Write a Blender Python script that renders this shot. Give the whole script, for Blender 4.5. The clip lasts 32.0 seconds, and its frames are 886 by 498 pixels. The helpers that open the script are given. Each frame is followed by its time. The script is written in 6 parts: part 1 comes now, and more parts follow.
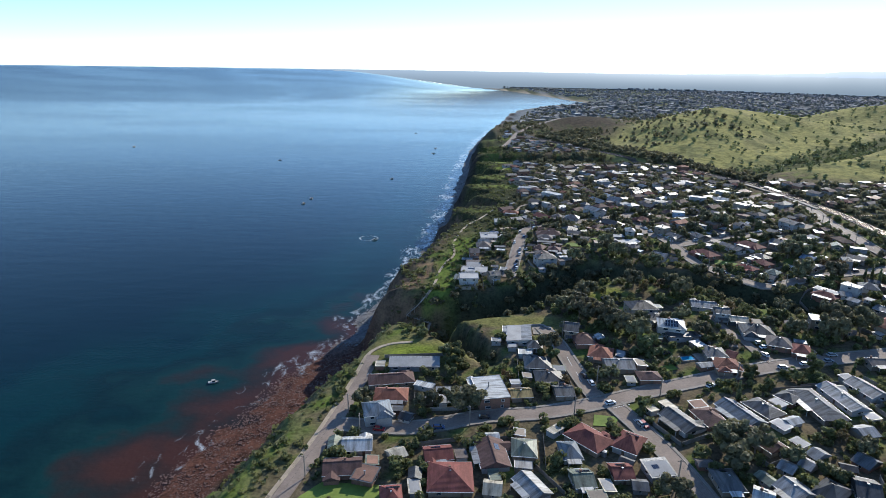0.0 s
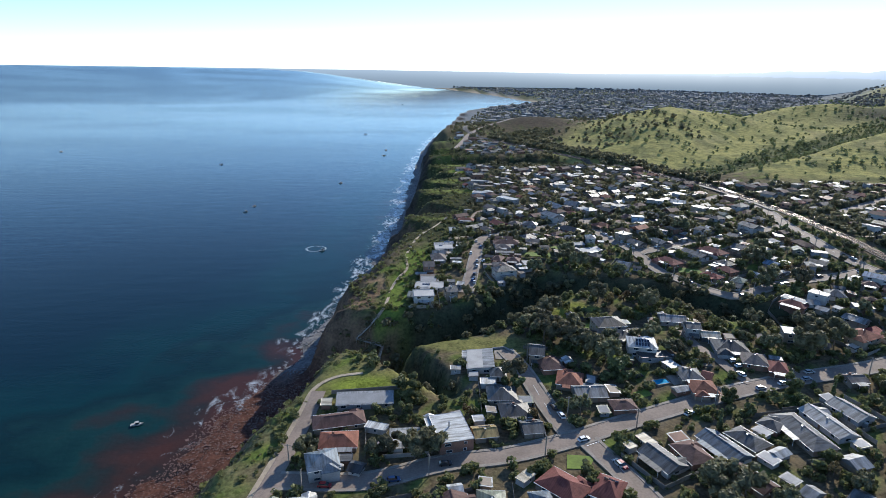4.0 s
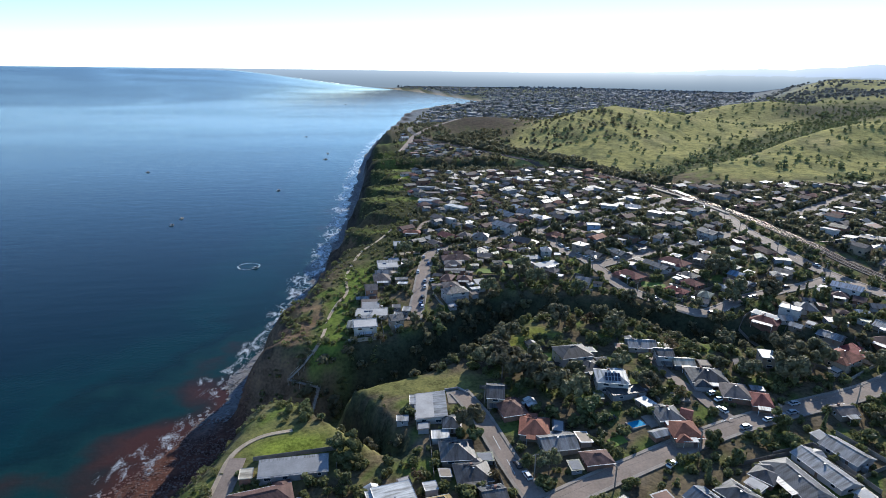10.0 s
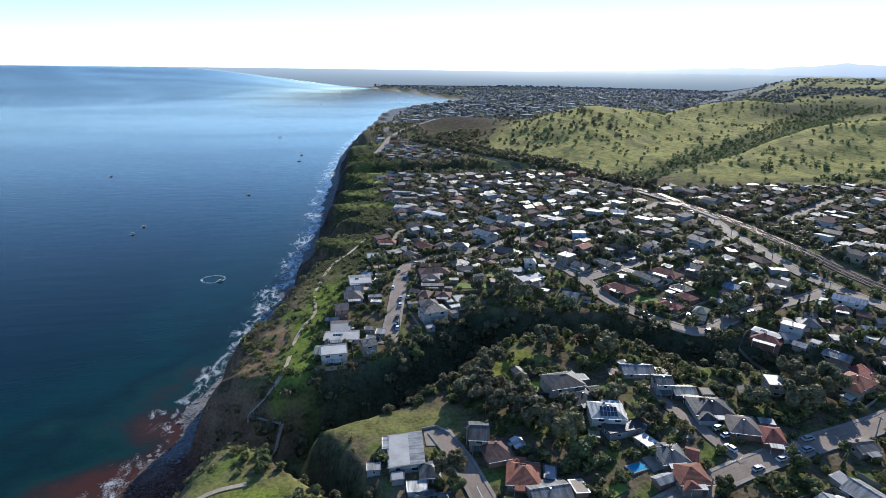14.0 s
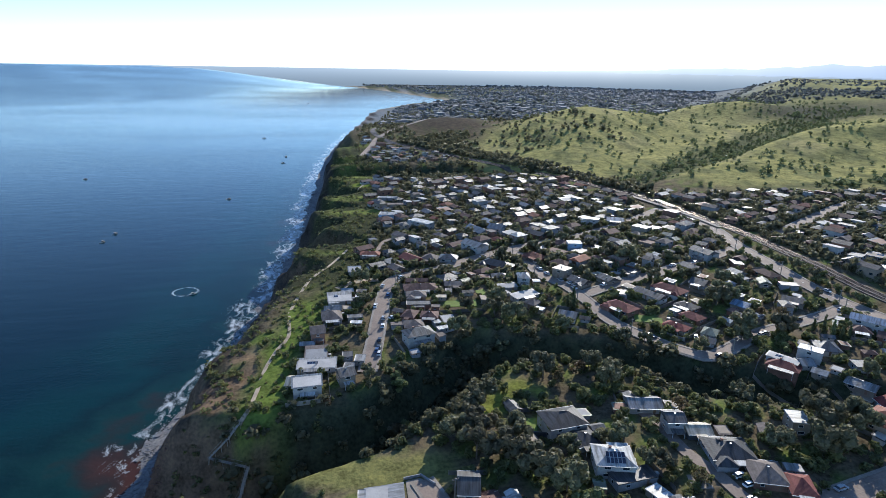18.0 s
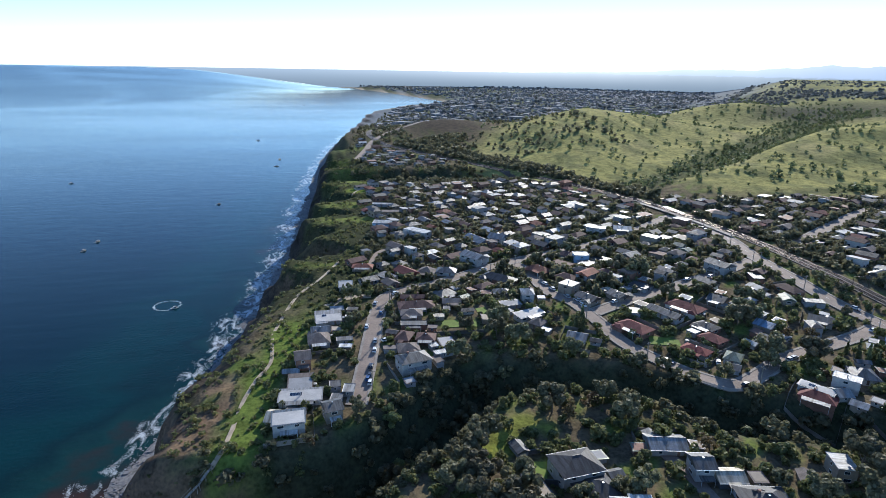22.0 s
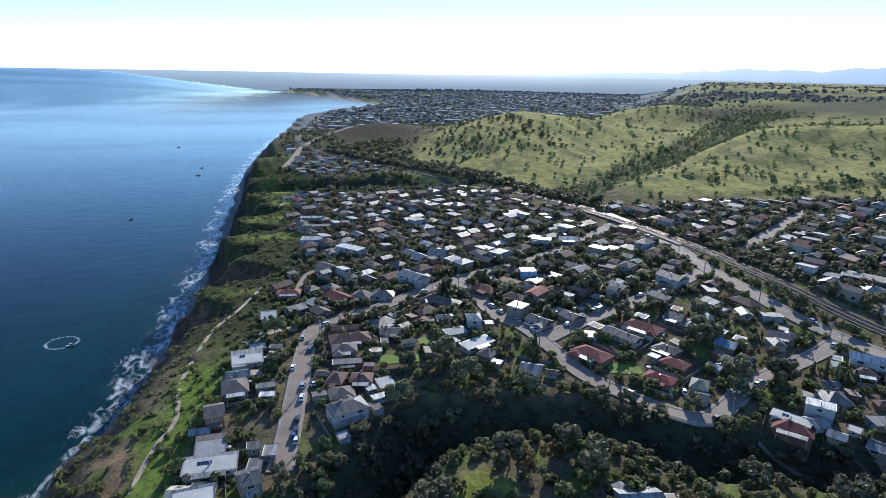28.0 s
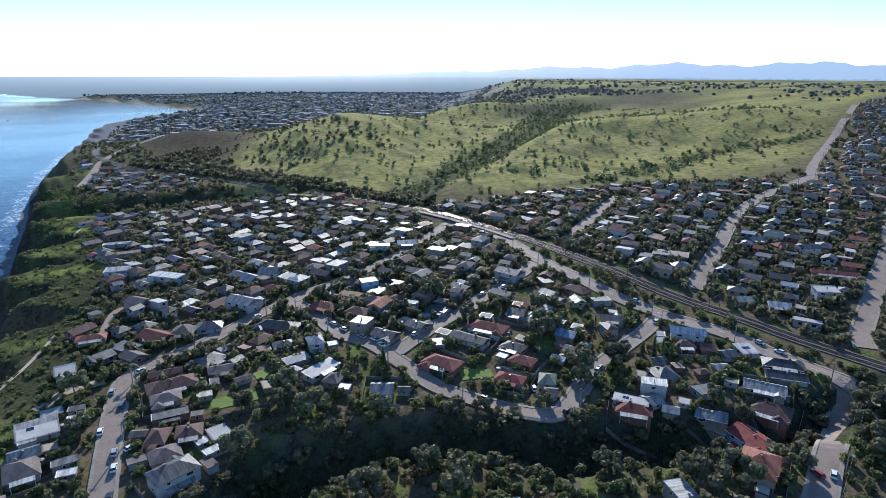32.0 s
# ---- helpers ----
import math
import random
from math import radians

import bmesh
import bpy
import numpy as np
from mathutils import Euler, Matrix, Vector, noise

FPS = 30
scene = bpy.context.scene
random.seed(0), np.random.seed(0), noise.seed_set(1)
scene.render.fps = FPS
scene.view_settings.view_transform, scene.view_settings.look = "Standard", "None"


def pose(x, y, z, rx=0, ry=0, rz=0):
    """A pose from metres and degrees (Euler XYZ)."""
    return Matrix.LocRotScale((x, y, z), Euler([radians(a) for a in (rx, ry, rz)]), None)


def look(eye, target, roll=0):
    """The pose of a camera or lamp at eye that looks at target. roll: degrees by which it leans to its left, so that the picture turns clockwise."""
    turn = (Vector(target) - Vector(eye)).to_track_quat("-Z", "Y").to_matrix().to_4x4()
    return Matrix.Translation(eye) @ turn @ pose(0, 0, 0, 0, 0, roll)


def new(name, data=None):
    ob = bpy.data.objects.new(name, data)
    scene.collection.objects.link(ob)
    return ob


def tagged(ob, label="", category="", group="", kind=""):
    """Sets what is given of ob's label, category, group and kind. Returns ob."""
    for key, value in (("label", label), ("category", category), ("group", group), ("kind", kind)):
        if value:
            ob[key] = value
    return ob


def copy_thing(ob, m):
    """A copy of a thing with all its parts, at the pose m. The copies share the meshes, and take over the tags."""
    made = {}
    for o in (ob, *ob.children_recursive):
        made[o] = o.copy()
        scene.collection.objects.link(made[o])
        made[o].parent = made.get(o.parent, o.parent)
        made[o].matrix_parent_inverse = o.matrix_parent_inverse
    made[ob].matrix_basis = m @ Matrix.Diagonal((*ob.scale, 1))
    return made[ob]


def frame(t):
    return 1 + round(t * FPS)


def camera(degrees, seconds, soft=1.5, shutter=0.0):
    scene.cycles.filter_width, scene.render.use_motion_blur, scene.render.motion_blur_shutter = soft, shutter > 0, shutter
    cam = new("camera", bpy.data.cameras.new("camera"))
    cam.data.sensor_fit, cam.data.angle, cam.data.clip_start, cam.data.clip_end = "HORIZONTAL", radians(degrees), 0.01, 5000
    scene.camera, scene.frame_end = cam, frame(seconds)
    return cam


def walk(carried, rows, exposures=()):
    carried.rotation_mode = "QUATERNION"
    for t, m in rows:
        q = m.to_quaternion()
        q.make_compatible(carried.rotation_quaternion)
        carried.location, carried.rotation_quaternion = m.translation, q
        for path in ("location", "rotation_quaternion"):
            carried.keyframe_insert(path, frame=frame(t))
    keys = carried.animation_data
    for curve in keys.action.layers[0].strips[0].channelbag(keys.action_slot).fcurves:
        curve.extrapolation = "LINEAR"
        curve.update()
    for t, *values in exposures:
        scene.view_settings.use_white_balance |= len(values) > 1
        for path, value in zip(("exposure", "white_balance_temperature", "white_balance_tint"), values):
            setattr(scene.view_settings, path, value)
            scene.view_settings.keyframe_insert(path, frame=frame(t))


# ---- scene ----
cam = camera(73.7, 32.0, soft=0.75)
PATH = [
    (0, (-8.487, 4.084, 159.559), (-8.486, 5.995, 158.969), 0.9),
    (0.5, (-8.04, 7.316, 159.549), (-7.993, 9.227, 158.961), 0.6),
    (1, (-8.085, 10.744, 159.543), (-8.002, 12.654, 158.956), 0.6),
    (1.5, (-8.065, 14.299, 159.53), (-7.961, 16.208, 158.944), 0.6),
    (2, (-7.941, 17.916, 159.582), (-7.825, 19.824, 158.994), 0.7),
    (2.5, (-7.849, 21.471, 159.667), (-7.725, 23.379, 159.079), 0.8),
    (4.5, (-7.321, 34.974, 159.808), (-7.148, 36.878, 159.219), 1.0),
    (5, (-6.846, 37.988, 159.866), (-6.658, 39.89, 159.278), 1.0),
    (5.5, (-6.307, 40.94, 159.9), (-6.104, 42.841, 159.311), 0.9),
    (6, (-5.742, 43.902, 159.952), (-5.523, 45.801, 159.364), 0.9),
    (6.5, (-5.145, 46.974, 159.86), (-4.916, 48.872, 159.272), 0.9),
    (7, (-4.833, 50.253, 159.906), (-4.594, 52.149, 159.317), 0.9),
    (7.5, (-4.505, 53.237, 159.869), (-4.254, 55.132, 159.281), 0.9),
    (8, (-4.008, 56.261, 159.9), (-3.742, 58.154, 159.311), 0.9),
    (8.5, (-3.298, 59.311, 159.966), (-3.012, 61.201, 159.378), 0.8),
    (9, (-2.692, 62.222, 160.054), (-2.385, 64.109, 159.465), 0.9),
    (9.5, (-1.905, 65.304, 160.043), (-1.586, 67.189, 159.455), 0.8),
    (10, (-1.28, 68.411, 160.127), (-0.952, 70.294, 159.538), 0.8),
    (10.5, (-0.633, 71.769, 160.209), (-0.3, 73.651, 159.619), 0.8),
    (11, (0.163, 74.856, 160.292), (0.501, 76.737, 159.703), 0.8),
    (11.5, (0.832, 78.0, 160.368), (1.172, 79.881, 159.778), 0.8),
    (12, (1.545, 81.271, 160.435), (1.89, 83.15, 159.843), 0.8),
    (12.5, (2.292, 84.441, 160.513), (2.644, 86.319, 159.922), 0.8),
    (13, (2.944, 87.63, 160.578), (3.313, 89.505, 159.986), 0.8),
    (13.5, (3.861, 90.971, 160.47), (4.245, 92.843, 159.88), 0.8),
    (14, (4.725, 94.358, 160.435), (5.121, 96.227, 159.843), 0.8),
    (14.5, (5.381, 97.404, 160.373), (5.789, 99.271, 159.781), 0.8),
    (16.5, (8.932, 110.279, 160.107), (9.354, 112.142, 159.516), 0.9),
    (17, (9.958, 113.605, 160.218), (10.384, 115.468, 159.626), 0.9),
    (17.5, (10.727, 116.788, 160.321), (11.155, 118.65, 159.728), 1.0),
    (18, (11.573, 119.989, 160.346), (12.004, 121.85, 159.753), 1.0),
    (18.5, (12.567, 123.3, 160.279), (12.998, 125.161, 159.687), 1.1),
    (19, (13.52, 126.508, 160.171), (13.952, 128.369, 159.58), 1.1),
    (19.5, (14.409, 129.491, 160.128), (14.84, 131.352, 159.536), 1.1),
    (20, (14.921, 132.581, 160.036), (15.354, 134.442, 159.445), 1.1),
    (20.5, (15.3, 135.499, 159.905), (15.736, 137.359, 159.315), 1),
    (21, (15.805, 138.385, 159.811), (16.243, 140.245, 159.222), 1.1),
    (21.5, (16.489, 141.422, 159.709), (16.928, 143.282, 159.119), 1),
    (22, (17.113, 144.25, 159.514), (17.552, 146.11, 158.925), 1),
    (22.5, (17.719, 147.203, 159.319), (18.16, 149.063, 158.731), 1),
    (23, (18.415, 150.197, 159.116), (18.857, 152.057, 158.53), 1.1),
    (23.5, (18.988, 153.021, 159.078), (19.431, 154.881, 158.491), 1.2),
    (24, (19.696, 155.899, 159.038), (20.14, 157.758, 158.451), 1.3),
    (24.5, (20.553, 159.078, 159.022), (20.998, 160.938, 158.435), 1.3),
    (26.5, (23.476, 168.869, 159.305), (24.018, 170.703, 158.721), 1.1),
    (27, (23.889, 171.084, 159.343), (24.462, 172.91, 158.76), 1.2),
    (27.5, (24.509, 173.249, 159.37), (25.115, 175.064, 158.789), 1.1),
    (28, (25.601, 175.477, 159.35), (26.242, 177.281, 158.772), 1.1),
    (28.5, (26.856, 177.695, 159.479), (27.555, 179.477, 158.901), 1.1),
    (29, (28.095, 179.867, 159.613), (28.858, 181.624, 159.036), 1),
    (29.5, (29.167, 181.866, 159.727), (29.996, 183.593, 159.151), 1.0),
    (30, (30.313, 183.945, 159.699), (31.207, 185.64, 159.124), 0.9),
    (30.5, (31.355, 185.815, 159.668), (32.309, 187.476, 159.095), 0.7),
    (31, (32.449, 187.525, 159.669), (33.465, 189.151, 159.098), 0.5),
    (31.5, (33.13, 188.631, 159.743), (34.2, 190.223, 159.176), 0.3),
    (32, (33.688, 189.303, 159.9), (34.806, 190.86, 159.329), 0.2),
]
walk(cam, [(t, look(eye, target, roll)) for t, eye, target, roll in PATH], [(0.0, 0.41, 5750, 8), (24.0, 0.49, 5550, 9), (32.0, 0.45, 5400, 9)])

# ---- daylight ----
SUN_TURN, SUN_HEIGHT = 35.0, 26.0
world = bpy.data.worlds.new("sky")
scene.world = world
world.use_nodes = True
sky = world.node_tree.nodes.new("ShaderNodeTexSky")
sky.sky_type, sky.sun_disc = "NISHITA", False
sky.sun_elevation, sky.sun_rotation = radians(SUN_HEIGHT), radians(SUN_TURN)
sky.altitude, sky.air_density, sky.dust_density, sky.ozone_density = 100, 0.8, 0.0, 3.2
back = world.node_tree.nodes["Background"]
world.node_tree.links.new(sky.outputs[0], back.inputs[0])
back.inputs[1].default_value = 0.15
sun_data = bpy.data.lights.new("sun", "SUN")
sun_data.energy, sun_data.angle, sun_data.color = 4.9, radians(0.55), (1.0, 0.88, 0.71)
sun = new("sun", sun_data)
sun_way = Vector((math.sin(radians(SUN_TURN)) * math.cos(radians(SUN_HEIGHT)), math.cos(radians(SUN_TURN)) * math.cos(radians(SUN_HEIGHT)), math.sin(radians(SUN_HEIGHT))))
sun.matrix_world = look(sun_way * 900, (0, 0, 0))
scene.view_settings.exposure = 0.0

# ---- materials ----
def node_mat(name, rough=0.8, metal=0.0, spec=0.5):
    m = bpy.data.materials.new(name)
    m.use_nodes = True
    nt = m.node_tree
    bsdf = nt.nodes["Principled BSDF"]
    bsdf.inputs["Roughness"].default_value = rough
    bsdf.inputs["Metallic"].default_value = metal
    bsdf.inputs["Specular IOR Level"].default_value = spec
    return m, nt, bsdf


def link(nt, a, b):
    nt.links.new(a, b)


def noise_of(nt, size, detail=4.0, coords=None):
    """Noise whose lumps are about that many metres, in world or object space."""
    n = nt.nodes.new("ShaderNodeTexNoise")
    n.inputs["Scale"].default_value = 1.0 / size
    n.inputs["Detail"].default_value = detail
    if coords is None:
        geo = nt.nodes.new("ShaderNodeNewGeometry")
        coords = geo.outputs["Position"]
    link(nt, coords, n.inputs["Vector"])
    return n.outputs["Fac"]


def ramp_of(nt, fac, *stops):
    r = nt.nodes.new("ShaderNodeValToRGB")
    while len(r.color_ramp.elements) < len(stops):
        r.color_ramp.elements.new(0.5)
    for e, (p, c) in zip(r.color_ramp.elements, stops):
        e.position, e.color = p, (*c, 1) if len(c) == 3 else c
    link(nt, fac, r.inputs[0])
    return r.outputs[0]


def mix_of(nt, fac, a, b, how="MIX"):
    n = nt.nodes.new("ShaderNodeMix")
    n.data_type, n.blend_type = "RGBA", how
    for value, socket in ((fac, n.inputs[0]), (a, n.inputs[6]), (b, n.inputs[7])):
        if isinstance(value, (int, float)):
            socket.default_value = value
        elif isinstance(value, tuple):
            socket.default_value = (*value, 1)
        else:
            link(nt, value, socket)
    return n.outputs[2]


def math_of(nt, how, a, b=0.0):
    n = nt.nodes.new("ShaderNodeMath")
    n.operation = how
    for value, socket in ((a, n.inputs[0]), (b, n.inputs[1])):
        if isinstance(value, (int, float)):
            socket.default_value = value
        else:
            link(nt, value, socket)
    return n.outputs[0]


def bump_of(nt, bsdf, fac, strength, distance):
    b = nt.nodes.new("ShaderNodeBump")
    b.inputs["Strength"].default_value, b.inputs["Distance"].default_value = strength, distance
    link(nt, fac, b.inputs["Height"])
    link(nt, b.outputs[0], bsdf.inputs["Normal"])


def random_of(nt):
    return nt.nodes.new("ShaderNodeObjectInfo").outputs["Random"]


def plain_mat(name, colour, rough=0.8, metal=0.0, grain=0.6, dirt=0.25, vary=0.12, spec=0.5):
    """Paint, render, plaster: a colour with stains at two sizes, and a little different from thing to thing."""
    m, nt, bsdf = node_mat(name, rough, metal, spec)
    dark = tuple(c * (1 - dirt) for c in colour)
    big, fine = noise_of(nt, 3.5, 3), noise_of(nt, grain, 5)
    both = math_of(nt, "ADD", math_of(nt, "MULTIPLY", big, 0.6), math_of(nt, "MULTIPLY", fine, 0.4))
    c = ramp_of(nt, both, (0.36, dark), (0.62, colour))
    shift = math_of(nt, "ADD", math_of(nt, "MULTIPLY", random_of(nt), 2 * vary), 1 - vary)
    hsv = nt.nodes.new("ShaderNodeHueSaturation")
    link(nt, shift, hsv.inputs["Value"])
    link(nt, c, hsv.inputs["Color"])
    link(nt, hsv.outputs[0], bsdf.inputs["Base Color"])
    bump_of(nt, bsdf, fine, 0.15, 0.02)
    return m


def roof_mat(name, colour, kind):
    """Corrugated sheet or tile courses: ribs run down the slope in the roof's own space, with weathering."""
    m, nt, bsdf = node_mat(name, 0.52 if kind == "sheet" else 0.8, 0.08 if kind == "sheet" else 0.0, 0.3 if kind == "sheet" else 0.25)
    coords = nt.nodes.new("ShaderNodeTexCoord").outputs["Object"]
    wave = nt.nodes.new("ShaderNodeTexWave")
    wave.bands_direction = "X" if kind == "sheet" else "Y"
    wave.inputs["Scale"].default_value = 1.1 if kind == "sheet" else 0.9
    link(nt, coords, wave.inputs["Vector"])
    big, fine = noise_of(nt, 2.2, 4), noise_of(nt, 0.45, 5)
    both = math_of(nt, "ADD", math_of(nt, "MULTIPLY", big, 0.65), math_of(nt, "MULTIPLY", fine, 0.35))
    dark = tuple(c * (0.72 if kind == "sheet" else 0.6) for c in colour)
    c = ramp_of(nt, both, (0.35, dark), (0.6, colour))
    c = mix_of(nt, math_of(nt, "MULTIPLY", wave.outputs["Fac"], 0.4), c, tuple(v * 0.55 for v in colour))
    # rain streaks and patched sheets running down the slope
    run = nt.nodes.new("ShaderNodeMapping")
    run.inputs["Scale"].default_value = (1.0, 0.12, 0.12)
    link(nt, coords, run.inputs["Vector"])
    streak = ramp_of(nt, noise_of(nt, 0.8, 3, run.outputs[0]), (0.36, (0.55, 0.53, 0.5)), (0.6, (1.15, 1.15, 1.15)))
    c = mix_of(nt, 1.0 if kind == "sheet" else 0.45, c, streak, "MULTIPLY")
    hsv = nt.nodes.new("ShaderNodeHueSaturation")
    link(nt, math_of(nt, "ADD", math_of(nt, "MULTIPLY", random_of(nt), 0.3), 0.85), hsv.inputs["Value"])
    link(nt, c, hsv.inputs["Color"])
    link(nt, hsv.outputs[0], bsdf.inputs["Base Color"])
    bump_of(nt, bsdf, wave.outputs["Fac"], 0.35, 0.05)
    return m


def leaf_mat(name, low, high, island=True):
    m, nt, bsdf = node_mat(name, 0.6, 0, 0.25)
    geo = nt.nodes.new("ShaderNodeNewGeometry")
    pick = math_of(nt, "ADD", math_of(nt, "MULTIPLY", geo.outputs["Random Per Island"], 0.45), math_of(nt, "MULTIPLY", noise_of(nt, 7.0, 2), 0.55))
    c = ramp_of(nt, pick, (0.25, low), (0.75, high))
    hsv = nt.nodes.new("ShaderNodeHueSaturation")
    link(nt, math_of(nt, "ADD", math_of(nt, "MULTIPLY", random_of(nt), 0.5), 0.75), hsv.inputs["Value"])
    link(nt, math_of(nt, "ADD", math_of(nt, "MULTIPLY", random_of(nt), 0.04), 0.485), hsv.inputs["Hue"])
    link(nt, c, hsv.inputs["Color"])
    link(nt, hsv.outputs[0], bsdf.inputs["Base Color"])
    bsdf.inputs["Transmission Weight"].default_value = 0.0
    trans = nt.nodes.new("ShaderNodeBsdfTranslucent")
    link(nt, hsv.outputs[0], trans.inputs["Color"])
    mixer = nt.nodes.new("ShaderNodeMixShader")
    mixer.inputs[0].default_value = 0.45
    link(nt, bsdf.outputs[0], mixer.inputs[1])
    link(nt, trans.outputs[0], mixer.inputs[2])
    link(nt, mixer.outputs[0], nt.nodes["Material Output"].inputs[0])
    return m


ROOFS = dict(
    light=roof_mat("pale zinc sheet roof", (0.29, 0.29, 0.285), "sheet"), white=roof_mat("white sheet roof", (0.52, 0.52, 0.5), "sheet"),
    grey=roof_mat("grey sheet roof", (0.125, 0.125, 0.125), "sheet"), dark=roof_mat("charcoal sheet roof", (0.07, 0.07, 0.072), "sheet"),
    bluegrey=roof_mat("blue-grey sheet roof", (0.15, 0.185, 0.22), "sheet"), blue=roof_mat("blue sheet roof", (0.2, 0.28, 0.38), "sheet"),
    cream=roof_mat("cream sheet roof", (0.48, 0.43, 0.33), "sheet"), olive=roof_mat("olive sheet roof", (0.21, 0.23, 0.17), "sheet"),
    ochre=roof_mat("ochre sheet roof", (0.42, 0.3, 0.11), "sheet"), red=roof_mat("dull red tile roof", (0.23, 0.075, 0.06), "tile"),
    brightred=roof_mat("bright red sheet roof", (0.27, 0.065, 0.055), "tile"), terracotta=roof_mat("terracotta tile roof", (0.31, 0.12, 0.075), "tile"),
    brown=roof_mat("brown tile roof", (0.15, 0.085, 0.07), "tile"), taupe=roof_mat("taupe tile roof", (0.2, 0.165, 0.145), "tile"))
WALLS = dict(
    white=plain_mat("white rendered wall", (0.46, 0.44, 0.41)), cream=plain_mat("cream rendered wall", (0.3, 0.245, 0.185)),
    brick=plain_mat("red-brown brick wall", (0.28, 0.15, 0.1), grain=0.25, dirt=0.4), grey=plain_mat("grey clad wall", (0.3, 0.3, 0.3)),
    dark=plain_mat("dark clad wall", (0.08, 0.085, 0.09)), blue=plain_mat("pale blue wall", (0.42, 0.55, 0.68)))
M_GLASS, _, _b = node_mat("window glass", 0.06, 0, 0.9)
_b.inputs["Base Color"].default_value = (0.02, 0.03, 0.04, 1)
M_FRAME = plain_mat("white window frame", (0.72, 0.72, 0.7), 0.5)
M_DOOR = plain_mat("painted door", (0.2, 0.13, 0.09), 0.5, vary=0.4)
M_FASCIA = plain_mat("painted gutter", (0.62, 0.62, 0.6), 0.45, vary=0.3)
M_SOLAR, _, _b = node_mat("solar glass", 0.12, 0, 0.8)
_b.inputs["Base Color"].default_value = (0.012, 0.018, 0.04, 1)
M_BRICK = plain_mat("chimney brick", (0.3, 0.16, 0.11), grain=0.2, dirt=0.4)
M_FENCE = plain_mat("weathered fence", (0.24, 0.22, 0.19), 0.85, grain=0.4, dirt=0.4, vary=0.4)
M_CONCRETE = plain_mat("weathered concrete", (0.3, 0.26, 0.215), 0.9, grain=0.5, dirt=0.35)
M_TIMBER = plain_mat("grey timber", (0.25, 0.21, 0.17), 0.85, grain=0.3, dirt=0.4)
M_BOARD = plain_mat("silvered deck boards", (0.42, 0.38, 0.33), 0.85, grain=0.3, dirt=0.35)
M_STEEL = plain_mat("galvanised steel", (0.42, 0.43, 0.44), 0.45, 0.7)
M_RAIL = plain_mat("rail steel", (0.2, 0.15, 0.12), 0.4, 0.8)
M_TYRE = plain_mat("rubber", (0.02, 0.02, 0.02), 0.9)
M_WIRE = plain_mat("cable", (0.03, 0.03, 0.03), 0.6)
M_BARK = plain_mat("bark", (0.2, 0.16, 0.12), 0.9, grain=0.3, dirt=0.5)
M_SAND = plain_mat("packed earth path", (0.42, 0.34, 0.24), 0.95, grain=0.8, dirt=0.35)
M_POOL, _, _b = node_mat("pool water", 0.05, 0, 0.6)
_b.inputs["Base Color"].default_value = (0.05, 0.3, 0.48, 1)
M_LAWN = plain_mat("mown lawn", (0.17, 0.23, 0.035), 0.95, grain=0.9, dirt=0.3)
M_LEAF = leaf_mat("gum leaves", (0.12, 0.118, 0.07), (0.23, 0.212, 0.118))
M_LEAF_GREEN = leaf_mat("garden leaves", (0.105, 0.118, 0.054), (0.225, 0.228, 0.09))
M_LEAF_DARK = leaf_mat("dark gully leaves", (0.095, 0.11, 0.055), (0.18, 0.19, 0.085))
# trees of the plain: haze put into the leaf colour as pale blue-grey
M_LEAF_FAR = leaf_mat("haze-paled far foliage", (0.14, 0.15, 0.145), (0.19, 0.2, 0.195))
M_LEAF_BROWN = leaf_mat("russet leaves", (0.085, 0.062, 0.036), (0.19, 0.14, 0.075))


def asphalt_mat(name, colour):
    m, nt, bsdf = node_mat(name, 0.85, 0, 0.3)
    big, fine = noise_of(nt, 9, 4), noise_of(nt, 0.8, 6)
    both = math_of(nt, "ADD", math_of(nt, "MULTIPLY", big, 0.6), math_of(nt, "MULTIPLY", fine, 0.4))
    link(nt, ramp_of(nt, both, (0.35, tuple(c * 0.7 for c in colour)), (0.65, tuple(c * 1.15 for c in colour))), bsdf.inputs["Base Color"])
    bump_of(nt, bsdf, fine, 0.2, 0.02)
    return m


M_ASPHALT = asphalt_mat("worn grey asphalt", (0.255, 0.2, 0.16))
M_MARK = plain_mat("road paint", (0.75, 0.75, 0.72), 0.7)
M_BALLAST = asphalt_mat("rail ballast", (0.11, 0.095, 0.08))
M_SLEEPER = plain_mat("tarred sleepers", (0.085, 0.07, 0.058), 0.9, grain=0.4, dirt=0.4)
# ---- the lie of the land ----
def smooth(a, b, v):
    t = np.clip((np.asarray(v, float) - a) / (b - a), 0, 1)
    return t * t * (3 - 2 * t)


SHORE_Y = np.array([-900, 0, 120, 209, 237, 283, 303, 332, 377, 421, 473, 553, 665, 860, 1080, 1250, 1390, 1965, 2099, 2375, 2719, 2905, 3391, 3629, 4204, 4586, 5010])
SHORE_X = np.array([-420, -172, -142, -119, -109, -92, -79, -66, -60, -43, -33, -18, -2, 13, 32, 52, 76, 188, 210, 285, 459, 682, 612, 580, 465, 342, 182])


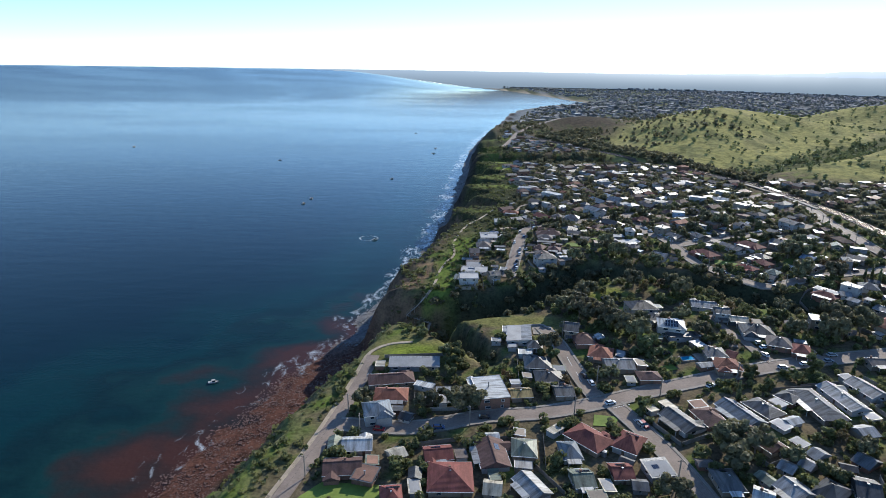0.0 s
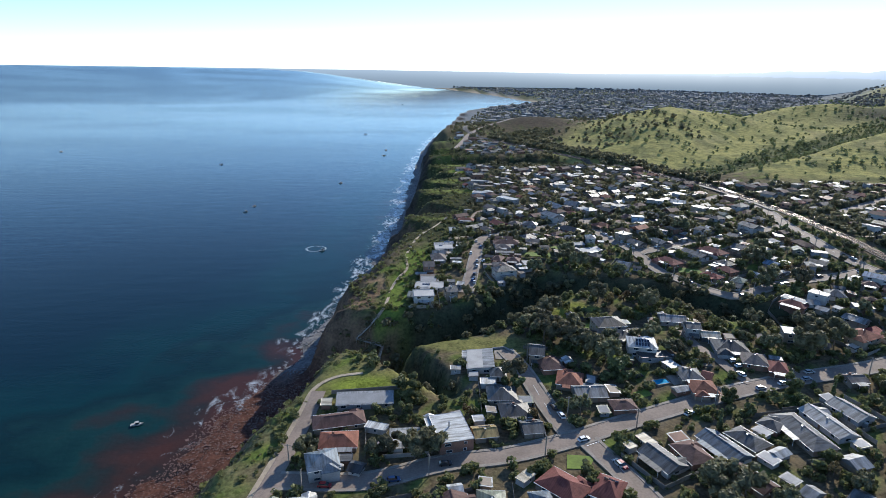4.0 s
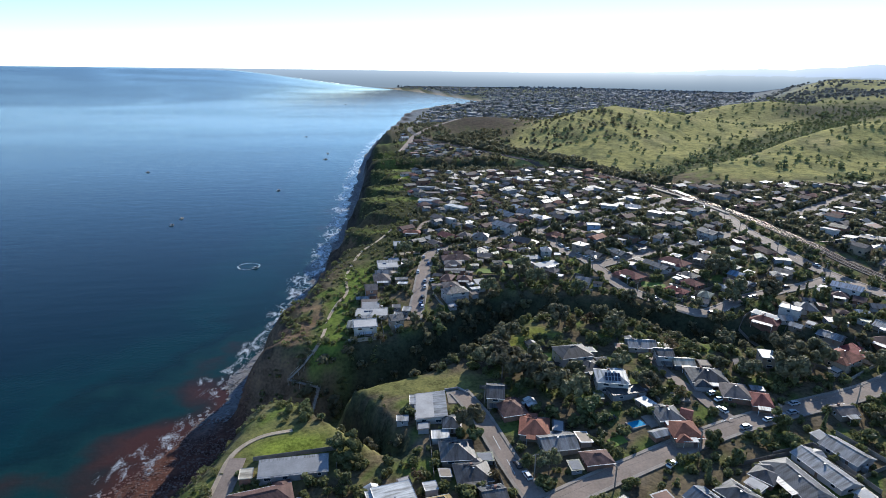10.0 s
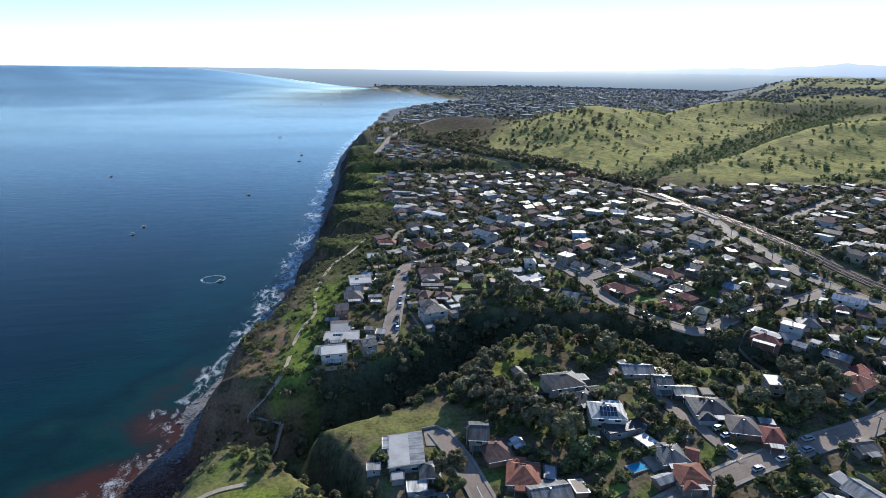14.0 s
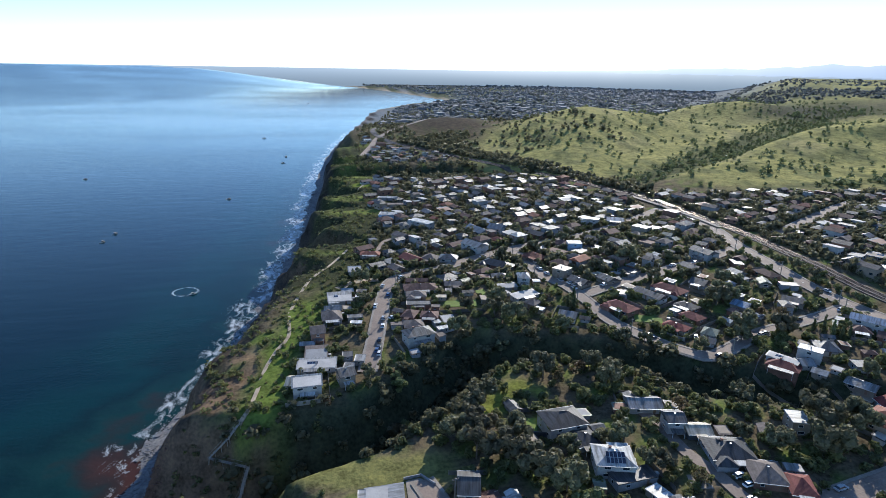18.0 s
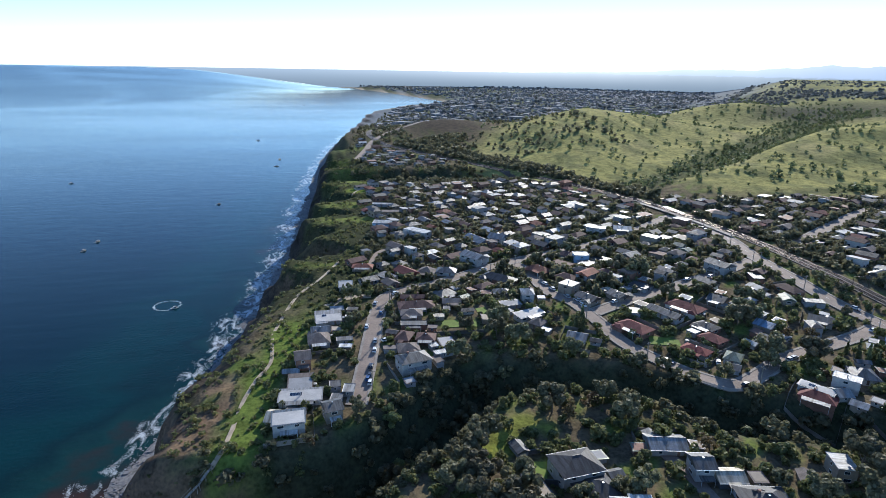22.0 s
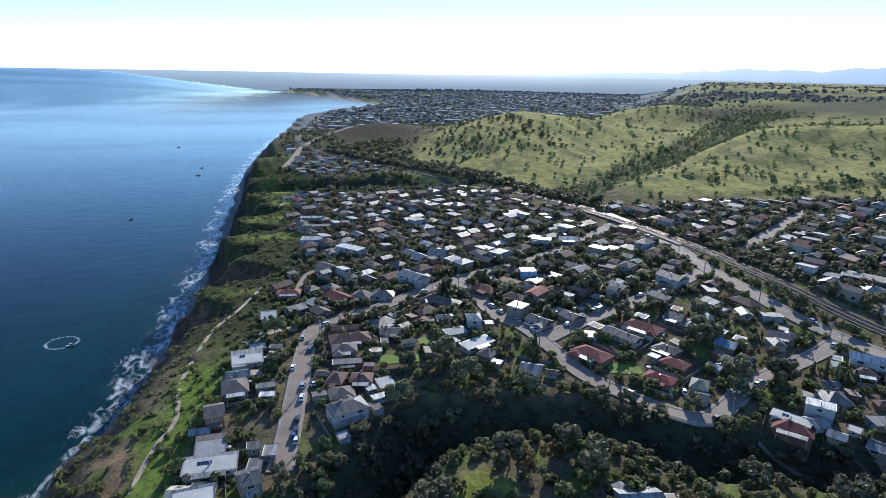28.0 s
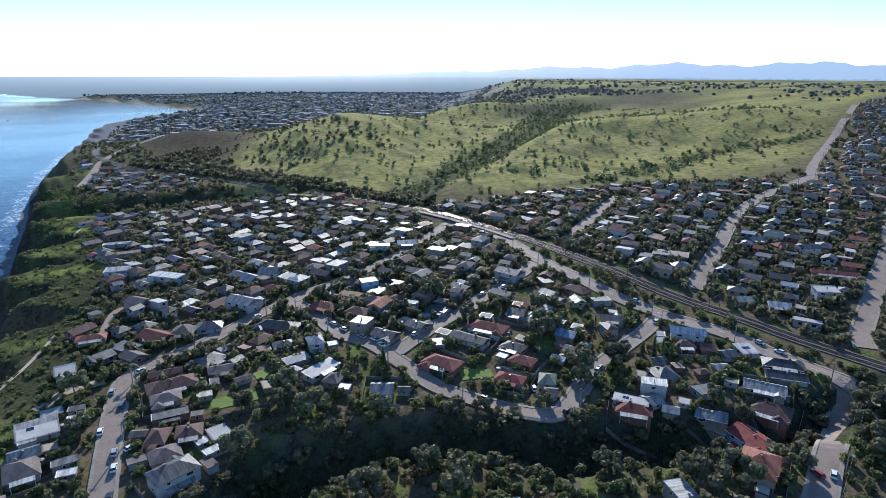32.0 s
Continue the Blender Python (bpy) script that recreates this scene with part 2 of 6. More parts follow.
def line_distance(x, y, pts):
    """Distance to a line of points (x, y, value, ...), with the values there."""
    best = np.full(np.shape(x), 1e9)
    values = [np.zeros(np.shape(x)) for _ in pts[0][2:]]
    for p, q in zip(pts, pts[1:]):
        ex, ey = q[0] - p[0], q[1] - p[1]
        k = np.clip(((x - p[0]) * ex + (y - p[1]) * ey) / (ex * ex + ey * ey), 0, 1)
        d = np.hypot(x - p[0] - k * ex, y - p[1] - k * ey)
        near = d < best
        best = np.where(near, d, best)
        for i, v in enumerate(values):
            values[i] = np.where(near, p[2 + i] + k * (q[2 + i] - p[2 + i]), v)
    return [best] + values


# gullies: x, y, floor height, half width
GULLY = [(-78, 326, 0, 22), (-45, 302, 3, 25), (-12, 298, 8, 21), (24, 304, 14, 18), (52, 320, 18, 18), (78, 344, 22, 17), (112, 340, 26, 13),
         (138, 327, 28, 13), (158, 304, 29, 15), (184, 291, 31, 15), (203, 276, 33, 15), (240, 262, 38, 14), (290, 250, 48, 10)]
RAVINE = [(-20, 292, 7, 13), (-5, 270, 14, 10), (6, 253, 25, 8), (14, 240, 34, 6)]
NORTH_GULLY = [(20, 800, 2, 34), (70, 790, 12, 34), (130, 770, 24, 34), (200, 745, 36, 30), (240, 720, 48, 20)]
# the valley between the green hills, and a wash below the eastern one
VALLEY = [(330, 640, 55, 26), (395, 680, 58, 36), (470, 722, 61, 42), (560, 780, 64, 46), (647, 836, 69, 50), (740, 900, 73, 52), (850, 985, 79, 56), (1000, 1060, 90, 60)]
WASH = [(400, 562, 60, 14), (450, 556, 64, 18), (507, 548, 69, 20), (586, 545, 75, 22), (660, 560, 82, 22), (765, 545, 90, 20), (859, 524, 98, 14)]
# crests of the green hills: x, y, crest height, half width
HILL_WEST = [(283, 675, 55, 40), (315, 745, 66, 66), (350, 830, 79, 88), (395, 930, 94, 108), (460, 1020, 101, 112), (530, 1000, 94, 96), (582, 940, 80, 72), (600, 880, 70, 50)]
HILL_NORTH = [(600, 1310, 76, 90), (690, 1285, 97, 105), (765, 1235, 112, 110), (815, 1164, 119, 104), (818, 1090, 106, 78), (806, 1005, 86, 60), (795, 950, 76, 45)]
HILL_EAST = [(325, 584, 56, 24), (400, 622, 64, 42), (490, 672, 73, 60), (581, 712, 83, 76), (666, 745, 93, 88), (740, 745, 99, 96), (830, 705, 103, 110), (960, 660, 108, 120), (1150, 680, 114, 160)]


def bump(x, y, cx, cy, ax, ay, turn, height):
    c, s = math.cos(math.radians(turn)), math.sin(math.radians(turn))
    u, v = (x - cx) * c + (y - cy) * s, -(x - cx) * s + (y - cy) * c
    return height * np.exp(-((u / ax) ** 2 + (v / ay) ** 2))


def wobble(x, y, size, seed=0.0):
    """A cheap smooth noise from a few waves, about -1 to 1."""
    total = 0
    for i in range(5):
        a, f = 1.7 * i + seed, 2 * math.pi / size * (0.6 + 0.23 * i)
        total = total + np.sin(f * (x * math.cos(a * 2.1) + y * math.sin(a * 2.1)) + a * 5.3)
    return total / 3.2


def crest(z, x, y, line):
    """Raises the land to a rounded ridge along a line."""
    d, top, half = line_distance(x, y, line)
    k = np.exp(-(d / half) ** 2)
    return z + np.maximum(top - z, 0) * k


def plateau(x, y):
    north = smooth(330, 400, y)
    z = 35.6 + 2.2 * smooth(215, 258, y) + 4.2 * north + 0.04 * np.clip(x, -50, 400) + 0.046 * np.clip(x - 330, 0, 2000)
    z = np.minimum(z, 118 + 0 * x)
    z = z + bump(x, y, 255, 1150, 90, 170, -15, 22) + bump(x, y, 1150, 1250, 300, 160, 35, 14)
    for line in (HILL_NORTH, HILL_WEST, HILL_EAST):
        z = crest(z, x, y, line)
    # low rolls and gullies on the flanks
    z = z + 2.2 * wobble(x, y, 120, 3) * smooth(620, 760, y + 0.35 * (x - 300)) * smooth(240, 330, x)
    plain = smooth(1200, 1750, y + 0.3 * x) * smooth(60, 600, y - 1.15 * x + 60)
    return z * (1 - plain) + (14 + 3 * wobble(x, y, 900)) * plain


def carve(z, x, y, line, soft=1.6):
    d, floor, half = line_distance(x, y, line)
    k = np.clip(d / half, 0, 2)
    cut = floor + (z - floor) * smooth(0.14, 1.03, k)
    return np.minimum(z, np.where(k < 1.03, cut, z))


def spurs(x, y):
    """Spurs and hollows along the northern cliffs: above 0 in a hollow."""
    return wobble(y + 0.25 * x, 0 * x, 74, 2.3)


def inland(x, y):
    """Distance from the water's edge, positive on the land."""
    xs = np.interp(y, SHORE_Y, SHORE_X) + 3.0 * wobble(x * 0, y, 60) + 1.5 * wobble(x * 0, y, 17, 2)
    slope = np.interp(y, SHORE_Y[:-1], np.diff(SHORE_X) / np.diff(SHORE_Y))
    return (x - xs) / np.sqrt(1 + slope * slope)


def terrain(x, y):
    x, y = np.asarray(x, float), np.asarray(y, float)
    z = plateau(x, y)
    for line in (GULLY, RAVINE, NORTH_GULLY, VALLEY, WASH):
        z = carve(z, x, y, line)
    d = inland(x, y)
    d = d + (2.5 * wobble(x, y, 34, 1) + 1.2 * wobble(x, y, 11, 3)) * smooth(6, 20, d) * smooth(75, 45, d)
    d = d - 27 * spurs(x, y) * smooth(9, 32, d) * smooth(112, 72, d) * smooth(420, 480, y) * smooth(1300, 900, y)
    wide = np.interp(y, [0, 290, 322, 372, 420, 520, 620, 760, 1000, 2000, 2400], [1.0, 0.95, 0.66, 0.68, 0.85, 0.92, 1.0, 1.05, 1.1, 1.0, 1.0])
    low = smooth(2100, 2500, y)
    e = d / wide
    south, north = smooth(325, 285, y), smooth(360, 420, y)
    head = smooth(300, 322, y) * smooth(425, 385, y)
    foot, brow = 11 + 11 * head + 18 * south - 3 * north * (1 - head), 26 + 14 * head + 22 * south * (1 - head) - 3 * north * (1 - head)
    face = 0.66 - 0.1 * north + 0.26 * head * (1 - south)
    rise = face * smooth(foot, brow, e) + (1 - face) * smooth(brow - 3, 58 - 9 * north, e)
    rise = rise * (1 - low) + low * smooth(0, 160, d)
    shelf = np.where(d > 0, (0.10 - 0.07 * south) * np.minimum(d, 20) - 0.12 * south, 0.16 * np.maximum(d, -60))
    return shelf + np.maximum(z - 2, 0) * rise

# ---- mesh helpers ----
def make_mesh(name, verts, faces, mats, slots=None, flat=True):
    me = bpy.data.meshes.new(name)
    me.from_pydata(verts, [], faces)
    for m in mats if isinstance(mats, (list, tuple)) else [mats]:
        me.materials.append(m)
    if slots is not None:
        me.polygons.foreach_set("material_index", slots)
    if not flat:
        me.polygons.foreach_set("use_smooth", [True] * len(me.polygons))
    me.update()
    return me


def part(name, geo, mat, parent, label=""):
    """Links a list of vertices and faces as one mesh object under a thing or a part."""
    ob = new(name, make_mesh(name, geo[0], geo[1], mat, geo[2] if len(geo) > 2 else None))
    ob.parent = parent
    if label:
        tagged(ob, label)
    return ob


def thing(name, label, category, at=(0, 0, 0), turn=0.0, group="", kind=""):
    ob = new(name)
    ob.location, ob.rotation_euler = at, (0, 0, radians(turn))
    return tagged(ob, label, category, group, kind)


def box(x0, x1, y0, y1, z0, z1):
    v = [(x0, y0, z0), (x1, y0, z0), (x1, y1, z0), (x0, y1, z0), (x0, y0, z1), (x1, y0, z1), (x1, y1, z1), (x0, y1, z1)]
    return v, [(3, 2, 1, 0), (4, 5, 6, 7), (0, 1, 5, 4), (1, 2, 6, 5), (2, 3, 7, 6), (3, 0, 4, 7)]


def join(*geos):
    v, f, s = [], [], []
    for i, g in enumerate(geos):
        f += [tuple(k + len(v) for k in face) for face in g[1]]
        s += g[2] if len(g) > 2 else [0] * len(g[1])
        v += list(g[0])
    return v, f, s


def tube(a, b, r0, r1, n=6):
    a, b = Vector(a), Vector(b)
    q = (b - a).to_track_quat("Z", "Y")
    v = []
    for p, r in ((a, r0), (b, r1)):
        v += [tuple(p + q @ Vector((r * math.cos(2 * math.pi * i / n), r * math.sin(2 * math.pi * i / n), 0))) for i in range(n)]
    f = [(i, (i + 1) % n, n + (i + 1) % n, n + i) for i in range(n)]
    return v, f + [tuple(reversed(range(n))), tuple(range(n, 2 * n))]


def ground_at(x, y):
    return float(terrain(x, y))


# ---- ground, one sheet to the horizon ----
def spread(a, b, step, low, high, grow=1.13):
    lines = list(np.arange(a, b + 0.1, step))
    s, v = step, b
    while v < high:
        s *= grow
        v += s
        lines.append(min(v, high))
    s, v = step, a
    while v > low:
        s *= grow
        v -= s
        lines.insert(0, max(v, low))
    return np.array(lines)


def grid_object(name, xs, ys, z, mat, keep=None):
    nx, ny = len(xs), len(ys)
    gx, gy = np.meshgrid(xs, ys)
    co = np.stack([gx, gy, z], -1).reshape(-1, 3)
    i = np.arange(nx * ny).reshape(ny, nx)
    quads = np.stack([i[:-1, :-1], i[:-1, 1:], i[1:, 1:], i[1:, :-1]], -1).reshape(-1, 4)
    if keep is not None:
        k = keep.reshape(-1)[quads].any(1)
        quads = quads[k]
        used = np.unique(quads)
        back_to = np.zeros(len(co), int)
        back_to[used] = np.arange(len(used))
        co, quads = co[used], back_to[quads]
    else:
        used = slice(None)
    me = bpy.data.meshes.new(name)
    me.vertices.add(len(co))
    me.vertices.foreach_set("co", co.ravel())
    me.loops.add(quads.size)
    me.loops.foreach_set("vertex_index", quads.ravel())
    me.polygons.add(len(quads))
    me.polygons.foreach_set("loop_start", np.arange(0, quads.size, 4))
    me.polygons.foreach_set("use_smooth", np.ones(len(quads), bool))
    me.update()
    me.validate()
    me.materials.append(mat)
    return new(name, me), used


def add_colour(ob, name, rgb):
    att = ob.data.attributes.new(name, "FLOAT_COLOR", "POINT")
    rgba = np.ones((len(rgb), 4), np.float32)
    rgba[:, :3] = rgb
    att.data.foreach_set("color", rgba.ravel())


GX = spread(-150, 470, 3.0, -600, 4700)
GY = spread(120, 700, 3.2, -500, 4990)
gx, gy = np.meshgrid(GX, GY)
gz = terrain(gx, gy)
rough = 0.5 * wobble(gx, gy, 9, 4) + 0.35 * wobble(gx, gy, 23, 6)
shore = inland(gx, gy)
off_town = np.maximum(smooth(0, 6, shore) * smooth(62, 50, shore), 0)
gz = gz + rough * off_town * (1.2 - 0.7 * smooth(26, 18, shore))
fall_y, fall_x = np.gradient(gz, GY, GX)
steep = np.hypot(fall_x, fall_y)


# the grassed spur above the gully: x, y
SPUR = [(45, 276), (24, 277), (9, 284), (-3, 293)]
# sunny grass clearings above the gully: x, y, radius
CLEARINGS = [(72, 301, 5.5), (77, 308, 5), (87, 313, 6), (94, 308, 4), (122, 325, 5), (131, 321, 5)]


def cover(x, y, z, d, slope):
    """What grows or lies on the ground, as a base colour; some shade and far haze is painted in."""
    n1, n2, n3 = wobble(x, y, 46, 1), wobble(x, y, 17, 2), wobble(x, y, 130, 5)
    def lay(base, colour, weight):
        w = np.clip(weight, 0, 1)[..., None]
        return base * (1 - w) + np.array(colour) * w
    c = np.zeros(x.shape + (3,)) + np.array((0.135, 0.108, 0.068))
    c = lay(c, (0.115, 0.16, 0.035), smooth(0.1, 0.9, n2 + 0.4 * n1) * 0.8)
    c = lay(c, (0.17, 0.14, 0.1), smooth(0.5, 1.1, -n2 + 0.5 * n3) * 0.6)
    for line in (GULLY, RAVINE, NORTH_GULLY):
        dist, _, half = line_distance(x, y, line)
        c = lay(c, (0.052, 0.06, 0.036), smooth(1.2, 0.8, dist / half))
        c = lay(c, (0.12, 0.085, 0.065), smooth(0.9, 0.4, dist / half + 0.25 * n2) * smooth(12, -22, x))
    hill = np.maximum(smooth(0.1, 0.28, np.exp(-(line_distance(x, y, HILL_WEST)[0] / 100) ** 2)) * smooth(640, 680, y), smooth(430, 560, y + 0.12 * (x - 450)) * smooth(330, 400, x))
    hill = hill * (1 - 0.8 * smooth(1180, 1300, y + 0.1 * x) * smooth(720, 560, x))
    hill = np.maximum(hill, smooth(1400, 1800, x))
    town = smooth(40, -30, y - np.interp(x, [322, 413, 460, 507, 530, 600, 690, 940, 1440], [592, 555, 536, 508, 475, 450, 460, 543, 705])) * smooth(300, 340, x)
    hill = hill * (1 - town)
    c = lay(c, (0.31, 0.285, 0.1), hill)
    c = lay(c, (0.18, 0.18, 0.075), hill * smooth(-0.1, 0.9, n1 + 0.5 * n2) * 0.8)
    c = lay(c, (0.31, 0.27, 0.12), hill * smooth(0.2, 1.1, n3 + 0.3 * n2) * 0.7)
    for line in (VALLEY, WASH):
        dist, _, half = line_distance(x, y, line)
        c = lay(c, (0.075, 0.085, 0.04), smooth(0.8, 0.3, dist / half + 0.25 * n2) * (0.9 if line is VALLEY else 0.6))
    c = lay(c, (0.06, 0.048, 0.036), np.exp(-(((x - 245) / 75) ** 2 + ((y - 1120) / 150) ** 2) ** 2) * 0.95)
    # the city plain, paled blue-grey with haze painted into the ground colour
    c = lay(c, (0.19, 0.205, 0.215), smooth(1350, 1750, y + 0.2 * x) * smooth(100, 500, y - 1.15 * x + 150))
    c = lay(c, (0.075, 0.09, 0.055), smooth(1700, 2300, x + 0.3 * y) * (1 - smooth(100, 500, y - 1.15 * x + 150)) * smooth(-0.3, 0.5, n3))
    # shaded scarp painted dark, a scrub band on the far plateau, dark folds on the hill flanks
    scarp_shade = np.exp(-(((0.96 * (x - 960) + 0.27 * (y - 1060)) / 210) ** 2 + ((0.27 * (x - 960) - 0.96 * (y - 1060)) / 85) ** 2) ** 2)
    c = lay(c, (0.055, 0.055, 0.04), scarp_shade * (0.75 + 0.4 * smooth(-0.5, 0.3, n2)))
    band = np.exp(-(((0.79 * (x - 1280) + 0.61 * (y - 1080)) / 360) ** 2 + ((0.61 * (x - 1280) - 0.79 * (y - 1080)) / 130) ** 2) ** 2)
    c = lay(c, (0.1, 0.095, 0.065), band * (0.7 + 0.3 * smooth(-0.5, 0.3, n2)))
    c = lay(c, (0.085, 0.095, 0.055), smooth(1270, 1420, y + 0.1 * x) * smooth(250, 420, x) * smooth(-1.2, -0.2, n3) * smooth(1700, 1400, x))
    # the folds are shading lines painted as stripes on the green
    c = lay(c, (0.1, 0.11, 0.045), hill * smooth(0.75, 1.0, np.abs(np.sin(0.021 * (x * 0.8 - y * 0.6) + 1.6 * n3))) * smooth(0.0, 0.5, n1 + 0.4) * 0.55)
    # the coast: grassed slope, rock face, reef
    sea_edge = smooth(75, 55, d) * smooth(2300, 2000, y)
    north = smooth(400, 450, y)
    c = lay(c, (0.105, 0.145, 0.032), sea_edge * smooth(34, 52, d) * (0.25 + 0.6 * smooth(-0.3, 0.7, n2)) * (1 - north))
    c = lay(c, (0.13, 0.165, 0.04), sea_edge * smooth(46, 60, d) * smooth(-0.2, 0.7, n1) * (1 - north))
    # northern slope: dark scrub with the hollows' shade painted in, spur tops sunlit green
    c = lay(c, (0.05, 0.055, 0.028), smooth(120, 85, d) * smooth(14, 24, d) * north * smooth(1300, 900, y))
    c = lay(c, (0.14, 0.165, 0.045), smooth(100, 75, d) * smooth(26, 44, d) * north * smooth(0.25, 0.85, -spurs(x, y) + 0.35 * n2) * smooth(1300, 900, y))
    c = lay(c, (0.2, 0.16, 0.1), sea_edge * smooth(0.3, 1.0, wobble(x, y, 8, 7)) * (0.5 - 0.3 * smooth(320, 360, y)))
    c = lay(c, (0.06, 0.05, 0.04), smooth(42, 30, d + 4 * n2) * smooth(2300, 2000, y) * (1 - north))
    # northern rock, darkened further to paint in the cliff face's shade
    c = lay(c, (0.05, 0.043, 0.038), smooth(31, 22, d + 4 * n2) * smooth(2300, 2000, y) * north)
    c = lay(c, (0.16, 0.11, 0.075), smooth(0.95, 1.35, slope + 0.25 * n2) * smooth(70, 60, d) * smooth(14, 22, d) * smooth(620, 480, y) * 0.85)
    c = lay(c, (0.095, 0.047, 0.035), smooth(27, 22, d + 2 * n2) * smooth(345, 300, y))
    c = lay(c, (0.2, 0.195, 0.195), smooth(15, 9, d) * smooth(300, 345, y))
    c = lay(c, (0.4, 0.34, 0.26), smooth(2150, 2400, y) * smooth(26, 12, d))
    point = np.exp(-(((x - 68) / 15) ** 2 + ((y - 708) / 12) ** 2) ** 2)
    c = lay(c, (0.2, 0.25, 0.04), point)
    # bare eroded banks above the gully and the ravine
    bank = np.minimum(line_distance(x, y, [(40, 293), (50, 303), (62, 316)])[0], line_distance(x, y, [(8, 236), (2, 246), (-8, 255)])[0])
    c = lay(c, (0.2, 0.145, 0.1), smooth(4.5, 1.5, bank + 1.5 * n2) * 0.85)
    brow = line_distance(x, y, [(-28, 330), (-22, 345), (-17, 356)])[0]
    c = lay(c, (0.19, 0.13, 0.085), smooth(9, 4, brow + 3 * n2) * 0.8)
    meadow = line_distance(x, y, [(-13, 318), (-8, 330), (-5, 345), (-4, 360), (2, 380), (6, 405)])[0]
    c = lay(c, (0.125, 0.17, 0.036), smooth(9.5, 5, meadow + 3 * n2) * 0.85)
    for px, py, pr in CLEARINGS:
        c = lay(c, (0.2, 0.22, 0.045), np.exp(-(((x - px) ** 2 + (y - py) ** 2) / pr ** 2) ** 2) * 0.9)
    dome = np.exp(-(((x + 18) / 30) ** 2 + ((y - 246) / 17) ** 2) ** 3)
    c = lay(c, (0.15, 0.15, 0.05), dome * (0.75 + 0.25 * smooth(-0.5, 0.5, n2)))
    spur = smooth(11, 5, line_distance(x, y, SPUR)[0] + 3 * n2)
    c = lay(c, (0.17, 0.165, 0.06), spur)
    knoll = np.exp(-(((x + 22) / 13) ** 2 + ((y - 248) / 6.5) ** 2) ** 3)
    c = lay(c, (0.19, 0.23, 0.04), knoll)
    return c


m_ground, nt, bsdf = node_mat("grass, scrub, earth and rock", 1.0, 0, 0.02)
att = nt.nodes.new("ShaderNodeAttribute")
att.attribute_name = "cover"
fine, mid = noise_of(nt, 1.3, 6), noise_of(nt, 6.5, 5)
both = math_of(nt, "ADD", math_of(nt, "MULTIPLY", fine, 0.5), math_of(nt, "MULTIPLY", mid, 0.5))
tone = ramp_of(nt, both, (0.34, (0.42, 0.42, 0.4)), (0.52, (1.0, 1.0, 1.0)), (0.68, (1.5, 1.42, 1.25)))
link(nt, mix_of(nt, 1.0, att.outputs["Color"], tone, "MULTIPLY"), bsdf.inputs["Base Color"])
bump_of(nt, bsdf, both, 0.8, 0.7)
ground, used = grid_object("ground", GX, GY, gz, m_ground, (shore > -45))
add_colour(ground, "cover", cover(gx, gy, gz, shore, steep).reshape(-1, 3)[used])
tagged(ground, "coastal land with grassy hills, scrub gullies and brown rock cliffs", "ground", kind="structure")

# ---- sea ----
def far_coast(z):
    """Bearing of the far coast by its apparent height on the horizon."""
    return np.interp(z, [0, 18, 50, 86, 107, 120, 128], [2.2, 0.2, -3, -6.3, -8.6, -13, -24])


SX = spread(-190, 60, 3.5, -5000, 900, 1.055)
SY = spread(130, 900, 4.0, -600, 5000, 1.05)
sx, sy = np.meshgrid(SX, SY)
sea_d = inland(sx, sy)
m_sea, nt, bsdf = node_mat("sea water", 0.1, 0, 0.16)
bsdf.inputs["IOR"].default_value = 1.33
att = nt.nodes.new("ShaderNodeAttribute")
att.attribute_name = "offshore"
sep = nt.nodes.new("ShaderNodeSeparateColor")
link(nt, att.outputs["Color"], sep.inputs[0])
away = sep.outputs[0]
patch, small = noise_of(nt, 38, 4), noise_of(nt, 5.5, 6)
reef = math_of(nt, "ADD", away, math_of(nt, "MULTIPLY", math_of(nt, "SUBTRACT", patch, 0.5), 0.8))
water = ramp_of(nt, reef, (0.0, (0.05, 0.022, 0.016)), (0.12, (0.022, 0.02, 0.018)), (0.22, (0.006, 0.029, 0.029)), (0.34, (0.003, 0.017, 0.02)), (0.5, (0.0025, 0.025, 0.029)), (0.75, (0.0015, 0.017, 0.024)), (1.0, (0.001, 0.013, 0.021)))
lap = nt.nodes.new("ShaderNodeMapping")
lap.inputs["Rotation"].default_value = (0, 0, radians(-12))
lap.inputs["Scale"].default_value = (1.0, 0.55, 1.0)
link(nt, nt.nodes.new("ShaderNodeNewGeometry").outputs["Position"], lap.inputs["Vector"])
surf_w = nt.nodes.new("ShaderNodeTexNoise")
surf_w.inputs["Scale"].default_value, surf_w.inputs["Detail"].default_value, surf_w.inputs["Distortion"].default_value = 0.16, 7.0, 1.2
link(nt, lap.outputs[0], surf_w.inputs["Vector"])
foam_line = math_of(nt, "ADD", sep.outputs[1], math_of(nt, "MULTIPLY", math_of(nt, "SUBTRACT", surf_w.outputs["Fac"], 0.5), 2.1))
foam_line = math_of(nt, "ADD", foam_line, math_of(nt, "MULTIPLY", math_of(nt, "SUBTRACT", noise_of(nt, 26, 3), 0.5), 0.95))
foam_line = math_of(nt, "ADD", foam_line, math_of(nt, "MULTIPLY", math_of(nt, "SUBTRACT", noise_of(nt, 0.7, 6), 0.5), 0.9))
foam = ramp_of(nt, math_of(nt, "MULTIPLY", foam_line, 0.6), (0.47, (0, 0, 0)), (0.58, (0.4, 0.4, 0.4)), (0.72, (1, 1, 1)))
link(nt, mix_of(nt, foam, water, (0.42, 0.45, 0.47)), bsdf.inputs["Base Color"])
geo = nt.nodes.new("ShaderNodeNewGeometry")
stretch = nt.nodes.new("ShaderNodeMapping")
stretch.inputs["Scale"].default_value = (0.35, 1.0, 1.0)
link(nt, geo.outputs["Position"], stretch.inputs["Vector"])
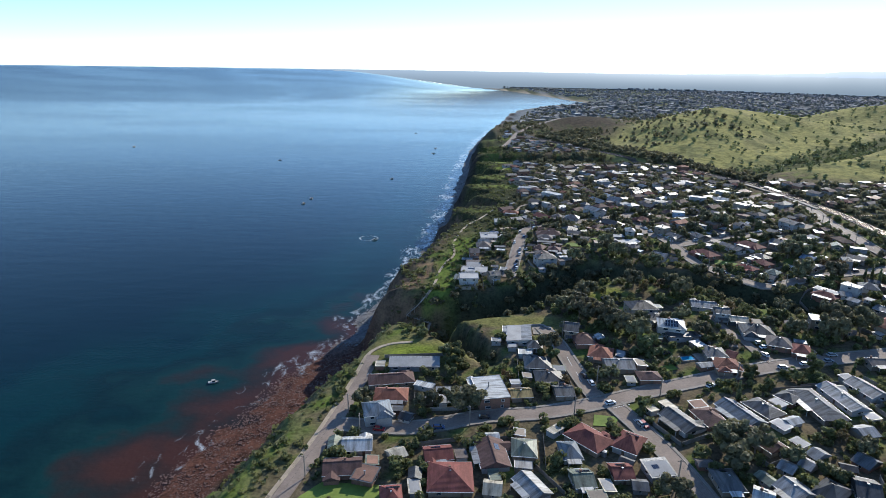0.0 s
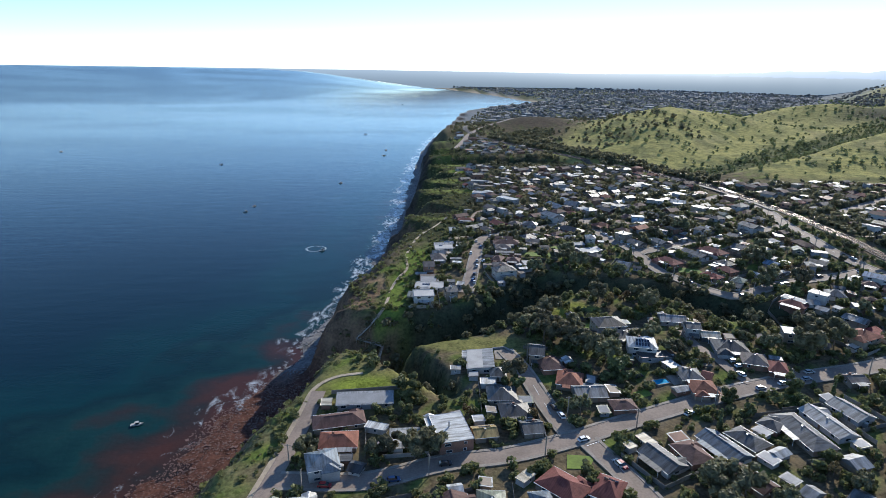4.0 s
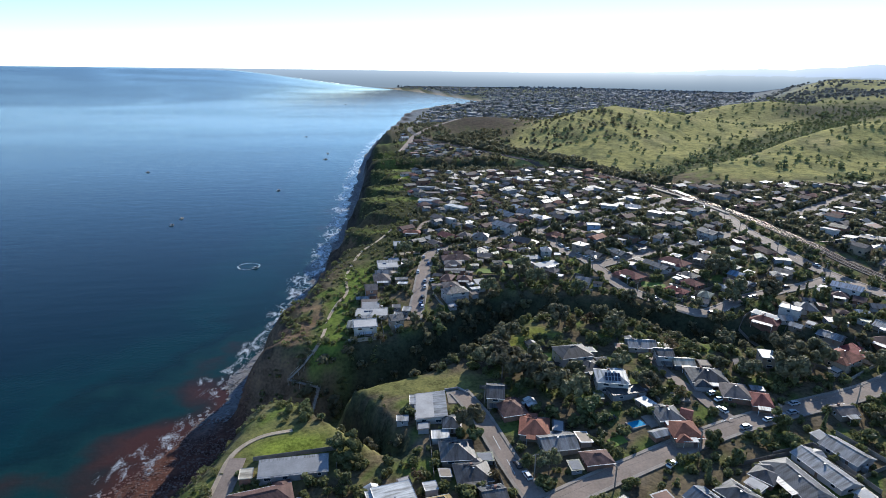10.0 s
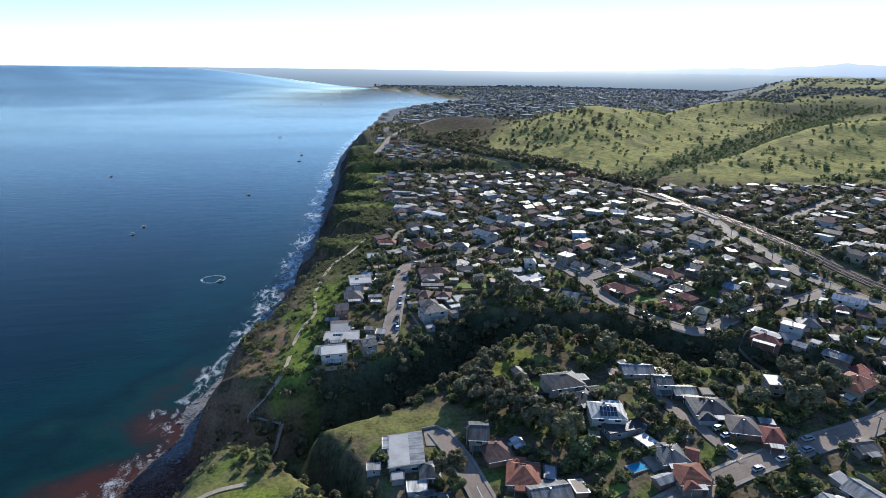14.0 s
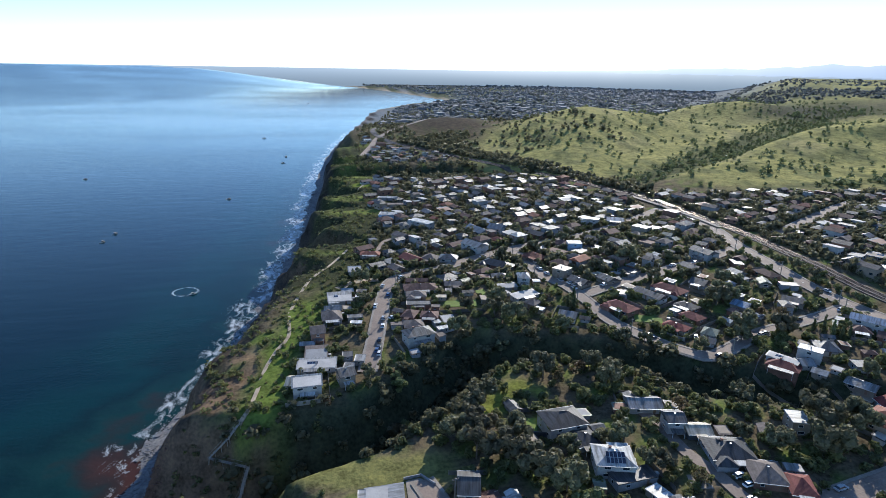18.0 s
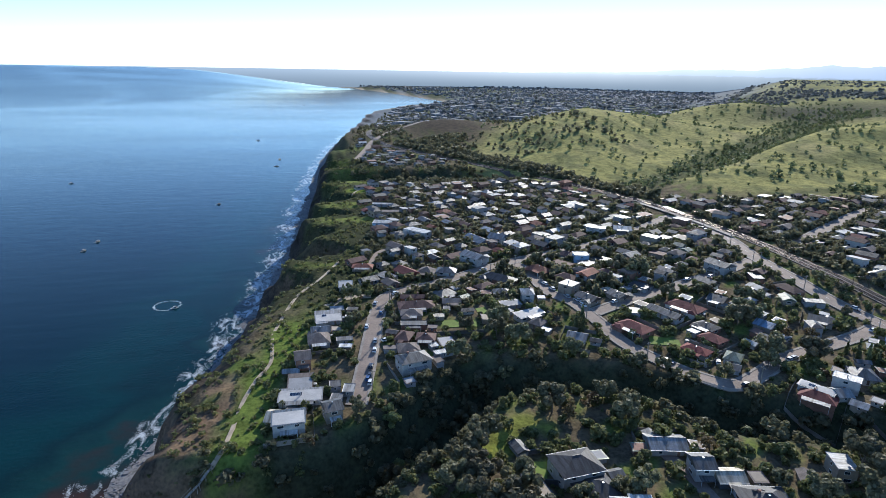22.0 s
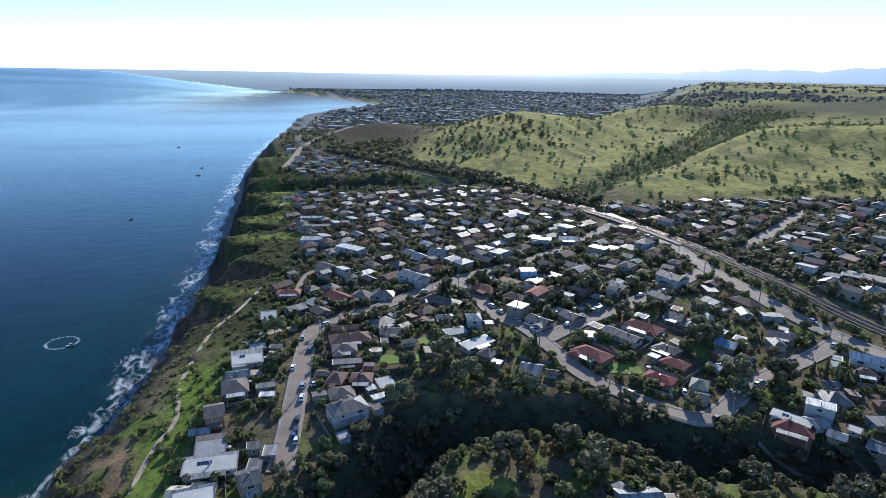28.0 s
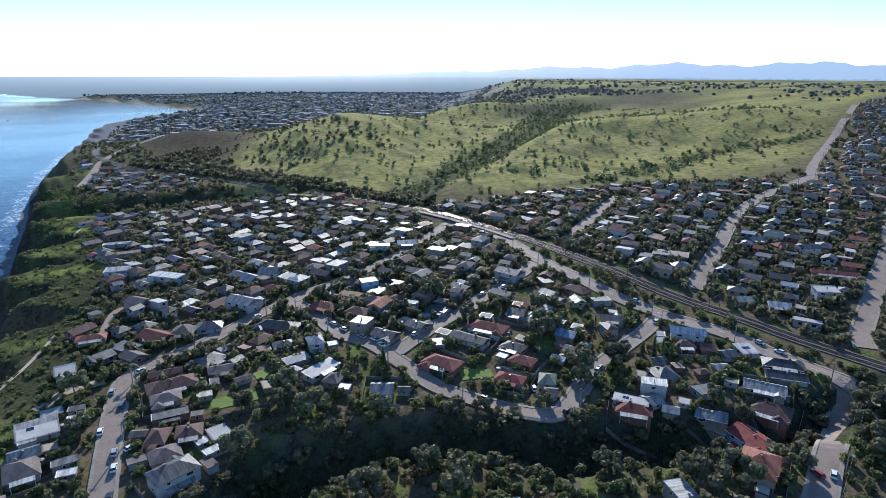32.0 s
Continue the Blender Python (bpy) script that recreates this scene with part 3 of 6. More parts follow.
calm = noise_of(nt, 330, 4, stretch.outputs[0])
link(nt, math_of(nt, "ADD", ramp_of(nt, calm, (0.4, (0.1, 0.1, 0.1)), (0.6, (0.15, 0.15, 0.15))), math_of(nt, "MULTIPLY", sep.outputs[2], 0.03)), bsdf.inputs["Roughness"])
link(nt, math_of(nt, "SUBTRACT", 0.14, math_of(nt, "MULTIPLY", sep.outputs[2], 0.05)), bsdf.inputs["Specular IOR Level"])
waves = math_of(nt, "ADD", math_of(nt, "MULTIPLY", noise_of(nt, 2.2, 4), 0.35), math_of(nt, "MULTIPLY", noise_of(nt, 11, 4, stretch.outputs[0]), 0.65))
bump_of(nt, bsdf, waves, 0.32, 0.8)
rough_from = np.interp(sx, [-4700, -1400, -995, -625, -458, -335, 600], [2700, 2485, 2472, 2668, 3105, 3555, 5200])
ruffled = smooth(-60, 160, sy - rough_from + 70 * wobble(sx, sy, 900, 2))
for lane in ([(-2100, 5400, 120), (-1759, 4900, 110), (-1254, 3946, 80), (-893, 3565, 60), (-791, 3386, 60), (-778, 2725, 45)], [(-900, 4300, 50), (-300, 4500, 70)], [(-1650, 3050, 30), (-1300, 3120, 30)]):
    off, half = line_distance(sx, sy, lane)
    ruffled = ruffled * (1 - 0.9 * smooth(1.5, 0.5, (off + 30 * wobble(sx, sy, 260, 7)) / half))
reach_out = np.hypot(sx - 10, sy - 100)
swell_z = 127.5 * np.clip((reach_out - 2900) / 1915, 0, 1) ** 1.6 * smooth(4, -12, np.degrees(np.arctan2(sx - 10, sy - 100)))
sea_keep = (sea_d < 30) & (reach_out < 4830)
sea, used = grid_object("water", SX, SY, swell_z, m_sea, sea_keep)
shoal = np.clip(-sea_d / 150, 0, 1) * np.interp(sy, [250, 340], [0.75, 1.0]) + 0.17 * smooth(340, 440, sy)
reach = np.interp(sy, [0, 280, 340, 600], [34, 30, 26, 30])
surf = np.interp(sy, [0, 270, 310, 400, 560], [0.5, 0.55, 0.72, 0.78, 0.92]) * smooth(-1, -0.3, sea_d / reach) * smooth(2500, 1500, sy)
sea.data.normals_split_custom_set_from_vertices([(0, 0, 1)] * len(sea.data.vertices))
add_colour(sea, "offshore", np.stack([shoal, surf, ruffled], -1).reshape(-1, 3)[used])
tagged(sea, "calm deep-blue sea with pale surf along a reef", "sea", kind="structure")

# ---- the far distance: city plain and ranges, all hazy, haze painted in glowing tones ----
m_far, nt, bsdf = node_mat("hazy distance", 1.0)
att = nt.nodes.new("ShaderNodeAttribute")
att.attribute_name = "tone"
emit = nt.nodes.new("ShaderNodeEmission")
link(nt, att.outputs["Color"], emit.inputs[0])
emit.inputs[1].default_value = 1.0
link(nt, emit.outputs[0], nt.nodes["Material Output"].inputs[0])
FAR, CX, CY = 4820.0, 10.0, 100.0
bear = np.radians(np.concatenate([np.linspace(-26, 6, 601), np.linspace(6.15, 120, 760)]))
steps = np.linspace(0, 1, 28)


def ridge(a):
    """Height of the skyline by bearing, in degrees east of the road's north."""
    deg = np.degrees(a)
    hills = 82 * smooth(16, 60, deg) * (1 + 0.12 * np.sin(deg * 0.6) + 0.07 * np.sin(deg * 1.7 + 1) + 0.03 * np.sin(deg * 4.1))
    return 128 + hills * 1.18


verts, faces, tone, dry = [], [], [], []
for i, a in enumerate(bear):
    deg, top = math.degrees(a), float(ridge(a))
    away = 4300 + 520 * float(smooth(2, 9, deg))
    for s in steps:
        z = -3 + (top + 3) * s
        verts.append((CX + away * math.sin(a), CY + away * math.cos(a), 160 - (160 - z) * away / FAR))
        dry.append(deg > float(far_coast(z)))
        # colour pales upward as haze, with a painted glow towards the sun
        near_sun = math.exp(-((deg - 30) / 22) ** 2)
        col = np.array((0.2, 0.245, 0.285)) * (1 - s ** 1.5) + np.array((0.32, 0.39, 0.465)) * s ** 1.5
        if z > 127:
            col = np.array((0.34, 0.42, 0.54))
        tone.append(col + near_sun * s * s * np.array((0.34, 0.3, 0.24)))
n = len(steps)
for i in range(len(bear) - 1):
    faces += [(i * n + k, (i + 1) * n + k, (i + 1) * n + k + 1, i * n + k + 1) for k in range(n - 1) if dry[i * n + k]]
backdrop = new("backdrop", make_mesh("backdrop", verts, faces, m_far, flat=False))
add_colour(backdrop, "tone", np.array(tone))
tagged(backdrop, "hazy far horizon with the city plain and blue ranges", "backdrop", kind="structure")


# ---- roads ----
def flowing(pts, step=3.0):
    """A smooth line through the points, about every step metres."""
    p = [Vector((*q[:2], 0)) for q in pts]
    p = [2 * p[0] - p[1]] + p + [2 * p[-1] - p[-2]]
    out = []
    for a, b, c, d in zip(p, p[1:], p[2:], p[3:]):
        n = max(1, int((c - b).length / step))
        for i in range(n):
            t = i / n
            out.append(0.5 * (2 * b + (c - a) * t + (2 * a - 5 * b + 4 * c - d) * t * t + (3 * b - a - 3 * c + d) * t ** 3))
    return out + [p[-2]]


ROADS = []


def strip(line, left, right, lift, drop=0.0):
    """A strip between two offsets from a line, laid on the land, with a step at its rim."""
    v, f, rows = [], [], []
    for i, p in enumerate(line):
        a, b = line[max(i - 1, 0)], line[min(i + 1, len(line) - 1)]
        t = (b - a).normalized()
        side = Vector((t.y, -t.x, 0))
        rows += [p + side * left, p, p + side * right]
    z = terrain([q.x for q in rows], [q.y for q in rows])
    for i in range(0, len(rows), 3):
        for k in (i, i + 2):
            q, h = rows[k], 0.5 * (z[k] + z[i + 1]) + lift
            v += [(q.x, q.y, h), (q.x, q.y, h - 0.45)]
    for i in range(len(line) - 1):
        k, m = 4 * i, 4 * i + 4
        f += [(k, m, m + 2, k + 2), (k + 1, m + 1, m, k), (k + 2, m + 2, m + 3, k + 3)]
    return v, f


def road(name, pts, width, label, walks=True, mat=None, marks=False):
    line = flowing(pts)
    ROADS.append((np.array([(p.x, p.y) for p in line]), width / 2 + (1.2 if walks else 0.0)))
    ob = thing(name, label, "road", kind="structure")
    part("carriageway", strip(line, -width / 2, width / 2, 0.3), mat or M_ASPHALT, ob)
    if walks:
        for s in (-1, 1):
            a, b = sorted((s * width / 2, s * (width / 2 + 0.25)))
            part("kerb", strip(line, a, b, 0.44), M_CONCRETE, ob)
            a, b = sorted((s * (width / 2 + 0.25), s * (width / 2 + 1.2)))
            part("footpath", strip(line, a, b, 0.42), M_CONCRETE, ob)
    if marks:
        for i in range(0, len(line) - 2, 3):
            part("lane_mark", strip(line[i:i + 2], -0.07, 0.07, 0.33), M_MARK, ob)
    return ob


road("road", [(-66, 118), (-58, 152), (-51, 180), (-46, 205), (-41, 231), (-39, 245)], 5.5, "grey asphalt esplanade along the cliff top", walks=False)
road("road", [(-46, 194), (-18, 191), (7, 197), (30, 199), (53, 205), (70, 211), (88, 217), (111, 224), (135, 230), (159, 234), (195, 239), (225, 248), (258, 257), (276, 265)], 6.6, "grey asphalt suburban street lined by houses")
road("road", [(53, 207), (51, 218), (48, 235), (45, 254), (41, 270)], 5.5, "short asphalt cul-de-sac between houses")
road("road", [(58, 204), (65, 183), (69, 167), (73, 140), (78, 100)], 6.0, "asphalt side street running downhill")
road("road", [(134, 232), (131, 242), (130, 251), (127, 262), (127, 276), (125, 290)], 4.6, "narrow asphalt lane beside tall trees", walks=False)
road("road", [(31, 338), (36, 358), (42, 385), (48, 412), (53, 428), (62, 436), (83, 442), (98, 449), (114, 457), (130, 463), (148, 470)], 6.0, "asphalt street with parked cars above the sea")
road("road", [(136, 463), (139, 442), (138, 431), (138, 413), (144, 397), (147, 376), (149, 356), (155, 342), (164, 324), (174, 315), (188, 319), (207, 327), (226, 331), (252, 336), (272, 342)], 5.6, "winding asphalt street above the gully")
road("road", [(149, 384), (177, 394), (201, 400), (212, 405), (244, 415), (272, 427)], 6.0, "straight asphalt street climbing to the railway")
road("main_road", [(281, 534), (289, 505), (288, 470), (277, 429), (271, 387), (270, 363), (274, 335), (278, 309), (277, 283), (277, 263), (279, 235), (284, 190), (290, 120)], 8.0, "broad grey asphalt main road beside the railway", marks=True)
road("road", [(312, 350), (329, 357), (372, 373), (416, 391), (450, 404), (487, 413), (530, 420), (580, 424), (640, 428)], 7.0, "curving asphalt street east of the railway")
road("road", [(312, 270), (323, 276), (352, 284), (396, 296), (450, 310), (560, 345)], 7.0, "asphalt street east of the railway")
road("road", [(600, 420), (680, 453), (938, 535), (1441, 692)], 9.0, "long straight asphalt street up the ridge", walks=False)
road("road", [(318, 446), (336, 454), (390, 478), (431, 494)], 7.0, "asphalt side street below the green hill")
road("road", [(148, 470), (166, 474), (201, 485), (238, 503), (279, 528)], 5.6, "asphalt back street among trees")
road("road", [(50, 474), (56, 497), (64, 511), (87, 519), (112, 527)], 3.6, "asphalt street above the cliffs", walks=False)
road("road", [(82, 900), (103, 985), (122, 1060), (160, 1130), (212, 1170), (260, 1300)], 9.0, "pale curving road on the far headland", walks=False)

marking = thing("road_marking", "white dashed give-way marks painted at the street junctions", "road marking", kind="structure")
for (x0, y0), (x1, y1) in (((48, 207.6), (56.5, 209.6)), ((56, 200.4), (64.5, 203.4)), ((129, 232.6), (134.5, 233.6))):
    for k in range(8):
        a, b = Vector((x0 + (x1 - x0) * k / 8, y0 + (y1 - y0) * k / 8, 0)), Vector((x0 + (x1 - x0) * (k + 0.6) / 8, y0 + (y1 - y0) * (k + 0.6) / 8, 0))
        part("dash", strip([a, b], -0.16, 0.16, 0.34), M_MARK, marking)
for pts in ([(49.6, 221), (48.8, 228)], [(48.0, 233), (47.2, 240)], [(62.5, 193), (64.6, 186)]):
    part("centre_line", strip([Vector((*p, 0)) for p in pts], -0.09, 0.09, 0.34), M_MARK, marking)

RAIL = [(160, 1290), (128, 1190), (122, 1090), (134, 990), (158, 925), (196, 840), (223, 770), (247, 705), (268, 650), (286, 603), (295, 560), (299, 515), (300, 457), (296, 403), (295, 364), (297, 334), (298, 306), (299, 282), (300, 258), (302, 200), (306, 110)]
ROADS.append((np.array([(p.x, p.y) for p in flowing(RAIL, 4.0)]), 6.5))


def rail_x(y):
    """Where the railway runs at that y."""
    return np.interp(y, [p[1] for p in reversed(RAIL)], [p[0] for p in reversed(RAIL)])


def foot_x(y):
    """Where the western green hill begins at that y."""
    return np.interp(y, [560, 600, 669, 759, 834, 913, 990, 1080, 1200], [335, 312, 283, 256, 229, 212, 245, 290, 420])


# ---- houses ----
HOUSES = []
GRP = "houses of the seaside suburb"
ROOF_WORDS = dict(light="pale zinc", white="white metal", grey="grey metal", dark="charcoal metal", bluegrey="blue-grey metal", blue="blue metal",
                  cream="cream metal", olive="olive metal", ochre="ochre metal", red="dull red tiled", brightred="bright red", terracotta="terracotta tiled",
                  brown="brown tiled", taupe="taupe tiled")
WALL_WORDS = dict(white="white rendered", cream="cream rendered", brick="red-brown brick", grey="grey clad", dark="dark clad", blue="pale blue")


def roof_shape(kind, l, d, top, eave=0.5, t=0.16):
    """Roof over a plan l by d: upper faces, a rim and an underside."""
    a, b = l / 2 + eave, d / 2 + eave
    low = top - 0.12
    if kind == "flat":
        outer = box(-a + 0.25, a - 0.25, -b + 0.25, b - 0.25, top - 0.02, top + 0.3)
        inner = [(-a + 0.5, -b + 0.5, top + 0.18), (a - 0.5, -b + 0.5, top + 0.18), (a - 0.5, b - 0.5, top + 0.18), (-a + 0.5, b - 0.5, top + 0.18)]
        v = outer[0] + inner
        f = [q for i, q in enumerate(outer[1]) if i != 1] + [(8, 9, 10, 11), (4, 5, 9, 8), (5, 6, 10, 9), (6, 7, 11, 10), (7, 4, 8, 11)]
        return v, f
    if kind == "skillion":
        rise = 0.11 * 2 * b
        up = [(-a, -b, low), (a, -b, low), (a, b, low + rise), (-a, b, low + rise)]
        tops = [(0, 1, 2, 3)]
    elif kind == "gable":
        rise = 0.42 * b
        up = [(-a, -b, low), (a, -b, low), (a, b, low), (-a, b, low), (-a, 0, low + rise), (a, 0, low + rise)]
        tops = [(0, 1, 5, 4), (2, 3, 4, 5), (1, 2, 5), (3, 0, 4)]
    else:
        r = max(a - b, 0.3)
        rise = 0.45 * b
        up = [(-a, -b, low), (a, -b, low), (a, b, low), (-a, b, low), (-r, 0, low + rise), (r, 0, low + rise)]
        tops = [(0, 1, 5, 4), (1, 2, 5), (2, 3, 4, 5), (3, 0, 4)]
    n = len(up)
    v = up + [(x, y, z - t) for x, y, z in up[:4]]
    f = tops + [(1, 0, n, n + 1), (2, 1, n + 1, n + 2), (3, 2, n + 2, n + 3), (0, 3, n + 3, n), (n + 3, n + 2, n + 1, n)]
    return v, f


def wall_shape(kind, l, d, top, deep):
    a, b = l / 2, d / 2
    v, f = box(-a, a, -b, b, -deep, top)
    if kind == "gable":
        k = len(v)
        v = v + [(-a, 0, top + 0.4 * b), (a, 0, top + 0.4 * b)]
        f = f + [(7, 4, k), (5, 6, k + 1)]
    if kind == "skillion":
        k = len(v)
        rise = 0.2 * b
        v = v + [(-a, b, top + rise), (a, b, top + rise)]
        f = f + [(4, 5, k + 1, k), (6, 7, k, k + 1), (7, 4, k), (5, 6, k + 1)]
    return v, f


def window_shape(side, u, off, z, w, h):
    """A framed window on a wall side (0 front, 1 right, 2 back, 3 left), u along it and off out of the middle."""
    def put(g):
        v = []
        for x, y, zz in g[0]:
            v.append([(x, -off - y, zz), (off + y, x, zz), (-x, off + y, zz), (-off - y, -x, zz)][side])
        return v, g[1]
    rim = 0.09
    frame_g = join(box(u - w / 2, u + w / 2, 0, 0.07, z, z + rim), box(u - w / 2, u + w / 2, 0, 0.07, z + h - rim, z + h),
                   box(u - w / 2, u - w / 2 + rim, 0, 0.07, z + rim, z + h - rim), box(u + w / 2 - rim, u + w / 2, 0, 0.07, z + rim, z + h - rim))
    pane = box(u - w / 2 + rim, u + w / 2 - rim, 0.0, 0.035, z + rim, z + h - rim)
    return put(frame_g[:2]), put(pane)


rnd = random.Random(11)


def house(x, y, l, d, turn, kind, roof, wall, storeys=1, extras=True):
    if l < 5 and d < 5:
        storeys = 1
    l, d = max(0.95 * l - 0.7, 3.4), max(0.88 * d - 0.6, 3.2)
    c, s = math.cos(radians(turn)), math.sin(radians(turn))
    spots = [(x + p * l * c - q * d * s, y + p * l * s + q * d * c) for p in (-0.5, 0, 0.5) for q in (-0.5, 0, 0.5)]
    heights = [float(h) for h in terrain([p[0] for p in spots], [p[1] for p in spots])]
    z = sum(heights) / 9 - 0.1
    small = l * d < 40
    top = 2.1 if small and storeys == 1 else (2.5 if storeys == 1 else 5.0)
    name = "shed" if small else "house"
    what = ("small " if small else ("two-storey " if storeys > 1 else "single-storey "))
    near = y < 300
    form = dict(flat="flat-roofed", skillion="skillion-roofed", gable="gabled", hip="hip-roofed")[kind]
    ob = thing(name, f"{what}{form} {WALL_WORDS[wall]} {name} with {ROOF_WORDS[roof]} roof", name, (x, y, z), turn, GRP if not small else "garden sheds of the suburb")
    HOUSES.append((x, y, math.hypot(l, d) / 2, l / 2, d / 2, radians(turn)))
    part("wall", wall_shape(kind, l, d, top, z - min(heights) + 0.8), WALLS[wall], ob)
    r = part("roof", roof_shape(kind, l, d, top), ROOFS[roof], ob)
    if kind in ("hip", "gable") and not small and extras and near:
        a, b = l / 2 + 0.5, d / 2 + 0.5
        for sgn in (-1, 1):
            part("gutter", box(-a, a, min(sgn * b, sgn * (b + 0.13)), max(sgn * b, sgn * (b + 0.13)), top - 0.3, top - 0.13), M_FASCIA, r)
        ridge_l = l / 2 + 0.5 if kind == "gable" else max(l / 2 - d / 2, 0.3)
        zr = top - 0.12 + (0.42 if kind == "gable" else 0.45) * b
        part("ridge_cap", box(-ridge_l, ridge_l, -0.14, 0.14, zr - 0.03, zr + 0.07), ROOFS[roof], r)
    floors = [0] if storeys == 1 else [0, 2.5]
    for f0 in floors:
        for side, (run, off) in enumerate(((l, d / 2), (d, l / 2), (l, d / 2), (d, l / 2))):
            if side == 2 and (small or not near):
                continue
            n = max(1, int(run / 4.6)) if not small else (1 if side == 0 else 0)
            for i in range(n):
                u = -run / 2 + run * (i + 0.5) / n + rnd.uniform(-0.3, 0.3)
                if side == 0 and f0 == 0 and i == n // 2 and not small:
                    part("door", box(u - 0.45, u + 0.45, -off - 0.05, -off, 0.05, 2.05), M_DOOR, ob)
                    continue
                w = rnd.choice((1.2, 1.6, 2.2)) if not small else 0.9
                w = min(w, run / n * 0.7)
                fr, pane = window_shape(side, u, off, f0 + 0.85, w, 1.1)
                if near:
                    wd = part("window", fr, M_FRAME, ob)
                    part("pane", pane, M_GLASS, wd)
                else:
                    g = join((fr[0], fr[1], [0] * len(fr[1])), (pane[0], pane[1], [1] * len(pane[1])))
                    part("window", g, [M_FRAME, M_GLASS], ob)
    if not extras or small:
        return ob
    if l > 8.5 and d > 6.5 and rnd.random() < 0.75:
        # a cross wing that breaks up the plan
        w, out, side = d * rnd.uniform(0.5, 0.62), rnd.uniform(1.6, 3.0), rnd.choice((-1, 1))
        u, k, ht = rnd.choice((-1, 1)) * (l / 2 - w / 2 - 0.2), "flat" if kind in ("flat", "skillion") else kind, top - (0.35 if kind != "flat" else 0.5)
        spot = Matrix.Translation((u, side * (d / 2 + out / 2 - 1.2), 0)) @ Matrix.Rotation(radians(90 if side > 0 else -90), 4, "Z")
        for nm, g, mt in (("wing_wall", wall_shape(k, out + 2.4, w, ht, z - min(heights) + 1.2), WALLS[wall]), ("wing_roof", roof_shape(k, out + 2.4, w, ht, 0.4), ROOFS[roof])):
            part(nm, ([tuple(spot @ Vector(q)) for q in g[0]], g[1]), mt, ob)
    if kind in ("hip", "gable") and rnd.random() < 0.35:
        u, zr = rnd.uniform(-l / 4, l / 4), top + 0.3 * d / 2
        part("chimney", join(box(u - 0.35, u + 0.35, 0.7, 1.3, top - 0.2, zr + 1.0), box(u - 0.42, u + 0.42, 0.63, 1.37, zr + 1.0, zr + 1.12))[:2], M_BRICK, ob)
    if kind in ("hip", "gable", "skillion") and rnd.random() < 0.4:
        pitch = dict(hip=0.45, gable=0.42, skillion=0.11)[kind]
        b = d / 2 + 0.5
        n = rnd.randint(2, 4)
        for i in range(n):
            u0 = -l / 4 + i * 1.1
            ys = [0.2 * b, 0.2 * b + 1.65] if kind != "skillion" else [-0.5, 1.15]
            zz = [top - 0.12 + pitch * (b - q) + 0.1 for q in ys] if kind != "skillion" else [top - 0.12 + pitch * (q + b) + 0.1 for q in ys]
            v = [(u0, ys[0], zz[0]), (u0 + 1.0, ys[0], zz[0]), (u0 + 1.0, ys[1], zz[1]), (u0, ys[1], zz[1])]
            v += [(p[0], p[1], p[2] - 0.06) for p in v]
            part("solar_panel", (v, [(0, 1, 2, 3), (7, 6, 5, 4), (0, 4, 5, 1), (1, 5, 6, 2), (2, 6, 7, 3), (3, 7, 4, 0)]), M_SOLAR, ob)
    if rnd.random() < 0.5:
        # a verandah on posts along the front
        w, o = l * rnd.uniform(0.4, 0.8), d / 2
        v = [(-w / 2, -o - 2.4, 2.25), (w / 2, -o - 2.4, 2.25), (w / 2, -o, 2.55), (-w / 2, -o, 2.55)]
        v += [(p[0], p[1], p[2] - 0.08) for p in v]
        ver = part("verandah", (v, [(0, 1, 2, 3), (7, 6, 5, 4), (0, 4, 5, 1), (1, 5, 6, 2), (2, 6, 7, 3), (3, 7, 4, 0)]), rnd.choice([ROOFS[roof], ROOFS["light"], ROOFS["white"]]), ob)
        for u in (-w / 2 + 0.15, w / 2 - 0.15):
            part("post", box(u - 0.06, u + 0.06, -o - 2.35, -o - 2.23, -0.6, 2.22), M_FRAME, ver)
    if rnd.random() < 0.4:
        part("roof_vent", join(box(-0.2, 0.2, -0.9, -0.5, top + 0.1, top + 0.35 * d / 2 + 0.4), box(-0.28, 0.28, -0.98, -0.42, top + 0.35 * d / 2 + 0.4, top + 0.35 * d / 2 + 0.5))[:2], M_STEEL, ob)
    return ob


house(-20, 235, 23, 9, 1, 'skillion', 'light', 'grey', 1)
house(-29, 223, 20, 10, 10, 'hip', 'brown', 'cream', 1)
house(-28, 211, 14, 11, 1, 'hip', 'terracotta', 'cream', 1)
house(-15, 218, 9, 5, -20, 'flat', 'white', 'white', 1)
house(-5, 210, 11, 9, 1, 'skillion', 'light', 'white', 1)
house(11, 210, 18, 14, -80, 'flat', 'white', 'brick', 2)
house(23, 210, 9, 8, 6, 'gable', 'ochre', 'cream', 1)
house(-32, 197, 11, 11, 14, 'hip', 'bluegrey', 'white', 2)
house(-21, 196, 5, 6, -22, 'gable', 'dark', 'white', 1)
house(-37, 179, 11, 9, 5, 'gable', 'white', 'white', 1)
house(-40, 167, 13, 10, 6, 'gable', 'brown', 'brick', 1)
house(-32, 163, 8, 8, -16, 'skillion', 'grey', 'brick', 1)
house(-23, 174, 6, 7, 31, 'gable', 'cream', 'cream', 1)
house(-9, 173, 10, 9, 9, 'gable', 'red', 'cream', 1)
house(-5, 161, 15, 16, -0, 'hip', 'red', 'cream', 1)
house(-23, 153, 7, 10, 8, 'hip', 'red', 'brick', 1)
house(9, 172, 15, 11, -83, 'gable', 'brown', 'white', 1)
house(20, 175, 9, 11, -6, 'hip', 'olive', 'cream', 1)
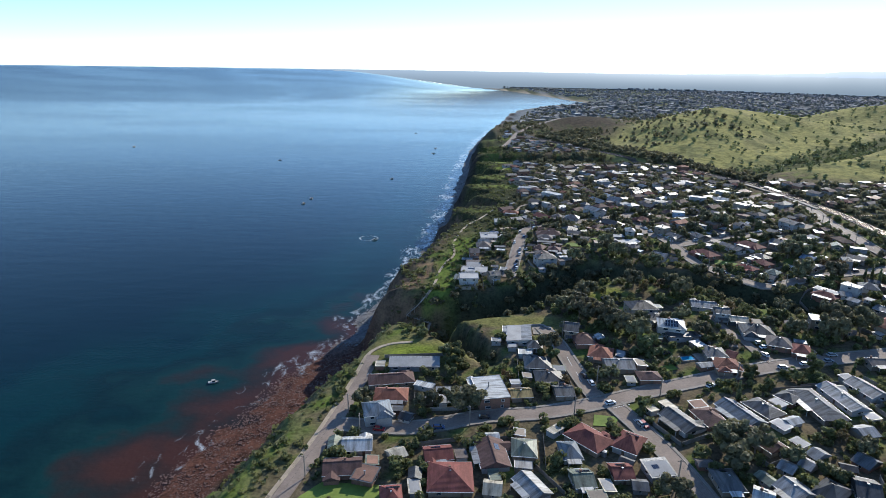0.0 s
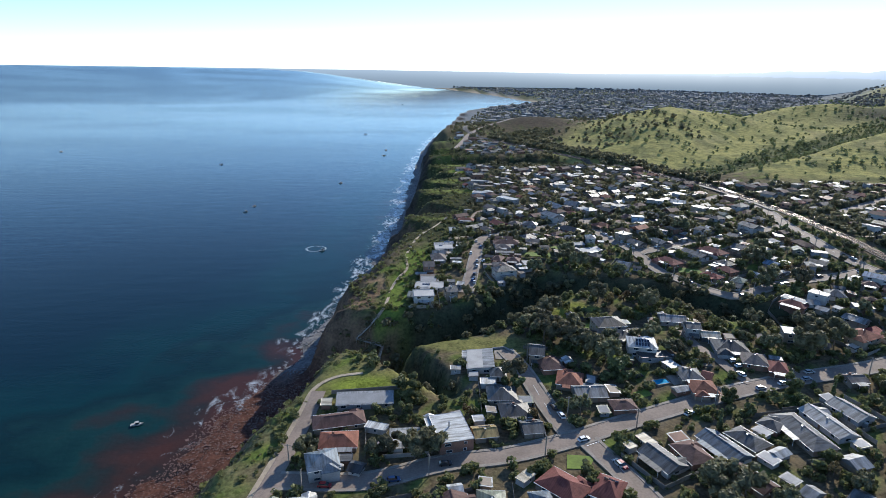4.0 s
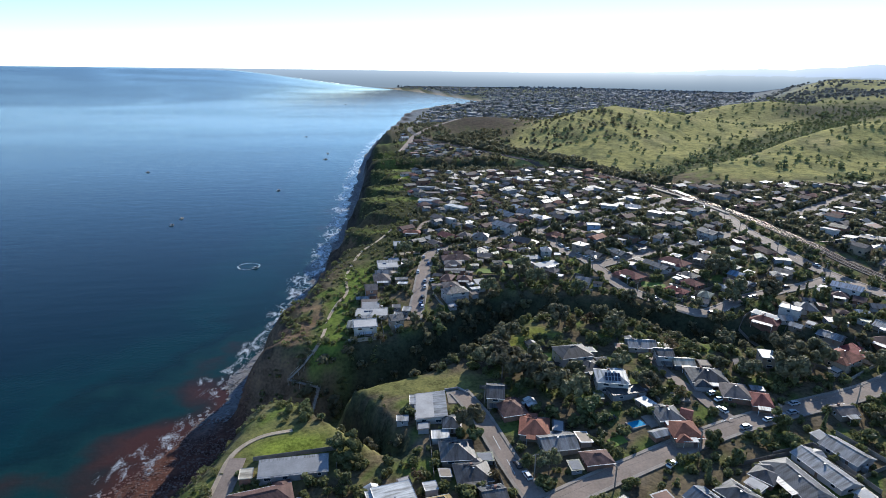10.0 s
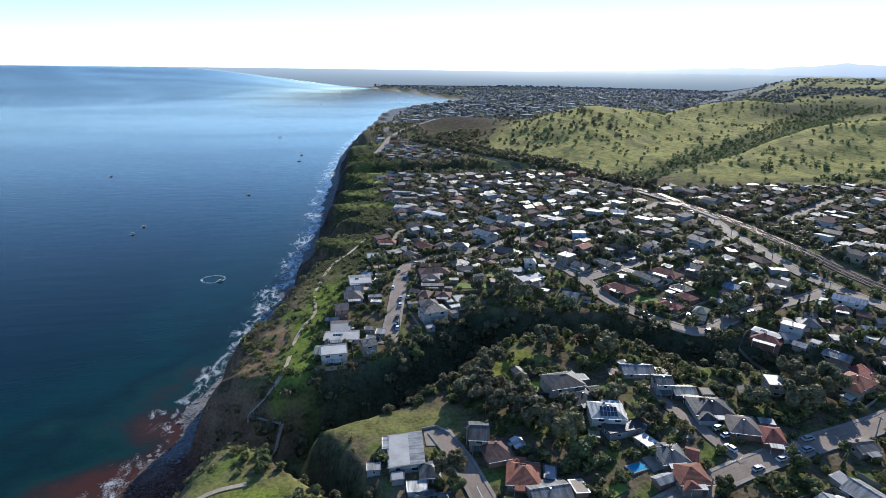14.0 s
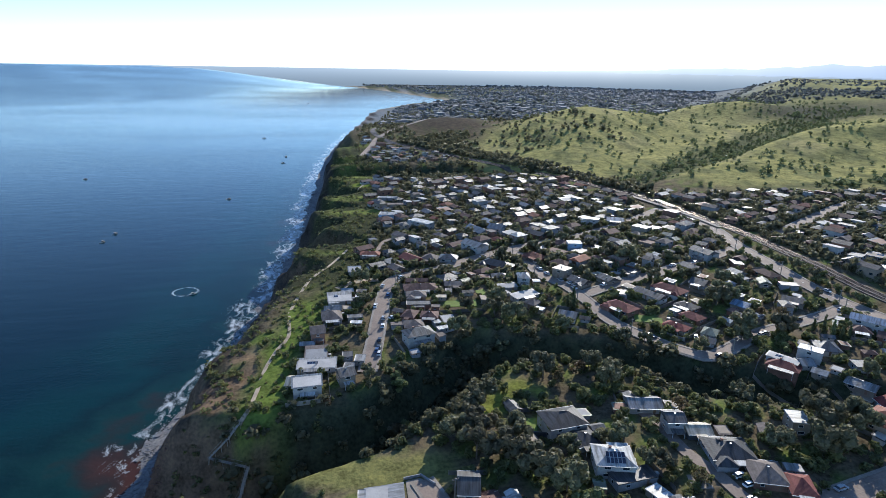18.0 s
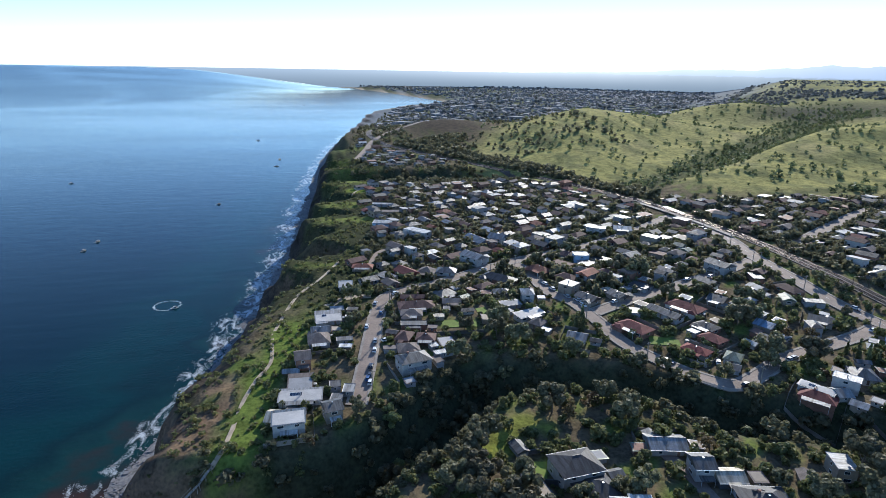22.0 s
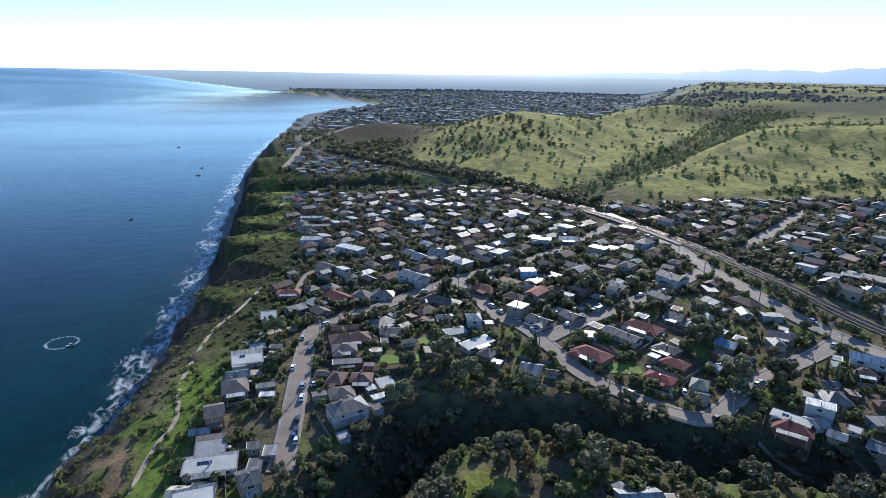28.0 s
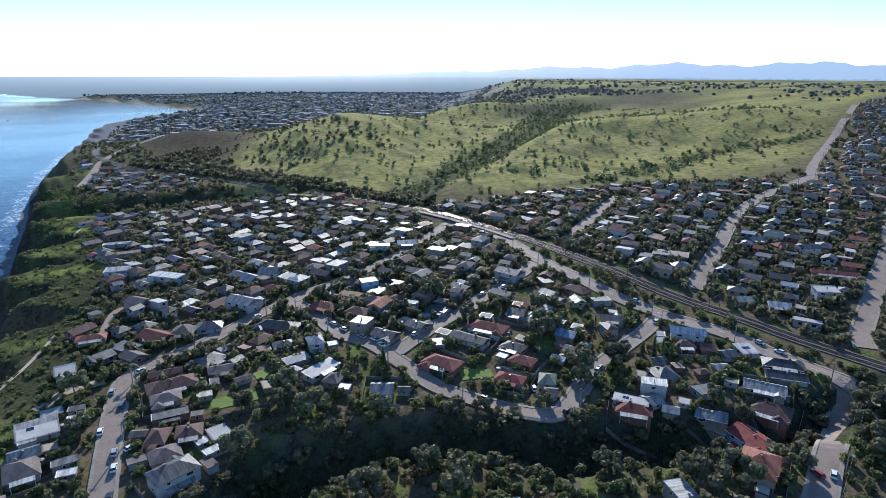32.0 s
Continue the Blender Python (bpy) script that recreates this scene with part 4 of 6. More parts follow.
house(8, 156, 6, 8, -8, 'gable', 'cream', 'cream', 1)
house(20, 156, 12, 8, -62, 'gable', 'light', 'white', 1)
house(28, 259, 18, 13, -96, 'skillion', 'light', 'white', 1)
house(34, 248, 7, 9, -7, 'hip', 'grey', 'white', 1)
house(29, 242, 7, 6, -5, 'flat', 'white', 'white', 1)
house(33, 233, 12, 12, -4, 'hip', 'grey', 'cream', 1)
house(36, 222, 12, 11, -0, 'hip', 'dark', 'cream', 1)
house(40, 211, 8, 9, 4, 'gable', 'grey', 'cream', 1)
house(53, 260, 7, 12, -14, 'gable', 'grey', 'cream', 2)
house(57, 252, 10, 12, 5, 'hip', 'brown', 'brick', 1)
house(62, 240, 11, 13, -19, 'hip', 'terracotta', 'cream', 1)
house(67, 231, 13, 11, 1, 'gable', 'light', 'cream', 1)
house(77, 221, 10, 8, 0, 'hip', 'brown', 'brick', 1)
house(43, 180, 15, 12, -49, 'hip', 'red', 'cream', 1)
house(56, 177, 9, 13, -35, 'hip', 'red', 'white', 1)
house(35, 173, 7, 11, 4, 'hip', 'bluegrey', 'white', 1)
house(36, 159, 7, 10, 6, 'gable', 'olive', 'white', 1)
house(49, 162, 7, 9, 2, 'gable', 'red', 'cream', 1)
house(61, 163, 9, 9, 10, 'skillion', 'light', 'grey', 1)
house(53, 156, 5, 6, -7, 'gable', 'grey', 'grey', 1)
house(78, 189, 14, 10, -67, 'gable', 'grey', 'white', 1)
house(89, 191, 12, 10, -77, 'hip', 'brown', 'brick', 1)
house(101, 193, 17, 10, -71, 'gable', 'bluegrey', 'white', 1)
house(111, 196, 13, 10, -67, 'hip', 'grey', 'cream', 1)
house(101, 177, 14, 9, -66, 'gable', 'brown', 'cream', 1)
house(124, 203, 8, 8, -59, 'hip', 'dark', 'brick', 1)
house(132, 198, 23, 11, -86, 'hip', 'grey', 'cream', 1)
house(144, 202, 20, 9, -84, 'gable', 'light', 'white', 1)
house(157, 208, 14, 10, -77, 'gable', 'light', 'white', 1)
house(102, 163, 5, 7, -50, 'gable', 'light', 'cream', 1)
house(109, 164, 4, 7, -57, 'gable', 'light', 'cream', 1)
house(115, 169, 4, 8, -67, 'gable', 'light', 'cream', 1)
house(80, 157, 8, 12, -0, 'hip', 'grey', 'cream', 1)
house(98, 152, 9, 10, -69, 'gable', 'light', 'cream', 1)
house(87, 149, 6, 10, -31, 'gable', 'white', 'cream', 1)
house(108, 151, 8, 13, -53, 'hip', 'dark', 'grey', 1)
house(119, 152, 7, 12, -21, 'gable', 'dark', 'white', 1)
house(138, 181, 7, 8, 13, 'gable', 'light', 'cream', 1)
house(128, 165, 6, 9, -62, 'gable', 'grey', 'brick', 1)
white_house = house(100, 261, 13, 12, -16, 'hip', 'white', 'white', 2)
house(127, 289, 13, 10, -14, 'gable', 'light', 'white', 1)
house(130, 275, 7, 9, -13, 'gable', 'grey', 'white', 2)
house(136, 270, 9, 8, -12, 'gable', 'cream', 'dark', 1)
house(139, 258, 15, 14, -15, 'hip', 'dark', 'grey', 1)
house(143, 246, 11, 13, -22, 'hip', 'taupe', 'brick', 1)
house(149, 239, 8, 12, -25, 'hip', 'red', 'brick', 1)
house(107, 246, 7, 6, -72, 'flat', 'white', 'cream', 1)
house(111, 238, 10, 11, -5, 'hip', 'grey', 'cream', 1)
house(118, 237, 4, 8, -37, 'gable', 'red', 'cream', 1)
house(112, 229, 11, 12, -9, 'hip', 'terracotta', 'cream', 1)
house(103, 254, 15, 7, 4, 'flat', 'dark', 'grey', 1)
house(93, 284, 15, 13, 4, 'hip', 'dark', 'white', 2)
house(97, 275, 9, 11, 2, 'hip', 'dark', 'grey', 1)
house(174, 228, 8, 8, -1, 'gable', 'taupe', 'cream', 1)
house(212, 303, 10, 7, -53, 'flat', 'white', 'white', 2)
house(224, 307, 10, 12, -27, 'hip', 'grey', 'white', 1)
house(199, 303, 13, 5, -61, 'skillion', 'light', 'white', 1)
house(197, 300, 13, 9, -54, 'hip', 'red', 'brick', 1)
house(206, 299, 6, 8, -14, 'gable', 'light', 'white', 1)
house(207, 292, 6, 6, -58, 'gable', 'light', 'cream', 1)
house(218, 283, 11, 8, -61, 'gable', 'light', 'cream', 1)
house(258, 319, 15, 9, -53, 'gable', 'blue', 'white', 2)
house(251, 316, 9, 9, -40, 'hip', 'brown', 'cream', 1)
house(257, 309, 6, 9, -52, 'gable', 'brown', 'brick', 1)
house(268, 298, 8, 9, -29, 'skillion', 'white', 'white', 1)
house(259, 301, 7, 8, -23, 'gable', 'grey', 'white', 1)
house(247, 297, 6, 6, -30, 'gable', 'white', 'cream', 1)
house(268, 283, 16, 9, -57, 'hip', 'dark', 'white', 1)
house(260, 278, 15, 8, -55, 'gable', 'dark', 'white', 1)
house(246, 279, 15, 9, -64, 'gable', 'light', 'cream', 1)
house(239, 273, 15, 12, -73, 'hip', 'brown', 'brick', 1)
house(220, 268, 17, 11, -107, 'gable', 'brightred', 'blue', 2)
house(200, 257, 11, 12, -69, 'hip', 'terracotta', 'cream', 2)
house(217, 280, 8, 6, -74, 'skillion', 'cream', 'cream', 1)
house(351, 303, 12, 9, -43, 'skillion', 'bluegrey', 'white', 2)
house(322, 311, 10, 9, -55, 'gable', 'white', 'cream', 1)
house(315, 325, 9, 8, -34, 'gable', 'cream', 'cream', 1)
house(381, 311, 24, 8, -55, 'gable', 'red', 'brick', 1)
house(405, 335, 10, 9, -32, 'gable', 'grey', 'white', 2)
house(404, 349, 14, 9, -32, 'hip', 'red', 'brick', 1)
house(399, 364, 9, 9, -36, 'gable', 'bluegrey', 'white', 1)
house(330, 370, 11, 9, -37, 'hip', 'light', 'white', 1)
house(339, 383, 21, 9, -61, 'skillion', 'light', 'cream', 1)
house(7, 329, 12, 9, 1, 'skillion', 'bluegrey', 'white', 2)
house(2, 336, 6, 9, -16, 'gable', 'cream', 'white', 1)
house(9, 336, 8, 7, -15, 'flat', 'dark', 'grey', 1)
house(22, 333, 7, 9, 12, 'gable', 'grey', 'cream', 2)
house(11, 346, 17, 9, -5, 'skillion', 'light', 'white', 1)
house(24, 342, 5, 7, -14, 'flat', 'grey', 'white', 1)
house(29, 347, 5, 7, -12, 'flat', 'light', 'grey', 1)
house(24, 351, 5, 6, -2, 'flat', 'dark', 'grey', 1)
house(11, 355, 10, 11, -3, 'skillion', 'taupe', 'grey', 1)
house(12, 370, 7, 10, 3, 'gable', 'taupe', 'brick', 2)
house(19, 387, 10, 13, 1, 'hip', 'taupe', 'grey', 1)
house(20, 395, 9, 8, 0, 'gable', 'bluegrey', 'grey', 1)
house(30, 384, 8, 5, -3, 'flat', 'grey', 'cream', 1)
house(30, 378, 6, 4, -12, 'flat', 'white', 'cream', 1)
house(24, 408, 13, 12, 0, 'skillion', 'light', 'white', 1)
house(35, 408, 6, 5, -13, 'flat', 'white', 'white', 1)
house(36, 415, 6, 5, -13, 'flat', 'dark', 'cream', 1)
house(35, 449, 8, 9, -3, 'skillion', 'bluegrey', 'grey', 1)
house(56, 358, 14, 10, 12, 'hip', 'grey', 'white', 2)
house(70, 364, 9, 4, 12, 'flat', 'white', 'grey', 1)
house(56, 370, 10, 10, -3, 'hip', 'taupe', 'cream', 1)
house(56, 380, 7, 11, -28, 'hip', 'brown', 'brick', 1)
house(65, 377, 9, 9, -17, 'hip', 'brown', 'brick', 1)
house(62, 390, 13, 6, -9, 'flat', 'dark', 'brick', 1)
house(63, 402, 11, 9, -9, 'hip', 'taupe', 'cream', 1)
house(67, 411, 19, 11, -3, 'hip', 'brown', 'white', 1)
house(67, 422, 13, 6, -9, 'gable', 'brown', 'brick', 1)
house(75, 396, 6, 5, -11, 'flat', 'cream', 'cream', 1)
house(67, 370, 4, 5, 12, 'flat', 'white', 'grey', 1)
house(73, 371, 7, 8, 4, 'skillion', 'grey', 'white', 1)
house(84, 422, 12, 10, 26, 'hip', 'grey', 'cream', 1)
house(71, 460, 16, 11, -61, 'gable', 'red', 'brick', 1)
house(47, 477, 13, 8, -12, 'hip', 'terracotta', 'cream', 1)
house(82, 458, 11, 12, -33, 'hip', 'taupe', 'cream', 1)
house(93, 456, 12, 10, -22, 'hip', 'grey', 'white', 1)
house(85, 411, 10, 8, -12, 'gable', 'taupe', 'cream', 1)
house(113, 470, 16, 11, -61, 'gable', 'light', 'white', 2)
house(127, 510, 20, 12, -69, 'gable', 'bluegrey', 'white', 1)
house(139, 504, 11, 12, -39, 'gable', 'bluegrey', 'white', 2)
house(91, 535, 20, 10, -51, 'flat', 'white', 'white', 2)
house(70, 565, 14, 12, -18, 'flat', 'light', 'blue', 2)
house(79, 634, 18, 8, -15, 'flat', 'light', 'grey', 1)
house(82, 606, 15, 8, -6, 'flat', 'taupe', 'cream', 1)
house(145, 443, 15, 10, -67, 'hip', 'terracotta', 'cream', 1)
house(161, 448, 13, 9, -57, 'flat', 'brown', 'brick', 1)
house(175, 454, 10, 9, -14, 'flat', 'bluegrey', 'blue', 2)
house(148, 411, 9, 10, -56, 'flat', 'cream', 'cream', 2)
house(152, 397, 12, 9, -64, 'gable', 'grey', 'cream', 1)
house(168, 396, 10, 9, -74, 'gable', 'grey', 'cream', 1)
house(185, 404, 11, 9, -58, 'flat', 'dark', 'grey', 1)
house(180, 373, 18, 8, -69, 'gable', 'grey', 'white', 1)
house(193, 376, 18, 11, -63, 'hip', 'red', 'white', 1)
house(221, 371, 11, 9, -70, 'hip', 'light', 'white', 1)
house(213, 379, 9, 11, -58, 'gable', 'grey', 'cream', 1)
house(174, 340, 12, 8, -61, 'hip', 'brightred', 'cream', 1)
house(159, 364, 16, 11, -67, 'hip', 'red', 'brick', 1)
house(185, 331, 7, 10, -48, 'hip', 'olive', 'white', 1)
house(180, 324, 5, 7, -44, 'gable', 'grey', 'grey', 1)
house(130, 362, 9, 10, -35, 'gable', 'light', 'white', 1)
house(117, 387, 16, 7, 19, 'skillion', 'light', 'white', 1)
house(118, 378, 7, 9, -53, 'hip', 'taupe', 'cream', 1)
house(119, 371, 5, 5, -44, 'flat', 'white', 'cream', 1)
house(123, 406, 7, 10, -13, 'hip', 'light', 'white', 2)
house(211, 505, 14, 9, -33, 'flat', 'bluegrey', 'white', 2)
house(231, 505, 13, 10, -27, 'gable', 'white', 'white', 1)
house(241, 416, 15, 10, -75, 'gable', 'grey', 'white', 2)
house(107, 427, 11, 7, 27, 'hip', 'brown', 'brick', 1)
house(118, 436, 21, 11, -49, 'hip', 'dark', 'brick', 1)
house(113, 416, 10, 8, -11, 'hip', 'grey', 'cream', 1)
house(112, 400, 11, 6, 4, 'skillion', 'light', 'grey', 1)
house(222, 400, 12, 8, -74, 'gable', 'grey', 'cream', 1)
house(211, 420, 12, 8, -81, 'gable', 'grey', 'cream', 1)
house(256, 381, 14, 9, -86, 'hip', 'brown', 'brick', 1)
house(246, 350, 11, 9, -48, 'gable', 'grey', 'cream', 1)
house(218, 352, 9, 9, -65, 'gable', 'blue', 'cream', 1)
house(191, 357, 11, 9, -70, 'hip', 'dark', 'brick', 1)
house(187, 347, 11, 9, -69, 'hip', 'red', 'brick', 1)
house(210, 339, 11, 9, -69, 'gable', 'grey', 'cream', 1)
house(241, 386, 9, 8, -84, 'gable', 'light', 'cream', 1)


# ---- more houses along the back streets ----
TONES = ["light", "grey", "grey", "grey", "dark", "dark", "dark", "taupe", "taupe", "brown", "brown", "brown", "red", "terracotta", "bluegrey", "olive", "grey", "dark", "taupe", "brown", "light", "dark", "grey", "white"]
# plots kept open: lawns, a pool, the yard by the railway
for x, y, l, d, a in ((83, 389, 9, 5, -8), (82, 289, 5, 5, 10), (52, 193, 5, 4, 0), (-40, 157, 13, 4, 0), (99, 237, 5, 3, 12), (167, 352, 8, 5, -30), (232, 392, 9, 6, -20), (97, 400, 4, 4, 0)):
    HOUSES.append((x, y, math.hypot(l, d), l, d, radians(a)))


def clear(x, y, r, roads=True):
    for hx, hy, hr, *_ in HOUSES:
        if (hx - x) ** 2 + (hy - y) ** 2 < (hr * 0.85 + r) ** 2:
            return False
    if roads:
        for pts, half in ROADS:
            if np.min((pts[:, 0] - x) ** 2 + (pts[:, 1] - y) ** 2) < (half + r) ** 2:
                return False
    return True


def in_gully(x, y, k=1.0):
    for line in (GULLY, RAVINE, NORTH_GULLY):
        dist, _, half = line_distance(np.array(x, float), np.array(y, float), line)
        if float(dist) < float(half) * k:
            return True
    return False


def town_edge(x):
    """How far north the eastern suburb reaches."""
    return float(np.interp(x, [300, 322, 357, 413, 460, 507, 530, 600, 690, 940, 1440], [590, 578, 560, 541, 522, 496, 466, 444, 446, 528, 690]))


def rows_of_houses(x0, x1, y0, y1, turn, gap_along, gap_across, most, detailed=True, inside=None):
    c, s = math.cos(radians(turn)), math.sin(radians(turn))
    cx, cy, span = (x0 + x1) / 2, (y0 + y1) / 2, math.hypot(x1 - x0, y1 - y0) / 2
    made = 0
    for j in range(-int(span / gap_across), int(span / gap_across) + 1):
        for i in range(-int(span / gap_along), int(span / gap_along) + 1):
            u, v = i * gap_along + rnd.uniform(-4.5, 4.5) + (j % 2) * 5, j * gap_across + rnd.uniform(-4, 4)
            x, y = cx + u * c - v * s, cy + u * s + v * c
            if not (x0 < x < x1 and y0 < y < y1) or made >= most or (inside and not inside(x, y)):
                continue
            if not clear(x, y, 4.6) or float(inland(x, y)) < 66 or in_gully(x, y, 1.5):
                continue
            made += 1
            l, d = rnd.uniform(8, 11.5), rnd.uniform(6.2, 8)
            if rnd.random() < 0.3:
                l, d = rnd.uniform(5, 7), rnd.uniform(4.5, 6)
            kind = rnd.choice(("hip", "hip", "hip", "gable", "gable", "gable", "skillion", "flat"))
            roof = rnd.choice(TONES)
            if kind in ("flat", "skillion") and roof in ("red", "terracotta", "brown", "taupe"):
                roof = "grey"
            if not detailed and roof in ("light", "white", "cream", "bluegrey") and rnd.random() < 0.65:
                roof = rnd.choice(("taupe", "brown", "dark"))
            args = (round(x), round(y), round(l), round(d), turn + rnd.choice((0, 90)) + rnd.uniform(-5, 5), kind, roof, rnd.choice(("cream", "cream", "brick", "brick", "grey", "grey", "white")), rnd.choice((1, 1, 1, 1, 2)))
            if detailed:
                house(*args, extras=False)
            else:
                FAR_HOUSES.append(args)
                HOUSES.append((x, y, math.hypot(l, d) / 2, l / 2, d / 2, 0))


FAR_HOUSES = []
# sheds, garages and lean-tos behind the houses
yard = random.Random(77)
sheds = 0
for hx, hy, hr, hl, hd, ha in list(HOUSES):
    if hl * hd < 12 or hy > 440 or hx > 275:
        continue
    for k in range(3):
        if sheds >= 240 or yard.random() < 0.25:
            continue
        l, d = yard.uniform(4.2, 7.5), yard.uniform(4.0, 5.2)
        side, turn = yard.choice((-1, 1)), ha + yard.choice((0, math.pi / 2))
        u, v = (side * (hl + yard.uniform(3.0, 4.5)), yard.uniform(-hd, hd)) if yard.random() < 0.4 else (yard.uniform(-hl, hl), side * (hd + yard.uniform(3.0, 6.5)))
        x, y = hx + u * math.cos(ha) - v * math.sin(ha), hy + u * math.sin(ha) + v * math.cos(ha)
        if float(inland(x, y)) < 66 or in_gully(x, y, 1.1) or not clear(x, y, 2.2):
            continue
        sheds += 1
        house(round(x, 1), round(y, 1), l, d, math.degrees(turn), yard.choice(("gable", "skillion", "skillion", "flat")), yard.choice(("light", "grey", "cream", "white", "olive", "dark", "taupe", "light")), yard.choice(("cream", "grey", "brick", "white")), 1, extras=False)
rows_of_houses(40, 285, 400, 520, 28, 11.5, 12, 105, False)
rows_of_houses(150, 280, 255, 400, -25, 13, 13, 40)
rows_of_houses(-40, 135, 90, 235, 8, 15, 15, 22)
rows_of_houses(140, 275, 110, 250, 12, 16, 16, 40)
rows_of_houses(60, 290, 515, 735, 20, 14, 15, 190, False, lambda x, y: x < rail_x(y) - 12)
rows_of_houses(308, 480, 240, 592, 20, 14, 14.5, 230, False, lambda x, y: y < town_edge(x))
rows_of_houses(480, 720, 200, 470, 24, 14, 16, 260, False, lambda x, y: y < town_edge(x) - 4)
rows_of_houses(720, 1500, 200, 700, 24, 15, 18, 500, False, lambda x, y: town_edge(x) - 190 < y < town_edge(x) - 4)
rows_of_houses(60, 280, 815, 1100, 10, 16, 16, 70, False, lambda x, y: x < rail_x(y) - 14)
rows_of_houses(170, 420, 1330, 1900, 30, 19, 19, 240, False)


def joined(name, items, mats, label, category):
    """Many pieces in one mesh of kind stuff."""
    v, f, s = [], [], []
    for g in items:
        k = len(v)
        v.extend(g[0])
        f.extend([tuple(q + k for q in face) for face in g[1]])
        s.extend(g[2])
    return tagged(new(name, make_mesh(name, v, f, mats, s)), label, category, kind="stuff")


def far_house_pieces():
    walls, roofs = list(WALLS), list(ROOFS)
    for x, y, l, d, turn, kind, roof, wall, storeys in FAR_HOUSES:
        c, s, z = math.cos(radians(turn)), math.sin(radians(turn)), ground_at(x, y) + 0.3
        top = 2.5 if storeys == 1 else 4.9
        for g, slot in ((wall_shape(kind, l, d, top, 2.5), walls.index(wall)), (roof_shape(kind, l, d, top), len(walls) + roofs.index(roof))):
            yield [(x + p * c - q * s, y + p * s + q * c, z + r) for p, q, r in g[0]], g[1], [slot] * len(g[1])
        for side, (run, off) in enumerate(((l, d / 2), (d, l / 2), (l, d / 2), (d, l / 2))):
            for u in (-run / 4, run / 4):
                for g, slot in ((window_shape(side, u, off, 0.9, 1.9, 1.4)[1], len(walls) + len(roofs) + 1),):
                    yield [(x + p * c - q * s, y + p * s + q * c, z + r) for p, q, r in g[0]], g[1], [slot] * len(g[1])


def town_house(x, y, l, d, turn, kind, roof, wall, storeys):
    """A house of the middle distance: walls, roof, a door and a window to each side."""
    z, top = ground_at(x, y) + 0.2, 2.5 if storeys == 1 else 4.9
    form = dict(flat="flat-roofed", skillion="skillion-roofed", gable="gabled", hip="hip-roofed")[kind]
    ob = thing("house", f"{'two-storey' if storeys > 1 else 'single-storey'} {form} {WALL_WORDS[wall]} house with {ROOF_WORDS[roof]} roof", "house", (x, y, z), turn, GRP)
    part("wall", wall_shape(kind, l, d, top, 2.5), WALLS[wall], ob)
    part("roof", roof_shape(kind, l, d, top), ROOFS[roof], ob)
    part("door", box(-0.45, 0.45, -d / 2 - 0.05, -d / 2, 0.05, 2.05), M_DOOR, ob)
    for side, (u, off) in enumerate(((l / 4, d / 2), (0, l / 2), (l / 4, d / 2), (0, l / 2))):
        if side != 2:
            fr, pane = window_shape(side, u, off, top - 1.75, 1.9, 1.3)
            part("window", join((fr[0], fr[1], [0] * len(fr[1])), (pane[0], pane[1], [1] * len(pane[1]))), [M_FRAME, M_GLASS], ob)


built = sum(1 for o in scene.objects if o.name.split(".")[0] == "house")
near_town = sorted((a for a in FAR_HOUSES if a[0] < 292 and a[1] < 740), key=lambda a: a[1])[:max(0, 300 - built)]
FAR_HOUSES = [a for a in FAR_HOUSES if a not in near_town]
for spot in near_town:
    town_house(*spot)
joined("distant_houses", far_house_pieces(), list(WALLS.values()) + list(ROOFS.values()) + [M_FRAME, M_GLASS], "rows of far suburban houses with mixed roofs", "houses")


# walls and roofs of the plain in close pale tones, haze painted in
m_plain_wall = plain_mat("haze-paled far wall", (0.23, 0.235, 0.245))
m_plain_roofs = [plain_mat("haze-paled far roof", c, 0.9) for c in ((0.45, 0.45, 0.44), (0.24, 0.24, 0.24), (0.2, 0.205, 0.21), (0.22, 0.22, 0.22))]


def city_pieces():
    r = random.Random(5)
    many = np.random.RandomState(5)
    ys = 1500 + 3200 * many.rand(6500) ** 1.2
    xs = 200 + many.rand(6500) * (0.95 * ys - 200)
    keep = (inland(xs, ys) > 80) & (xs < (ys - 300) / 1.15)
    for x, y, z in zip(xs[keep], ys[keep], terrain(xs[keep], ys[keep])):
        l, d, h, a = r.uniform(9, 20), r.uniform(7, 11), r.uniform(3, 5), r.uniform(0, 3.14)
        if r.random() < 0.06:
            l, d, h = l * 2.5, d * 2, h * 1.8
        c, s = math.cos(a), math.sin(a)
        g = box(-l / 2, l / 2, -d / 2, d / 2, -1, h)
        roof = r.choice((0, 1, 1, 1, 2, 2, 2, 2, 3, 3, 3, 3, 3))
        yield [(x + p * c - q * s, y + p * s + q * c, z + k) for p, q, k in g[0]], g[1][1:], [1 + roof] + [0] * 4


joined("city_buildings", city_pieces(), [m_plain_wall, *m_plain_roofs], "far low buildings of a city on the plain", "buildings")


